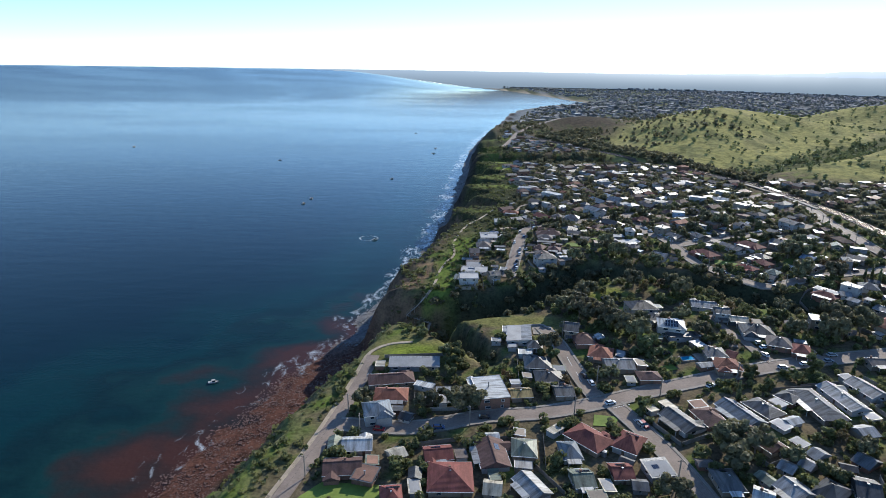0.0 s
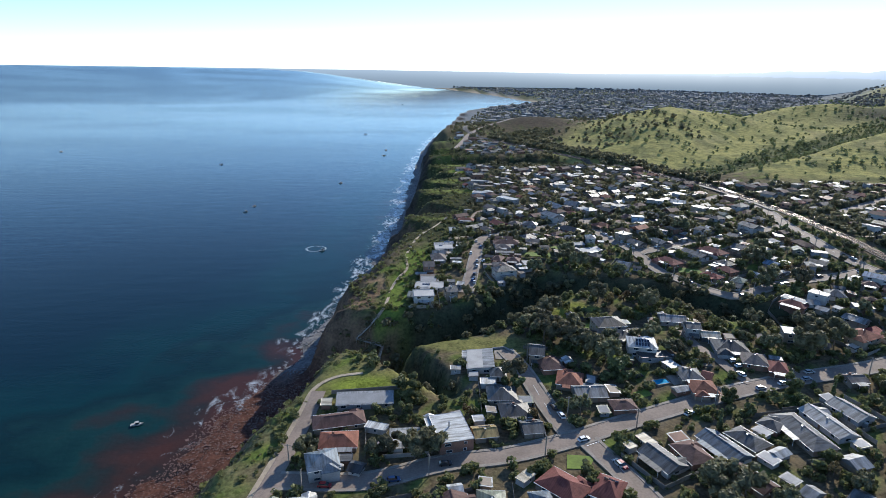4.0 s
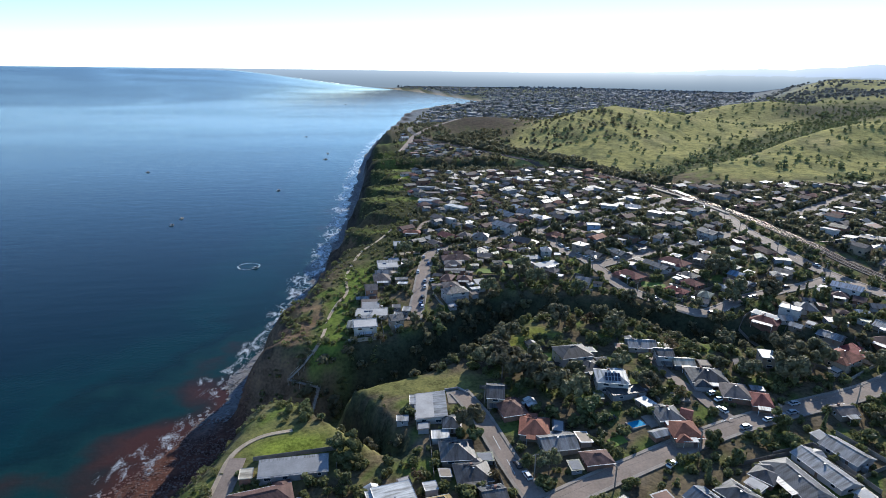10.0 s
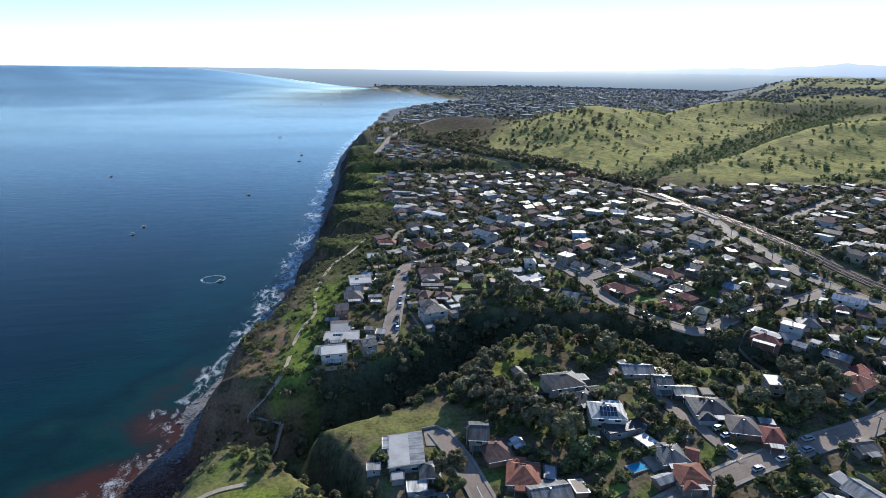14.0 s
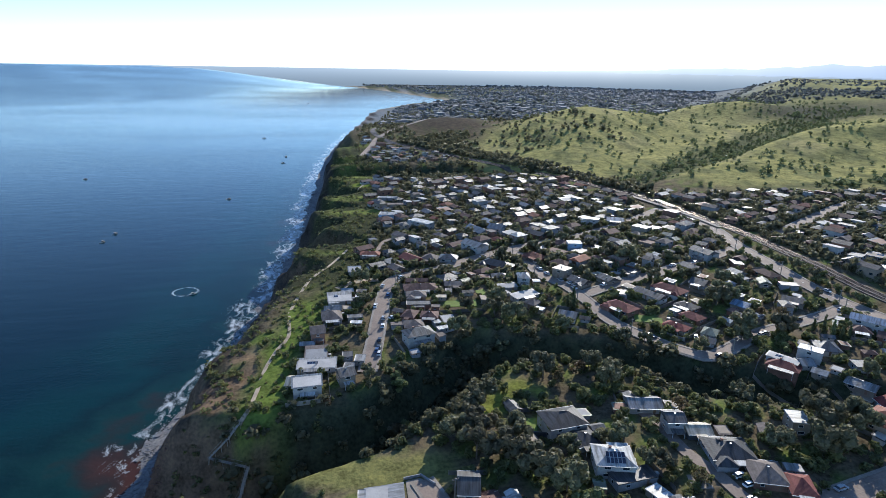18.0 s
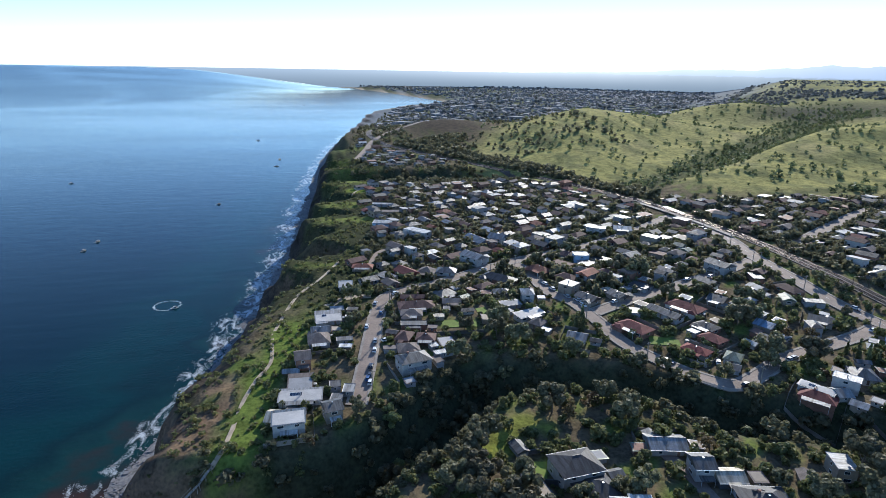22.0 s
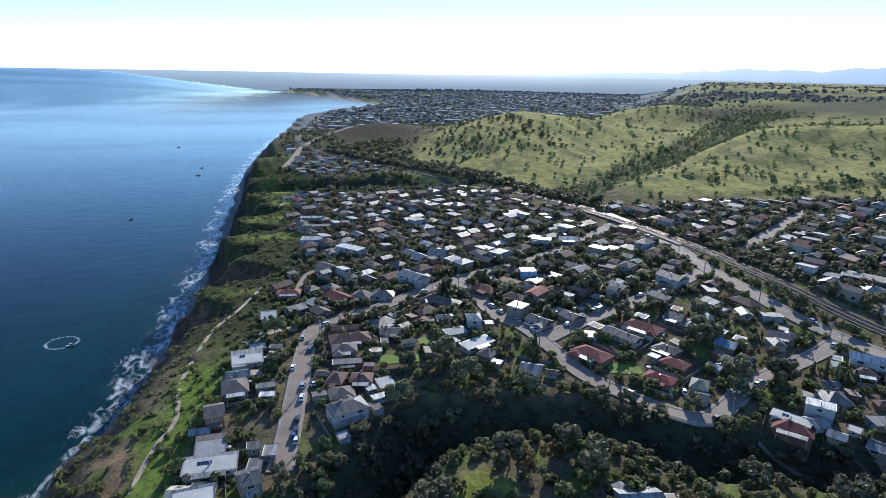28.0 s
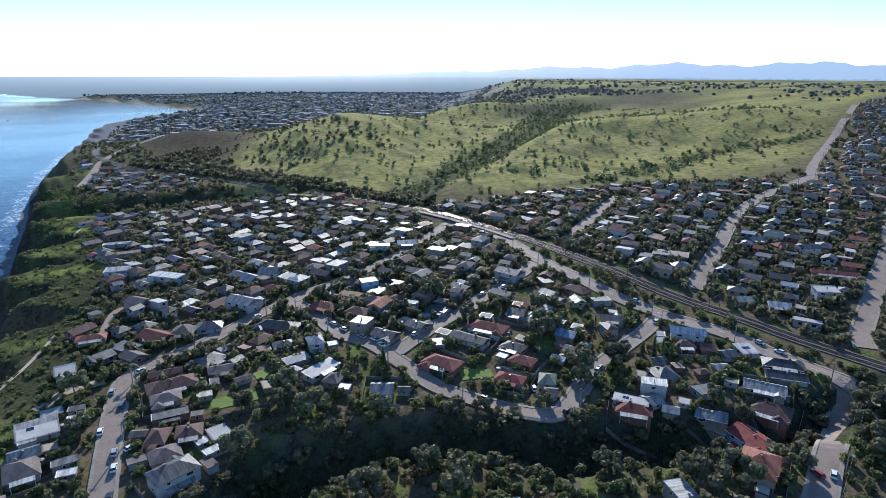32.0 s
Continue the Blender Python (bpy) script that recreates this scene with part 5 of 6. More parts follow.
# ---- trees and shrubs ----
def leaf_cloud(r, blobs, count, size, core=0.0):
    """Leaf sprays round a set of blobs (x, y, z, radius), as small bent quads; core: how far each blob is filled with a ragged dense heart."""
    v, f = [], []
    for bx, by, bz, br in blobs if core else ():
        h = len(v)
        for k in range(4):
            up = -0.85 + 0.55 * k
            ring = math.sqrt(max(0.05, 1 - up * up))
            for i in range(6):
                a, q = (i + 0.5 * (k % 2)) * math.pi / 3, br * core * r.uniform(0.75, 1.15)
                v.append((bx + q * ring * math.cos(a), by + q * ring * math.sin(a), bz + q * up))
        for k in range(3):
            f += [(h + 6 * k + i, h + 6 * k + (i + 1) % 6, h + 6 * k + 6 + (i + 1) % 6, h + 6 * k + 6 + i) for i in range(6)]
        f.append(tuple(h + 18 + i for i in range(6)))
    total = sum(b[3] ** 2 for b in blobs)
    for bx, by, bz, br in blobs:
        for _ in range(max(3, int(count * br * br / total))):
            w = Vector((r.gauss(0, 1), r.gauss(0, 1), r.gauss(0.25, 1))).normalized()
            p = Vector((bx, by, bz)) + w * br * r.uniform(0.78, 1.06)
            a = Vector((r.gauss(0, 1), r.gauss(0, 1), r.gauss(0, 0.7))).normalized()
            n = (w + 0.5 * a).normalized()
            t = n.cross(Vector((0, 0, 1)) if abs(n.z) < 0.9 else Vector((1, 0, 0))).normalized()
            b = n.cross(t)
            k, h = size * r.uniform(0.6, 1.3), len(v)
            v += [tuple(p - t * k - b * k * 0.7), tuple(p + t * k - b * k * 0.7), tuple(p + t * k * 0.8 + b * k * 0.7 - n * k * 0.3), tuple(p - t * k * 0.8 + b * k * 0.7 - n * k * 0.3)]
            f.append((h, h + 1, h + 2, h + 3))
    return v, f


def tree_blobs(r, height, spread_r, n, low):
    out = []
    for i in range(n):
        a, q = r.uniform(0, 6.28), r.random() ** 0.6
        z = height * r.uniform(low, 0.88)
        reach = spread_r * q * (1 - 0.45 * abs(z / height - 0.6))
        out.append((reach * math.cos(a), reach * math.sin(a), z, spread_r * r.uniform(0.26, 0.46)))
    return out


def make_tree(kind, seed):
    r = random.Random(seed)
    if kind == "gum":
        h, w = r.uniform(8, 11), r.uniform(3.4, 4.6)
        blobs = tree_blobs(r, h, w, 15, 0.42)
        trunk = [tube((0, 0, -1), (0.2, 0.1, h * 0.4), 0.28, 0.2)]
        trunk += [tube((0.2, 0.1, h * 0.38), (b[0] * 0.8, b[1] * 0.8, b[2] - 0.2), 0.13, 0.04, 5) for b in blobs[:6]]
        leaves, mat, label, size = leaf_cloud(r, blobs, 820, 0.42, 0.9), M_LEAF, "tall spreading gum tree with olive-grey foliage", "tree"
    elif kind == "round":
        h, w = r.uniform(4.5, 6.5), r.uniform(2.4, 3.4)
        blobs = tree_blobs(r, h, w, 12, 0.25)
        trunk = [tube((0, 0, -1), (0, 0, h * 0.35), 0.18, 0.14)] + [tube((0, 0, h * 0.3), (b[0] * 0.7, b[1] * 0.7, b[2] - 0.2), 0.09, 0.03, 5) for b in blobs[:5]]
        leaves, mat, label, size = leaf_cloud(r, blobs, 700, 0.34, 0.92), M_LEAF_GREEN, "rounded green garden tree with dense leaves", "tree"
    elif kind == "russet":
        h, w = r.uniform(5, 7), r.uniform(2.4, 3.2)
        blobs = tree_blobs(r, h, w, 12, 0.3)
        trunk = [tube((0, 0, -1), (0, 0, h * 0.4), 0.18, 0.14)] + [tube((0, 0, h * 0.35), (b[0] * 0.8, b[1] * 0.8, b[2]), 0.08, 0.02, 5) for b in blobs[:9]]
        leaves, mat, label, size = leaf_cloud(r, blobs, 330, 0.3), M_LEAF_BROWN, "thin-leaved tree with russet and grey twigs", "tree"
    elif kind == "cypress":
        h, w = r.uniform(7, 10), r.uniform(0.9, 1.3)
        blobs = [(r.uniform(-0.2, 0.2), r.uniform(-0.2, 0.2), h * (0.12 + 0.8 * i / 9), w * (1.0 - 0.75 * i / 9) + 0.2) for i in range(10)]
        trunk = [tube((0, 0, -1), (0, 0, h * 0.9), 0.18, 0.04)]
        leaves, mat, label, size = leaf_cloud(r, blobs, 460, 0.26, 0.8), M_LEAF_DARK, "narrow dark cypress tree", "tree"
    else:
        h = r.uniform(6, 8)
        trunk = [tube((0, 0, -1), (0.15, 0, h * 0.5), 0.26, 0.2, 7), tube((0.15, 0, h * 0.5), (0.1, 0.1, h), 0.2, 0.24, 7)]
        v, f = [], []
        for i in range(34):
            a, droop = r.uniform(0, 6.28), r.uniform(-0.5, 0.9)
            side = Vector((-math.sin(a), math.cos(a), 0)) * 0.22
            prev = None
            for k in range(5):
                q = k / 4
                p = Vector((0.1 + 2.4 * q * math.cos(a), 0.1 + 2.4 * q * math.sin(a), h + droop * 1.6 * q - 1.9 * q * q))
                g = side * (1 - 0.8 * q)
                v += [tuple(p - g), tuple(p + g)]
                if prev is not None:
                    f.append((prev, prev + 1, len(v) - 1, len(v) - 2))
                prev = len(v) - 2
        leaves, mat, label, size = (v, f), M_LEAF_GREEN, "fan of arching fronds on a palm", "palm"
    name = "palm_tree" if kind == "palm" else "tree"
    ob = thing(name, label if kind != "palm" else "palm tree with a shaggy crown of arching fronds", size, group="trees of the suburb")
    t = join(*trunk)
    part("trunk", t[:2], M_BARK, ob)
    part("crown", leaves, mat, ob)
    return ob


TREES = []
MADE = {}


def plant(kind, x, y, scale=1.0):
    key = (kind, rnd.randrange(3 if kind != "palm" else 1))
    m = Matrix.LocRotScale((x, y, ground_at(x, y) - 0.1), Euler((0, 0, rnd.uniform(0, 6.28))), None)
    if key not in MADE:
        MADE[key] = ob = make_tree(kind, len(MADE) * 7 + 3)
        ob.scale = (1, 1, 1)
        ob.matrix_world = m
    else:
        ob = copy_thing(MADE[key], m)
    ob.scale = (scale, scale, scale * rnd.uniform(0.9, 1.1))
    TREES.append((x, y, 2.5 * scale))
    return ob


def free(x, y, r):
    return all((tx - x) ** 2 + (ty - y) ** 2 > (tr + r) ** 2 for tx, ty, tr in TREES)


def outside_walls(x, y, margin):
    for hx, hy, hr, l, d, a in HOUSES:
        dx, dy = x - hx, y - hy
        if dx * dx + dy * dy > (hr + margin) ** 2:
            continue
        u, v = dx * math.cos(a) + dy * math.sin(a), -dx * math.sin(a) + dy * math.cos(a)
        if abs(u) < l + margin and abs(v) < d + margin:
            return False
    return True


def off_road(x, y, margin=0.5):
    return all(np.min((pts[:, 0] - x) ** 2 + (pts[:, 1] - y) ** 2) > (half + margin) ** 2 for pts, half in ROADS)


# trees that stand out
for kind, x, y, s in (("palm", 57, 427, 1.0), ("round", 119, 222, 1.1), ("gum", 168, 250, 1.35), ("gum", 175, 262, 1.5), ("gum", 186, 256, 1.25), ("gum", 199, 268, 1.3),
                      ("cypress", 236, 316, 1.0), ("cypress", 239, 314, 0.95), ("cypress", 242, 313, 0.9), ("cypress", 233, 318, 1.05), ("gum", 216, 322, 1.2),
                      ("gum", 201, 330, 1.1), ("gum", 195, 323, 1.0), ("gum", 214, 364, 1.3), ("gum", 208, 358, 1.2), ("gum", 219, 359, 1.1),
                      ("gum", 262, 244, 1.2), ("gum", 268, 252, 1.1), ("gum", 238, 236, 1.3), ("gum", 246, 232, 1.2), ("round", 268, 236, 1.3), ("gum", 285, 228, 1.4),
                      ("cypress", 134, 372, 1.0), ("cypress", 136, 369, 1.1), ("cypress", 133, 366, 0.9), ("gum", 96, 372, 1.0), ("gum", 100, 384, 1.1), ("gum", 103, 365, 1.1),
                      ("gum", 84, 352, 1.1), ("gum", 76, 342, 1.0), ("round", 43, 330, 1.3), ("round", 46, 322, 1.4), ("gum", 40, 318, 1.1), ("gum", 52, 310, 1.0),
                      ("gum", 60, 296, 1.1), ("gum", 66, 303, 1.1), ("gum", 72, 309, 1.0), ("gum", 56, 286, 1.1), ("gum", 64, 288, 1.2), ("gum", 60, 276, 1.2), ("gum", 70, 272, 1.2),
                      ("gum", 76, 262, 1.3), ("gum", 82, 255, 1.2), ("gum", 74, 280, 1.1), ("round", 84, 246, 1.3), ("russet", 139, 283, 1.2), ("russet", 104, 312, 1.1),
                      ("russet", 113, 316, 1.1), ("gum", 99, 316, 1.1), ("gum", 121, 306, 1.2), ("russet", 122, 248, 1.0), ("round", 147, 225, 1.2),
                      ("gum", -10, 203, 1.0), ("gum", -2, 201, 1.1), ("gum", -15, 203, 0.9), ("gum", 4, 203, 1.0), ("gum", 89, 172, 1.3), ("gum", 95, 170, 1.2), ("gum", 87, 164, 1.2),
                      ("round", -6, 243, 1.1), ("round", -1, 240, 1.2), ("round", -4, 237, 1.1), ("round", 0, 233, 1.0), ("round", 41, 240, 1.0), ("gum", 40, 246, 1.0),
                      ("russet", 229, 339, 1.1), ("russet", 221, 342, 1.0), ("gum", 190, 416, 1.2), ("gum", 196, 424, 1.2), ("gum", 186, 428, 1.2), ("russet", 160, 420, 1.1)):
    plant(kind, x, y, s)
tries = 0
while len(TREES) < 300 and tries < 12000:
    tries += 1
    x, y = rnd.uniform(-45, 280), rnd.uniform(105, 480)
    if not free(x, y, 1.2) or not outside_walls(x, y, 1.3) or not off_road(x, y, 0.8) or float(inland(x, y)) < 62 or ((x + 22) / 26) ** 2 + ((y - 248) / 13) ** 2 < 1 or float(line_distance(x, y, SPUR)[0]) < 11 or any((x - px) ** 2 + (y - py) ** 2 < pr * pr for px, py, pr in CLEARINGS):
        continue
    kind = rnd.choices(("gum", "round", "russet", "cypress", "palm"), (5, 6, 1.2, 0.7, 0.3))[0]
    plant(kind, x, y, rnd.uniform(0.55, 1.0))


class Thicket:
    """Gathers many shrubs into one mesh."""
    def __init__(self, kinds, quads, size, squat, seed):
        r = random.Random(seed)
        self.forms = []
        for k in range(kinds):
            blobs = [(r.uniform(-0.55, 0.55), r.uniform(-0.55, 0.55), r.uniform(0.2, 0.95) * squat, r.uniform(0.35, 0.6)) for _ in range(8)]
            v, f = leaf_cloud(r, blobs, quads, size)
            self.forms.append(np.array(v))
        self.spots, self.r = [], r

    def add(self, x, y, z, s):
        self.spots.append((x, y, z, s))

    def build(self, name, mat, label, category):
        out = []
        for x, y, z, s in self.spots:
            a, g = self.r.uniform(0, 6.28), self.forms[self.r.randrange(len(self.forms))]
            c, n = math.cos(a), math.sin(a)
            out.append(np.stack([x + s * (g[:, 0] * c - g[:, 1] * n), y + s * (g[:, 0] * n + g[:, 1] * c), z + s * self.r.uniform(0.85, 1.2) * g[:, 2]], -1))
        co = np.concatenate(out)
        quads = np.arange(len(co)).reshape(-1, 4)
        me = bpy.data.meshes.new(name)
        me.vertices.add(len(co))
        me.vertices.foreach_set("co", co.ravel())
        me.loops.add(quads.size)
        me.loops.foreach_set("vertex_index", quads.ravel())
        me.polygons.add(len(quads))
        me.polygons.foreach_set("loop_start", np.arange(0, quads.size, 4))
        me.update()
        me.materials.append(mat)
        return tagged(new(name, me), label, category, kind="stuff")


near_shrubs, gully_scrub, far_trees, hill_shrubs, city_trees, cliff_scrub = (Thicket(5, 150, 0.2, 1.1, 1), Thicket(5, 110, 0.25, 1.3, 2), Thicket(5, 46, 0.34, 1.2, 3),
                                                                           Thicket(4, 26, 0.32, 1.2, 4), Thicket(4, 7, 0.62, 0.9, 5), Thicket(4, 40, 0.24, 0.7, 6))
dice = np.random.RandomState(21)


def sow(bed, x, y, sizes, rules=(), wall=0.7, verge=0.3, coast=58.0, sink=0.15):
    """Adds shrubs at those of the spots that are clear of water, roads and walls and meet the rules."""
    keep = inland(x, y) > coast
    for px, py, pr in CLEARINGS:
        keep &= (x - px) ** 2 + (y - py) ** 2 > (pr * 0.85) ** 2
    for rule in rules:
        keep &= rule
    x, y = x[keep], y[keep]
    keep = np.ones(len(x), bool)
    if verge is not None:
        for pts, half in ROADS:
            box_in = (x > pts[:, 0].min() - 9) & (x < pts[:, 0].max() + 9) & (y > pts[:, 1].min() - 9) & (y < pts[:, 1].max() + 9)
            i = np.nonzero(box_in)[0]
            if len(i):
                near = ((x[i, None] - pts[None, :, 0]) ** 2 + (y[i, None] - pts[None, :, 1]) ** 2).min(1) < (half + verge) ** 2
                keep[i[near]] = False
    if wall is not None:
        for hx, hy, hr, l, d, a in HOUSES:
            i = np.nonzero((abs(x - hx) < hr + 2) & (abs(y - hy) < hr + 2))[0]
            if len(i):
                dx, dy = x[i] - hx, y[i] - hy
                u, v = dx * math.cos(a) + dy * math.sin(a), -dx * math.sin(a) + dy * math.cos(a)
                keep[i[(abs(u) < l + wall) & (abs(v) < d + wall)]] = False
    x, y = x[keep], y[keep]
    z = terrain(x, y) - sink
    for p in zip(x, y, z, dice.uniform(*sizes, len(x)) * np.where(dice.rand(len(x)) < 0.15, 1.5, 1.0)):
        bed.add(*p)


def gully_share(x, y, *lines):
    best = np.full(x.shape, 9.0)
    for line in lines:
        dist, _, half = line_distance(x, y, line)
        best = np.minimum(best, dist / half)
    return best


x, y = dice.uniform(-52, 290, 10500), dice.uniform(80, 520, 10500)
lawn_off = (((x + 22) / 26) ** 2 + ((y - 248) / 13) ** 2 > 1) & (line_distance(x, y, SPUR)[0] > 10)
sow(near_shrubs, x, y, (0.7, 2.3), [gully_share(x, y, GULLY, RAVINE) > 0.95, lawn_off, (x > 118) | (y < 425) | (dice.rand(10500) < 0.4), dice.rand(10500) < 0.68], coast=60)
x, y = dice.uniform(-45, 310, 9000), dice.uniform(235, 375, 9000)
g = gully_share(x, y, GULLY, RAVINE)
sow(gully_scrub, x, y, (1.0, 2.8), [g < 1.0, line_distance(x, y, SPUR)[0] > 9, dice.rand(9000) < np.interp(x, [20, 40, 60, 95, 130], [0.08, 0.34, 0.48, 0.36, 0.25])], wall=1.0, coast=38)
x, y = dice.uniform(30, 300, 1700), dice.uniform(690, 840, 1700)
sow(gully_scrub, x, y, (1.3, 3.0), [gully_share(x, y, NORTH_GULLY) < 0.9, dice.rand(1700) < 0.35], coast=38)
edge = [300, 322, 357, 413, 460, 507, 530, 600, 690, 940, 1440], [590, 578, 560, 541, 522, 496, 466, 444, 446, 528, 690]
x, y = dice.uniform(50, 420, 9000), dice.uniform(400, 800, 9000)
hill_side = ((x > foot_x(y) - 6) & (y > 560)) | ((x > 340) & (y > np.interp(x, *edge)))
sow(far_trees, x, y, (1.3, 2.7), [~hill_side, (x < rail_x(y) - 20) | (x > rail_x(y)), ((y < 600) & (dice.rand(9000) < np.where(x > 118, 0.6, 0.35))) | (dice.rand(9000) < 0.75), inland(x, y) > np.interp(y, [500, 600, 760], [60, 88, 95])])
x, y = dice.uniform(306, 560, 4200), dice.uniform(220, 520, 4200)
sow(far_trees, x, y, (1.1, 2.6), [y < np.interp(x, *edge) + 4])
# a belt of trees between the railway and the foot of the hill
x, y = dice.uniform(130, 340, 5200), dice.uniform(590, 1000, 5200)
sow(far_trees, x, y, (1.6, 3.4), [x > rail_x(y) + 7, x < foot_x(y) + 4, dice.rand(5200) < 0.85])
x, y = dice.uniform(305, 1500, 6500), dice.uniform(180, 680, 6500)
sow(far_trees, x, y, (1.3, 2.9), [y < np.interp(x, *edge) + 6])
x, y = dice.uniform(50, 420, 3800), dice.uniform(800, 2000, 3800)
sow(far_trees, x, y, (1.5, 3.2), [(abs(x - 245) > 70) | (abs(y - 1120) > 130), (x < 215 + 0.1 * (y - 800)) | (y > 1300) | (dice.rand(3800) < 0.45)])
# dotted shrubs on the hills, thick in the valleys
x, y = dice.uniform(290, 1050, 9000), dice.uniform(440, 1250, 9000)
thick = 0.13 + 0.12 * np.maximum(0, wobble(x, y, 210, 3)) + 0.85 * smooth(1.0, 0.35, gully_share(x, y, VALLEY, WASH))
sow(hill_shrubs, x, y, (1.3, 2.9), [y > np.interp(x, *edge) + 25, (x > foot_x(y) + 2) | (y < 560), dice.rand(9000) < thick])
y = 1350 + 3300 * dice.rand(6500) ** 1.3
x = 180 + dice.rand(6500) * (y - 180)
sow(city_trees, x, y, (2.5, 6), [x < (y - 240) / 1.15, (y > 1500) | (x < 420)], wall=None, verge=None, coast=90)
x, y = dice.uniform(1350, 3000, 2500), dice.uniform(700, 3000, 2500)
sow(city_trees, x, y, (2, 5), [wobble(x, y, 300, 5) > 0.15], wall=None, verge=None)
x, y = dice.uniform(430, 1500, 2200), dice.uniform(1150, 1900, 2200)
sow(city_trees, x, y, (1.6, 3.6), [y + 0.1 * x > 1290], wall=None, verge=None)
y = dice.uniform(110, 900, 3000)
x = np.interp(y, SHORE_Y, SHORE_X) + dice.uniform(26, 80, 3000) * 1.05
sow(cliff_scrub, x, y, (0.5, 1.6), [(((x + 22) / 26) ** 2 + ((y - 248) / 13) ** 2 > 1), (((x - 68) / 15) ** 2 + ((y - 708) / 12) ** 2 > 1), (y < 420) | (dice.rand(3000) < 0.9)], coast=24)
near_shrubs.build("garden_shrubs", M_LEAF_GREEN, "garden shrubs and hedges between the houses", "shrubs")
gully_scrub.build("gully_scrub", M_LEAF, "dark scrub and small trees filling the gullies", "scrub")
far_trees.build("distant_trees", M_LEAF, "olive trees among the far houses", "trees")
hill_shrubs.build("hill_shrubs", M_LEAF_DARK, "dark shrubs dotted over the green hills", "shrubs")
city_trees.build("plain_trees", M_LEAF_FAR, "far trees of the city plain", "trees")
cliff_scrub.build("cliff_scrub", M_LEAF_GREEN, "low coastal scrub on the cliff slope", "scrub")


# ---- railway ----
def rail_line():
    pts = RAIL
    line = flowing(pts, 4.0)
    bed = thing("railway", "double railway track on a brown ballast bed", "railway", kind="structure")
    part("ballast", strip(line, -4.4, 4.4, 0.35), M_BALLAST, bed)
    for off in (-2.7, -1.2, 1.2, 2.7):
        part("rail", strip(line, off - 0.06, off + 0.06, 0.66), M_RAIL, bed)
    v, f = [], []
    for i, p in enumerate(flowing(pts, 1.3)):
        if p.y > 520:
            continue
        z = ground_at(p.x, p.y) + 0.38
        for off in (-1.95, 1.95):
            g = box(p.x + off - 1.25, p.x + off + 1.25, p.y - 0.14, p.y + 0.14, z, z + 0.16)
            f += [tuple(q + len(v) for q in face) for face in g[1]]
            v += g[0]
    tagged(part("sleepers", (v, f), M_SLEEPER, bed), "weathered timber sleepers", kind="stuff")
    return line


track = rail_line()
mast = None
for i in range(0, len(track) - 1, 11):
    p, q = track[i], track[i + 1]
    if p.y > 800:
        continue
    a = math.degrees(math.atan2(q.y - p.y, q.x - p.x))
    m = Matrix.Translation((p.x, p.y, ground_at(p.x, p.y))) @ Matrix.Rotation(radians(a), 4, "Z")
    if mast is None:
        mast = thing("catenary_mast", "brown steel portal mast standing over the railway tracks", "mast", group="masts along the railway")
        for s in (-1, 1):
            part("column", box(-0.1, 0.1, s * 5.2 - 0.1, s * 5.2 + 0.1, -0.8, 6.8), M_RAIL, mast)
        part("beam", box(-0.08, 0.08, -5.3, 5.3, 6.8, 6.98), M_RAIL, mast)
        for s in (-1.95, 1.95):
            part("hanger", box(-0.05, 0.05, s - 0.05, s + 0.05, 5.8, 6.8), M_RAIL, mast)
        mast.matrix_world = m
    else:
        copy_thing(mast, m)
# the platform north of the level crossing
plat = thing("station_platform", "long pale concrete railway platform with a shelter", "platform", (288, 0, 0))
pl = flowing([(285, 575), (290, 540), (293, 500), (293, 470)], 4.0)
plat.location = (0, 0, 0)
part("deck", strip(pl, -1.8, 1.8, 1.0), M_CONCRETE, plat)
z = ground_at(290, 535)
part("shelter_roof", box(288.6, 292.6, 523, 547, z + 3.9, z + 4.1), ROOFS["white"], plat)
for y in (525, 532, 539, 545):
    part("shelter_post", box(290.5, 290.7, y, y + 0.2, z + 0.9, z + 3.9), M_STEEL, plat)


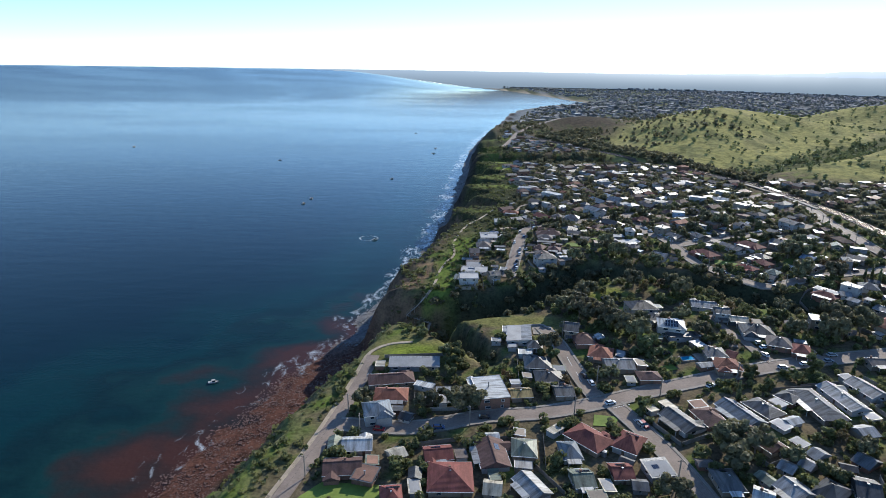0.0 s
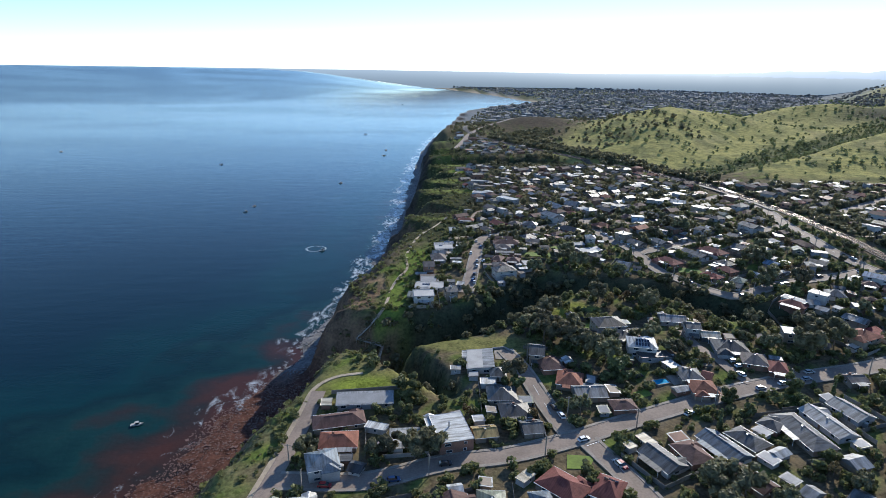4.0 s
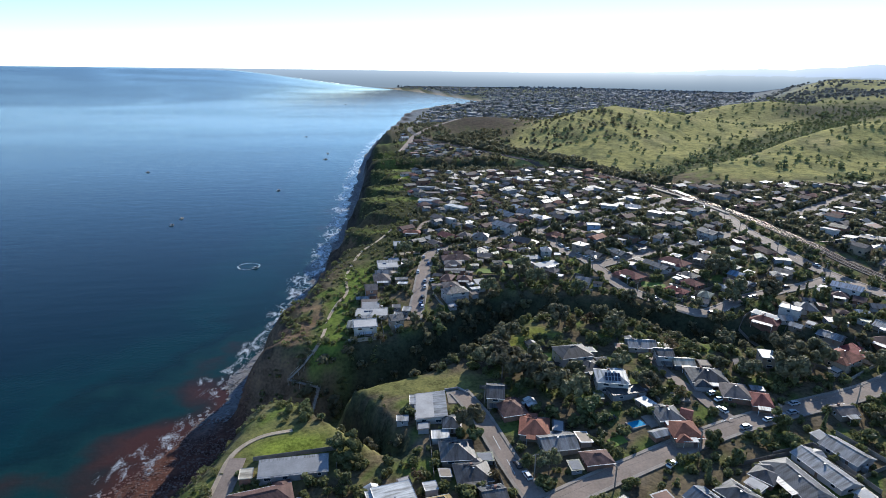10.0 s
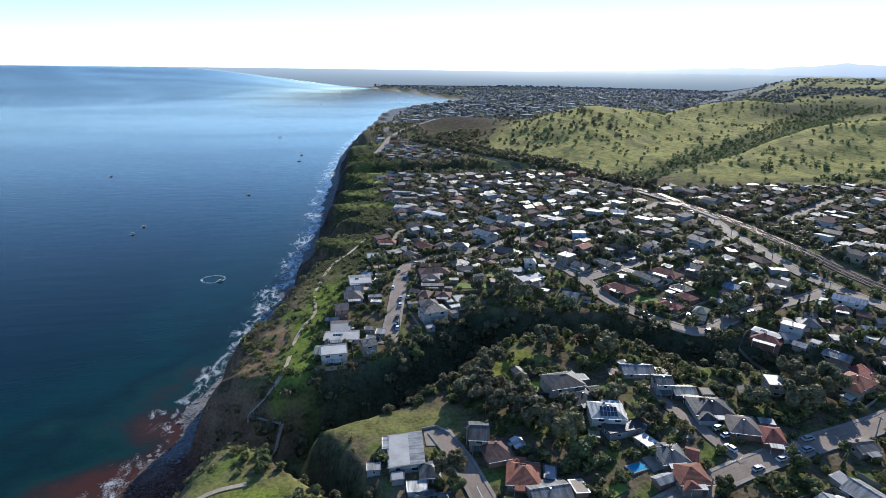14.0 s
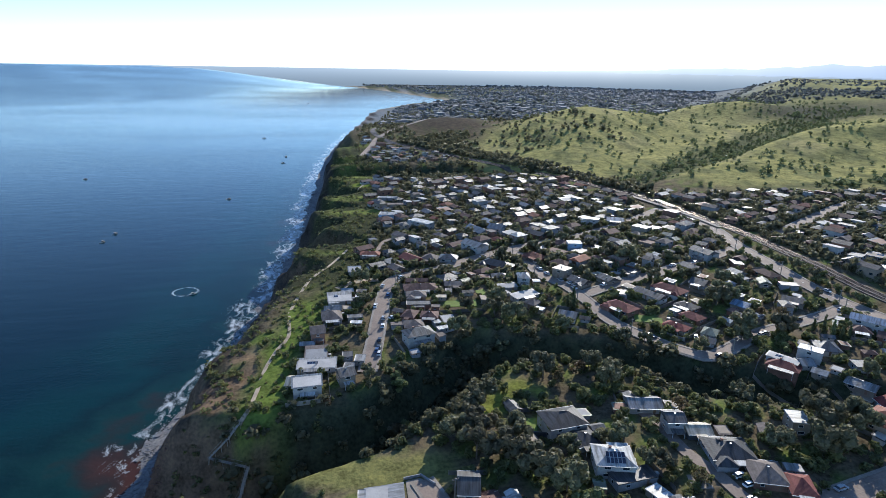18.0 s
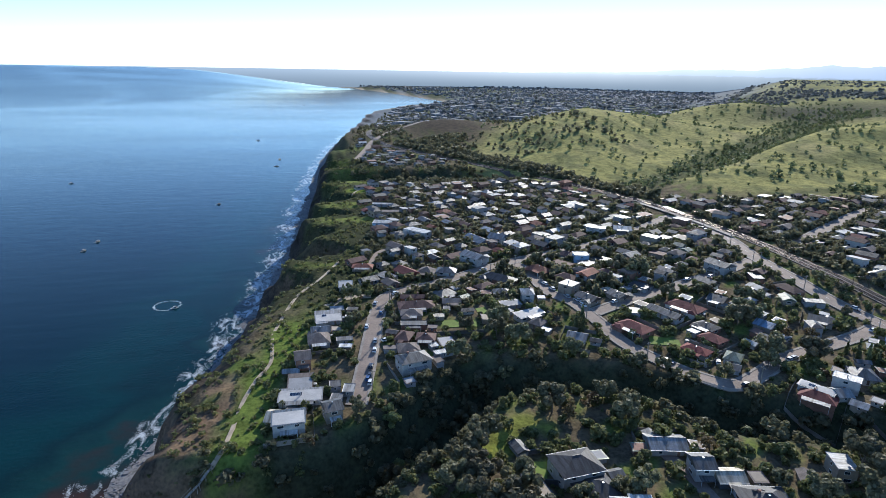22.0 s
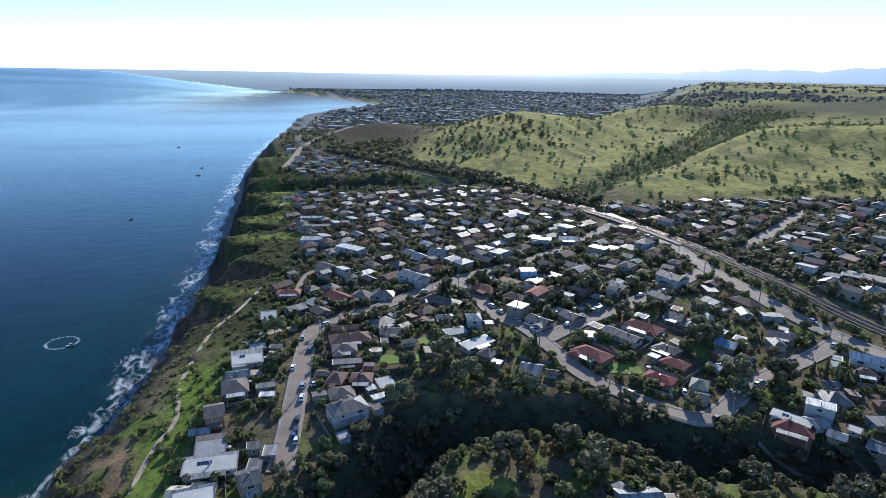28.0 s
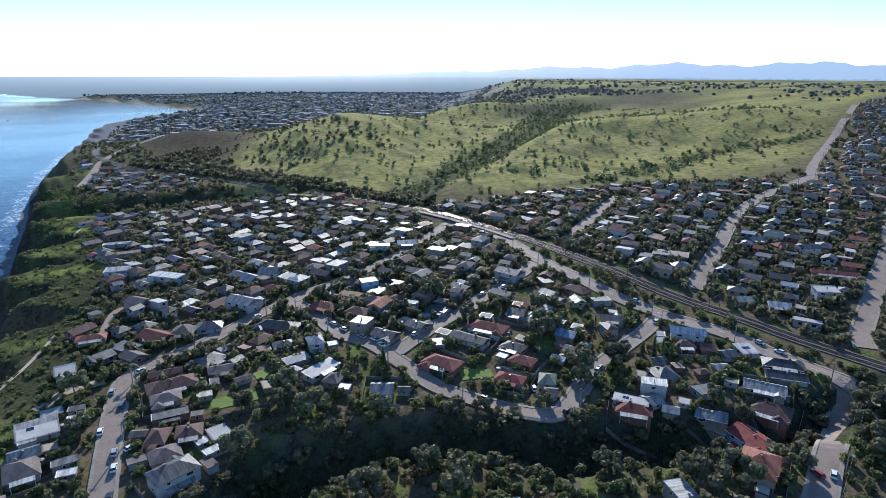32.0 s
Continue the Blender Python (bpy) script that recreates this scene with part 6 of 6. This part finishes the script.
# ---- cars ----
def make_car(body_colour, word, van=False):
    mat = plain_mat(f"{word} car paint", body_colour, 0.3, 0.0, dirt=0.1, spec=0.7)
    car = thing("car", f"{word} {'van' if van else 'car'} parked on the asphalt street", "car", group="cars of the suburb")
    L, W = (4.9, 1.85) if van else (4.4, 1.75)
    prof = [(-L / 2, 0.3), (-L / 2, 0.75), (-L / 2 + 0.15, 0.92), (-L * 0.2, 0.95), (L * 0.22, 0.95), (L / 2 - 0.25, 0.82), (L / 2, 0.65), (L / 2, 0.3)]
    top = [(-L * 0.46, 0.95), (-L * 0.36, 1.75 if van else 1.42), (L * 0.1, 1.75 if van else 1.42), (L * 0.28, 0.95)]

    def hull(p, w0, w1):
        n = len(p)
        zs = [q[1] for q in p]
        def half(zz):
            return (w0 + (w1 - w0) * (zz - min(zs)) / (max(zs) - min(zs))) / 2
        v = [(x, -half(zz), zz) for x, zz in p] + [(x, half(zz), zz) for x, zz in p]
        f = [tuple(range(n)), tuple(reversed(range(n, 2 * n)))] + [((i + 1) % n, i, n + i, n + (i + 1) % n) for i in range(n)]
        return v, f
    body = part("body", hull(prof, W, W * 0.95), mat, car)
    part("cabin", hull(top, W * 0.92, W * 0.74), M_GLASS, car, "dark glazed cabin")
    zt = top[1][1]
    part("roof_panel", box(top[1][0] + 0.05, top[2][0] - 0.05, -W * 0.36, W * 0.36, zt - 0.02, zt + 0.05), mat, car)
    for x in (-L * 0.31, L * 0.31):
        for s in (-1, 1):
            y0 = s * (W / 2 - 0.08)
            w = part("wheel", tube((x, y0 - 0.1, 0.32), (x, y0 + 0.1, 0.32), 0.32, 0.32, 10), M_TYRE, car)
    for s in (-1, 1):
        part("headlight", box(L / 2 - 0.08, L / 2 + 0.02, s * W * 0.36 - 0.17, s * W * 0.36 + 0.17, 0.6, 0.74), M_FRAME, body)
    return car


CARS = [make_car(*a) for a in (((0.75, 0.75, 0.74), "white"), ((0.4, 0.41, 0.42), "silver"), ((0.03, 0.03, 0.035), "black"), ((0.05, 0.09, 0.2), "dark blue"), ((0.35, 0.03, 0.03), "red"), ((0.75, 0.75, 0.73), "white", True))]
USED = set()


def park(which, x, y, turn):
    m = Matrix.Translation((x, y, ground_at(x, y) + 0.32)) @ Matrix.Rotation(radians(turn), 4, "Z")
    if which not in USED:
        USED.add(which)
        CARS[which].matrix_world = m
    else:
        copy_thing(CARS[which], m)


for which, x, y, turn in ((1, 48, 422, 75), (0, 42, 374, 77), (2, 39, 362, 77), (2, 38, 356, 77), (0, 37.5, 351, 77), (0, 41, 396, 77), (5, 136, 252, 15), (0, 135.5, 248, 12), (0, 136, 244, 10),
                          (0, 133, 238, 105), (0, 146, 230, 10), (1, 152, 231, 10), (1, 157, 232, 10), (0, 48, 381, 20), (0, 140, 424, 100), (0, 141, 416, 100), (1, 144, 404, 100), (0, 147, 398, 110),
                          (0, 280, 290, 92), (0, 231, 409, 20), (2, 240, 413, 20), (1, 210, 326, 15), (0, 174, 333, 60), (0, 178, 331, 60), (0, 263, 338, 10), (3, 226, 266, 20), (0, 53, 219, 100),
                          (1, 121, 225, 20), (2, 91, 241, 20), (2, 8, 196, 5), (3, -9, 190, 5), (4, 213, 246, 70), (0, 100, 215, 30), (1, 64, 190, 105)):
    park(which, x, y, turn)
for pts, half in ROADS[1:9]:
    for i in range(5, len(pts) - 4, 9):
        if rnd.random() < 0.45:
            continue
        t = pts[i + 1] - pts[i - 1]
        t = t / np.hypot(*t)
        s = rnd.choice((-1, 1))
        x, y = pts[i] + s * np.array((t[1], -t[0])) * (half - 2.3)
        park(rnd.choice((0, 0, 1, 1, 2, 2, 3, 4, 5)), float(x), float(y), math.degrees(math.atan2(t[1], t[0])))

# ---- street poles and cables ----
pole = None
for k, (pts, half) in enumerate(ROADS[:12]):
    if k in (4, 10):
        continue
    last = None
    for i in range(3, len(pts) - 2, 12):
        t = pts[i + 1] - pts[i - 1]
        t = t / np.hypot(*t)
        x, y = pts[i] + np.array((t[1], -t[0])) * (half + 0.4)
        if not outside_walls(float(x), float(y), 0.5) or y > 560:
            continue
        z, a = ground_at(x, y), math.atan2(t[1], t[0])
        m = Matrix.Translation((x, y, z)) @ Matrix.Rotation(a, 4, "Z")
        if pole is None:
            pole = thing("power_pole", "grey steel and concrete power pole beside the street", "pole", group="power poles of the streets")
            part("post", join(box(-0.13, 0.13, -0.16, 0.16, -0.8, 8.6))[:2], M_CONCRETE, pole)
            part("crossarm", box(-0.06, 0.06, -1.1, 1.1, 8.0, 8.15), M_TIMBER, pole)
            for u in (-1.0, -0.35, 0.35, 1.0):
                part("insulator", tube((0, u, 8.15), (0, u, 8.35), 0.06, 0.04, 6), M_STEEL, pole)
            pole.matrix_world = m
        else:
            copy_thing(pole, m)
        here = Vector((x, y, z + 8.3))
        if last is not None and (here - last[0]).length < 60:
            wires = thing("power_cable", "thin dark cables strung between power poles", "cable", group="cables between poles")
            for u in (-1.0, 1.0):
                a0 = last[0] + Vector((-math.sin(last[1]), math.cos(last[1]), 0)) * u
                a1 = here + Vector((-math.sin(a), math.cos(a), 0)) * u
                mids = [a0.lerp(a1, q / 4) - Vector((0, 0, 0.9 * 4 * (q / 4) * (1 - q / 4))) for q in range(5)]
                g = join(*[tube(p, q, 0.018, 0.018, 3) for p, q in zip(mids, mids[1:])])
                part("wire", g[:2], M_WIRE, wires)
        last = (here, a)


# ---- fences round the gardens ----
def fence(x, y, l, d, turn):
    c, s = math.cos(turn), math.sin(turn)
    ob = None
    a, b = l + 3.0, d + 4.5
    corners = [(-a, -b), (a, -b), (a, b), (-a, b)]
    for (u0, v0), (u1, v1) in zip(corners, corners[1:] + corners[:1]):
        n = 4
        run = []
        for i in range(n + 1):
            u, v = u0 + (u1 - u0) * i / n, v0 + (v1 - v0) * i / n
            run.append((x + u * c - v * s, y + u * s + v * c))
        if any(not off_road(p, q, 0.2) or not outside_walls(p, q, 0.2) for p, q in run) or float(inland(*run[0])) < 64:
            continue
        if ob is None:
            ob = thing("fence", "weathered grey panel fence round a garden", "fence", group="garden fences")
        z = terrain([p[0] for p in run], [p[1] for p in run])
        nx, ny = (run[-1][1] - run[0][1]), -(run[-1][0] - run[0][0])
        k = 0.04 / math.hypot(nx, ny)
        v, f = [], []
        for (p, q), h in zip(run, z):
            v += [(p - nx * k, q - ny * k, h - 0.3), (p + nx * k, q + ny * k, h - 0.3), (p + nx * k, q + ny * k, h + 1.65), (p - nx * k, q - ny * k, h + 1.65)]
        for i in range(n):
            e = 4 * i
            f += [(e + j, e + (j + 1) % 4, e + 4 + (j + 1) % 4, e + 4 + j) for j in range(4)]
        f += [(3, 2, 1, 0), (4 * n, 4 * n + 1, 4 * n + 2, 4 * n + 3)]
        part("panel", (v, f), M_FENCE, ob)
        for (p, q), h in zip(run[::2], z[::2]):
            part("post", box(p - 0.06, p + 0.06, q - 0.06, q + 0.06, h - 0.4, h + 1.75), M_FENCE, ob)


count = 0
for h in list(HOUSES):
    if h[3] * h[4] > 14 and -60 < h[0] < 280 and 120 < h[1] < 420 and count < 90:
        fence(h[0], h[1], h[3], h[4], h[5])
        count += 1


# ---- lawns, pool, paths ----
def patch(name, label, category, pts, mat, lift=0.2, kind="structure"):
    """A flat plot with a rim, on the land."""
    n = len(pts)
    z = terrain([p[0] for p in pts], [p[1] for p in pts]) + lift
    v = [(p[0], p[1], float(h)) for p, h in zip(pts, z)] + [(p[0], p[1], float(h) - 0.8) for p, h in zip(pts, z)]
    return tagged(new(name, make_mesh(name, v, [tuple(range(n))] + [((i + 1) % n, i, n + i, n + (i + 1) % n) for i in range(n)], mat)), label, category, kind=kind)


for pts in ([(75, 387), (91, 384), (92, 391), (76, 394)], [(78, 287), (84, 284), (87, 292), (80, 294)], [(47, 190), (54, 189), (58, 195), (49, 197)], [(-52, 155), (-26, 152), (-25, 160), (-46, 162)],
            [(95, 396), (100, 396), (100, 404), (95, 403)], [(86, 227), (92, 229), (91, 233), (85, 231)], [(138, 410), (143, 409), (144, 416), (139, 417)], [(160, 352), (172, 347), (174, 352), (163, 359)]):
    patch("lawn", "bright mown green lawn in a garden", "lawn", pts, M_LAWN)
pool = thing("swimming_pool", "blue backyard swimming pool with a pale rim", "pool", (99, 237, ground_at(99, 237) + 0.25), 12)
part("rim", join(box(-3.4, 3.4, -2.1, -1.7, -0.6, 0.12), box(-3.4, 3.4, 1.7, 2.1, -0.6, 0.12), box(-3.4, -3.0, -1.7, 1.7, -0.6, 0.12), box(3.0, 3.4, -1.7, 1.7, -0.6, 0.12))[:2], M_CONCRETE, pool)
part("water_surface", box(-3.0, 3.0, -1.7, 1.7, -0.6, 0.02), M_POOL, pool)
for label, pts, w in (("earth walking path along the cliff top", [(-69.6, 118), (-61.6, 152), (-54.6, 180), (-49.6, 205), (-44.6, 231), (-41, 247), (-33, 255), (-22, 257)], 1.7),
                      ("earth walking path over the green headland", [(-17.5, 318), (-14.7, 321.5), (-12, 337), (-10.2, 350), (-6, 364), (-1, 376), (-1, 398), (3, 420), (10, 446), (23, 470), (36, 500)], 1.5),
                      ("earth walking path over the far green point", [(58, 690), (64, 705), (74, 716), (84, 730)], 1.6),
                      ("pale gravel drive above the cliff", [(24, 426), (34, 434), (47, 434)], 5.0)):
    line = flowing(pts, 2.0)
    v, f = strip(line, -w / 2, w / 2, 0.3)
    tagged(new("path", make_mesh("path", v, f, M_SAND)), label, "path", kind="structure")


# solar panels in a block on the white house's roof
for i in range(5):
    for k in range(2):
        y0, y1 = -4.4 + 1.85 * k, -2.8 + 1.85 * k
        z0, z1 = 4.95 + 0.45 * (5.48 + y0), 4.95 + 0.45 * (5.48 + y1)
        v = [(-2.9 + 1.2 * i, y0, z0), (-1.95 + 1.2 * i, y0, z0), (-1.95 + 1.2 * i, y1, z1), (-2.9 + 1.2 * i, y1, z1)]
        v += [(p[0], p[1], p[2] - 0.06) for p in v]
        part("solar_panel", (v, [(0, 1, 2, 3), (7, 6, 5, 4), (0, 4, 5, 1), (1, 5, 6, 2), (2, 6, 7, 3), (3, 7, 4, 0)]), M_SOLAR, white_house)


def garden_wall(corners, mat, label, height):
    """A rendered wall round a plot, one panel to a side, with a coping."""
    ob = thing("garden_wall", label, "wall", (corners[0][0], corners[0][1], ground_at(*corners[0])))
    zb = ground_at(*corners[0])
    for (x0, y0), (x1, y1) in zip(corners, corners[1:]):
        run = math.hypot(x1 - x0, y1 - y0)
        nx, ny = -(y1 - y0) / run, (x1 - x0) / run
        z0, z1 = ground_at(x0, y0) - zb, ground_at(x1, y1) - zb
        for nm, w, lo, hi in (("panel", 0.1, -1.2, height), ("coping", 0.16, height, height + 0.1)):
            v = [(p[0] - corners[0][0] + q * w * nx, p[1] - corners[0][1] + q * w * ny, zz + h) for p, zz in (((x0, y0), z0), ((x1, y1), z1)) for h in (lo, hi) for q in (-1, 1)]
            part(nm, (v, [(0, 1, 3, 2), (5, 4, 6, 7), (2, 3, 7, 6), (1, 0, 4, 5), (3, 1, 5, 7), (0, 2, 6, 4)]), mat, ob)


garden_wall([(91, 296.5), (79.5, 296.8), (76.2, 285.6), (86.5, 281.2)], WALLS["dark"], "dark rendered garden wall round a small lawn", 1.7)
garden_wall([(35.5, 271.8), (41, 272.2), (44.6, 267)], WALLS["grey"], "low pale wall at the end of the cul-de-sac", 0.9)
patch("forecourt", "pale concrete forecourt at the end of the cul-de-sac", "forecourt", [(35.5, 262.5), (40, 261.5), (43.8, 267), (40.6, 271.4), (36, 271)], M_CONCRETE, 0.22)
patch("forecourt", "pale concrete driveway beside the side street", "driveway", [(119, 247), (125, 245.5), (126.5, 251), (120.5, 252.5)], M_CONCRETE, 0.28)
patch("forecourt", "pale paved deck beside the swimming pool", "deck", [(103.2, 234), (108, 235), (107, 241.5), (102.4, 240.5)], M_CONCRETE, 0.3)


# ---- the beach stairs down the gully's side ----
def boardwalk(pts):
    ob = thing("beach_stairs", "weathered timber boardwalk and stairs down the gully to the beach", "stairs")
    line = [Vector(p) for p in pts]
    for a, b in zip(line, line[1:]):
        way = (b - a)
        side = Vector((way.y, -way.x, 0)).normalized() * 0.8
        n = max(2, int(way.length / 0.9))
        for i in range(n):
            p, q = a + way * (i / n), a + way * ((i + 0.88) / n)
            v = [tuple(k) for k in (p - side, p + side, q + side, q - side)]
            v += [(k[0], k[1], k[2] - 0.1) for k in v]
            part("board", (v, [(0, 1, 2, 3), (7, 6, 5, 4), (0, 4, 5, 1), (1, 5, 6, 2), (2, 6, 7, 3), (3, 7, 4, 0)]), M_BOARD, ob)
        for s in (-1, 1):
            o = side * s
            part("handrail", tube(a + o + Vector((0, 0, 1.0)), b + o + Vector((0, 0, 1.0)), 0.05, 0.05, 5), M_BOARD, ob)
            for i in range(0, n + 1, 3):
                p = a + way * (i / n) + o
                low = min(p.z - 0.4, ground_at(p.x, p.y) - 0.3)
                part("post", box(p.x - 0.06, p.x + 0.06, p.y - 0.06, p.y + 0.06, low, p.z + 1.0), M_BOARD, ob)


stair = [(-17.5, 317.8), (-22, 316), (-28.5, 314.8), (-15, 310.5), (-18, 307), (-23, 303), (-32, 302), (-44, 305)]
boardwalk([(x, y, ground_at(x, y) + 0.7) for x, y in stair])


# ---- boats and the ring of wash ----
def boat(x, y, turn, length, label):
    ob = thing("boat", label, "boat", (x, y, 0.0), turn, "small boats on the sea")
    h = length / 2
    v = [(-h, -h * 0.32, 0.55), (h * 0.35, -h * 0.34, 0.6), (h, 0, 0.8), (h * 0.35, h * 0.34, 0.6), (-h, h * 0.32, 0.55), (-h, -h * 0.24, -0.2), (h * 0.3, -h * 0.24, -0.2), (h * 0.8, 0, -0.2), (h * 0.3, h * 0.24, -0.2), (-h, h * 0.24, -0.2)]
    part("hull", (v, [(0, 1, 2, 3, 4), (0, 5, 6, 1), (1, 6, 7, 2), (2, 7, 8, 3), (3, 8, 9, 4), (4, 9, 5, 0)]), WALLS["white"], ob)
    part("cabin", box(-h * 0.2, h * 0.35, -h * 0.2, h * 0.2, 0.55, 1.5), M_GLASS, ob)
    part("canopy", box(-h * 0.35, h * 0.3, -h * 0.24, h * 0.24, 1.5, 1.6), WALLS["white"], ob)


for x, y, a, l in ((-127, 278, 10, 5.5), (-26, 1214, 70, 9), (-29, 1140, 10, 8), (-85, 867, 40, 6), (-293, 1027, 30, 6), (-617, 1169, 80, 8), (-80, 1494, 0, 8), (-173, 724, 60, 6), (-176, 696, 60, 6), (24, 2700, 0, 14), (-74, 546, 20, 5.5)):
    boat(x, y, a, l, "small white motor boat on the calm sea")
m_foam = plain_mat("white wash", (0.6, 0.66, 0.68), 0.6)
wash = []
r = random.Random(8)
for i in range(150):
    a = i / 150 * 2 * math.pi
    q = 8.5 + r.gauss(0, 0.35)
    x, y, k = -80 + q * math.cos(a), 552 + q * math.sin(a), r.uniform(0.15, 0.6)
    wash.append(([(x - k, y - k * 0.6, 0.06), (x + k, y - k * 0.4, 0.06), (x + k * 0.7, y + k * 0.6, 0.06), (x - k * 0.6, y + k * 0.5, 0.06)], [(0, 1, 2, 3)], [0]))
joined("boat_wash", wash, [m_foam], "pale ring of wash left by a circling boat", "wash")


# ---- rocks along the shore ----
def shore_rocks(name, y0, y1, d0, d1, many, mat, label, size):
    q = np.random.RandomState(int(y0) + 3)
    y = q.uniform(y0, y1, many)
    d = q.uniform(d0, d1, many)
    x = np.interp(y, SHORE_Y, SHORE_X) + d * 1.08
    z = np.maximum(terrain(x, y), -0.4)
    items = []
    for px, py, pz in zip(x, y, z):
        s = q.uniform(*size) * (2.2 if q.rand() < 0.06 else 1)
        g = box(-s, s, -s * 0.8, s * 0.8, -s * 0.5, s * 0.42)
        jit = q.uniform(0.55, 1.15, (8, 3))
        a = q.uniform(0, 6.28)
        c, n = math.cos(a), math.sin(a)
        items.append(([(px + (u * j[0] * c - v * j[1] * n), py + (u * j[0] * n + v * j[1] * c), pz + w * j[2]) for (u, v, w), j in zip(g[0], jit)], g[1][1:], [0] * 5))
    joined(name, items, [mat], label, "rocks")


m_red = plain_mat("red-brown reef rock", (0.125, 0.064, 0.047), 0.7, grain=0.4, dirt=0.5)
m_dark = plain_mat("grey shore pebbles", (0.21, 0.2, 0.2), 0.7, grain=0.4, dirt=0.5)
shore_rocks("reef_rocks", 110, 325, -16, 24, 11000, m_red, "red-brown boulders of a rocky reef", (0.12, 0.42))
shore_rocks("beach_rocks", 320, 900, -7, 12, 7000, m_dark, "grey pebbles and boulders along the foot of the cliff", (0.15, 0.65))


# ---- rainwater tanks beside the houses ----
tank = None
for hx, hy, hr, l, d, a in HOUSES:
    if not (l * d > 18 and 120 < hy < 420 and hx < 260) or rnd.random() < 0.62:
        continue
    u, v = l + 1.0, rnd.uniform(-d * 0.5, d * 0.5)
    x, y = hx + u * math.cos(a) - v * math.sin(a), hy + u * math.sin(a) + v * math.cos(a)
    if not off_road(x, y, 0.5) or not outside_walls(x, y, 0.1):
        continue
    m = Matrix.Translation((x, y, ground_at(x, y)))
    if tank is None:
        tank = thing("rainwater_tank", "pale corrugated rainwater tank beside a house", "tank", group="rainwater tanks")
        part("body", tube((0, 0, -0.5), (0, 0, 1.9), 0.85, 0.85, 14), ROOFS["light"], tank)
        part("lid", tube((0, 0, 1.9), (0, 0, 2.05), 0.9, 0.2, 14), ROOFS["white"], tank)
        tank.matrix_world = m
    else:
        copy_thing(tank, m)
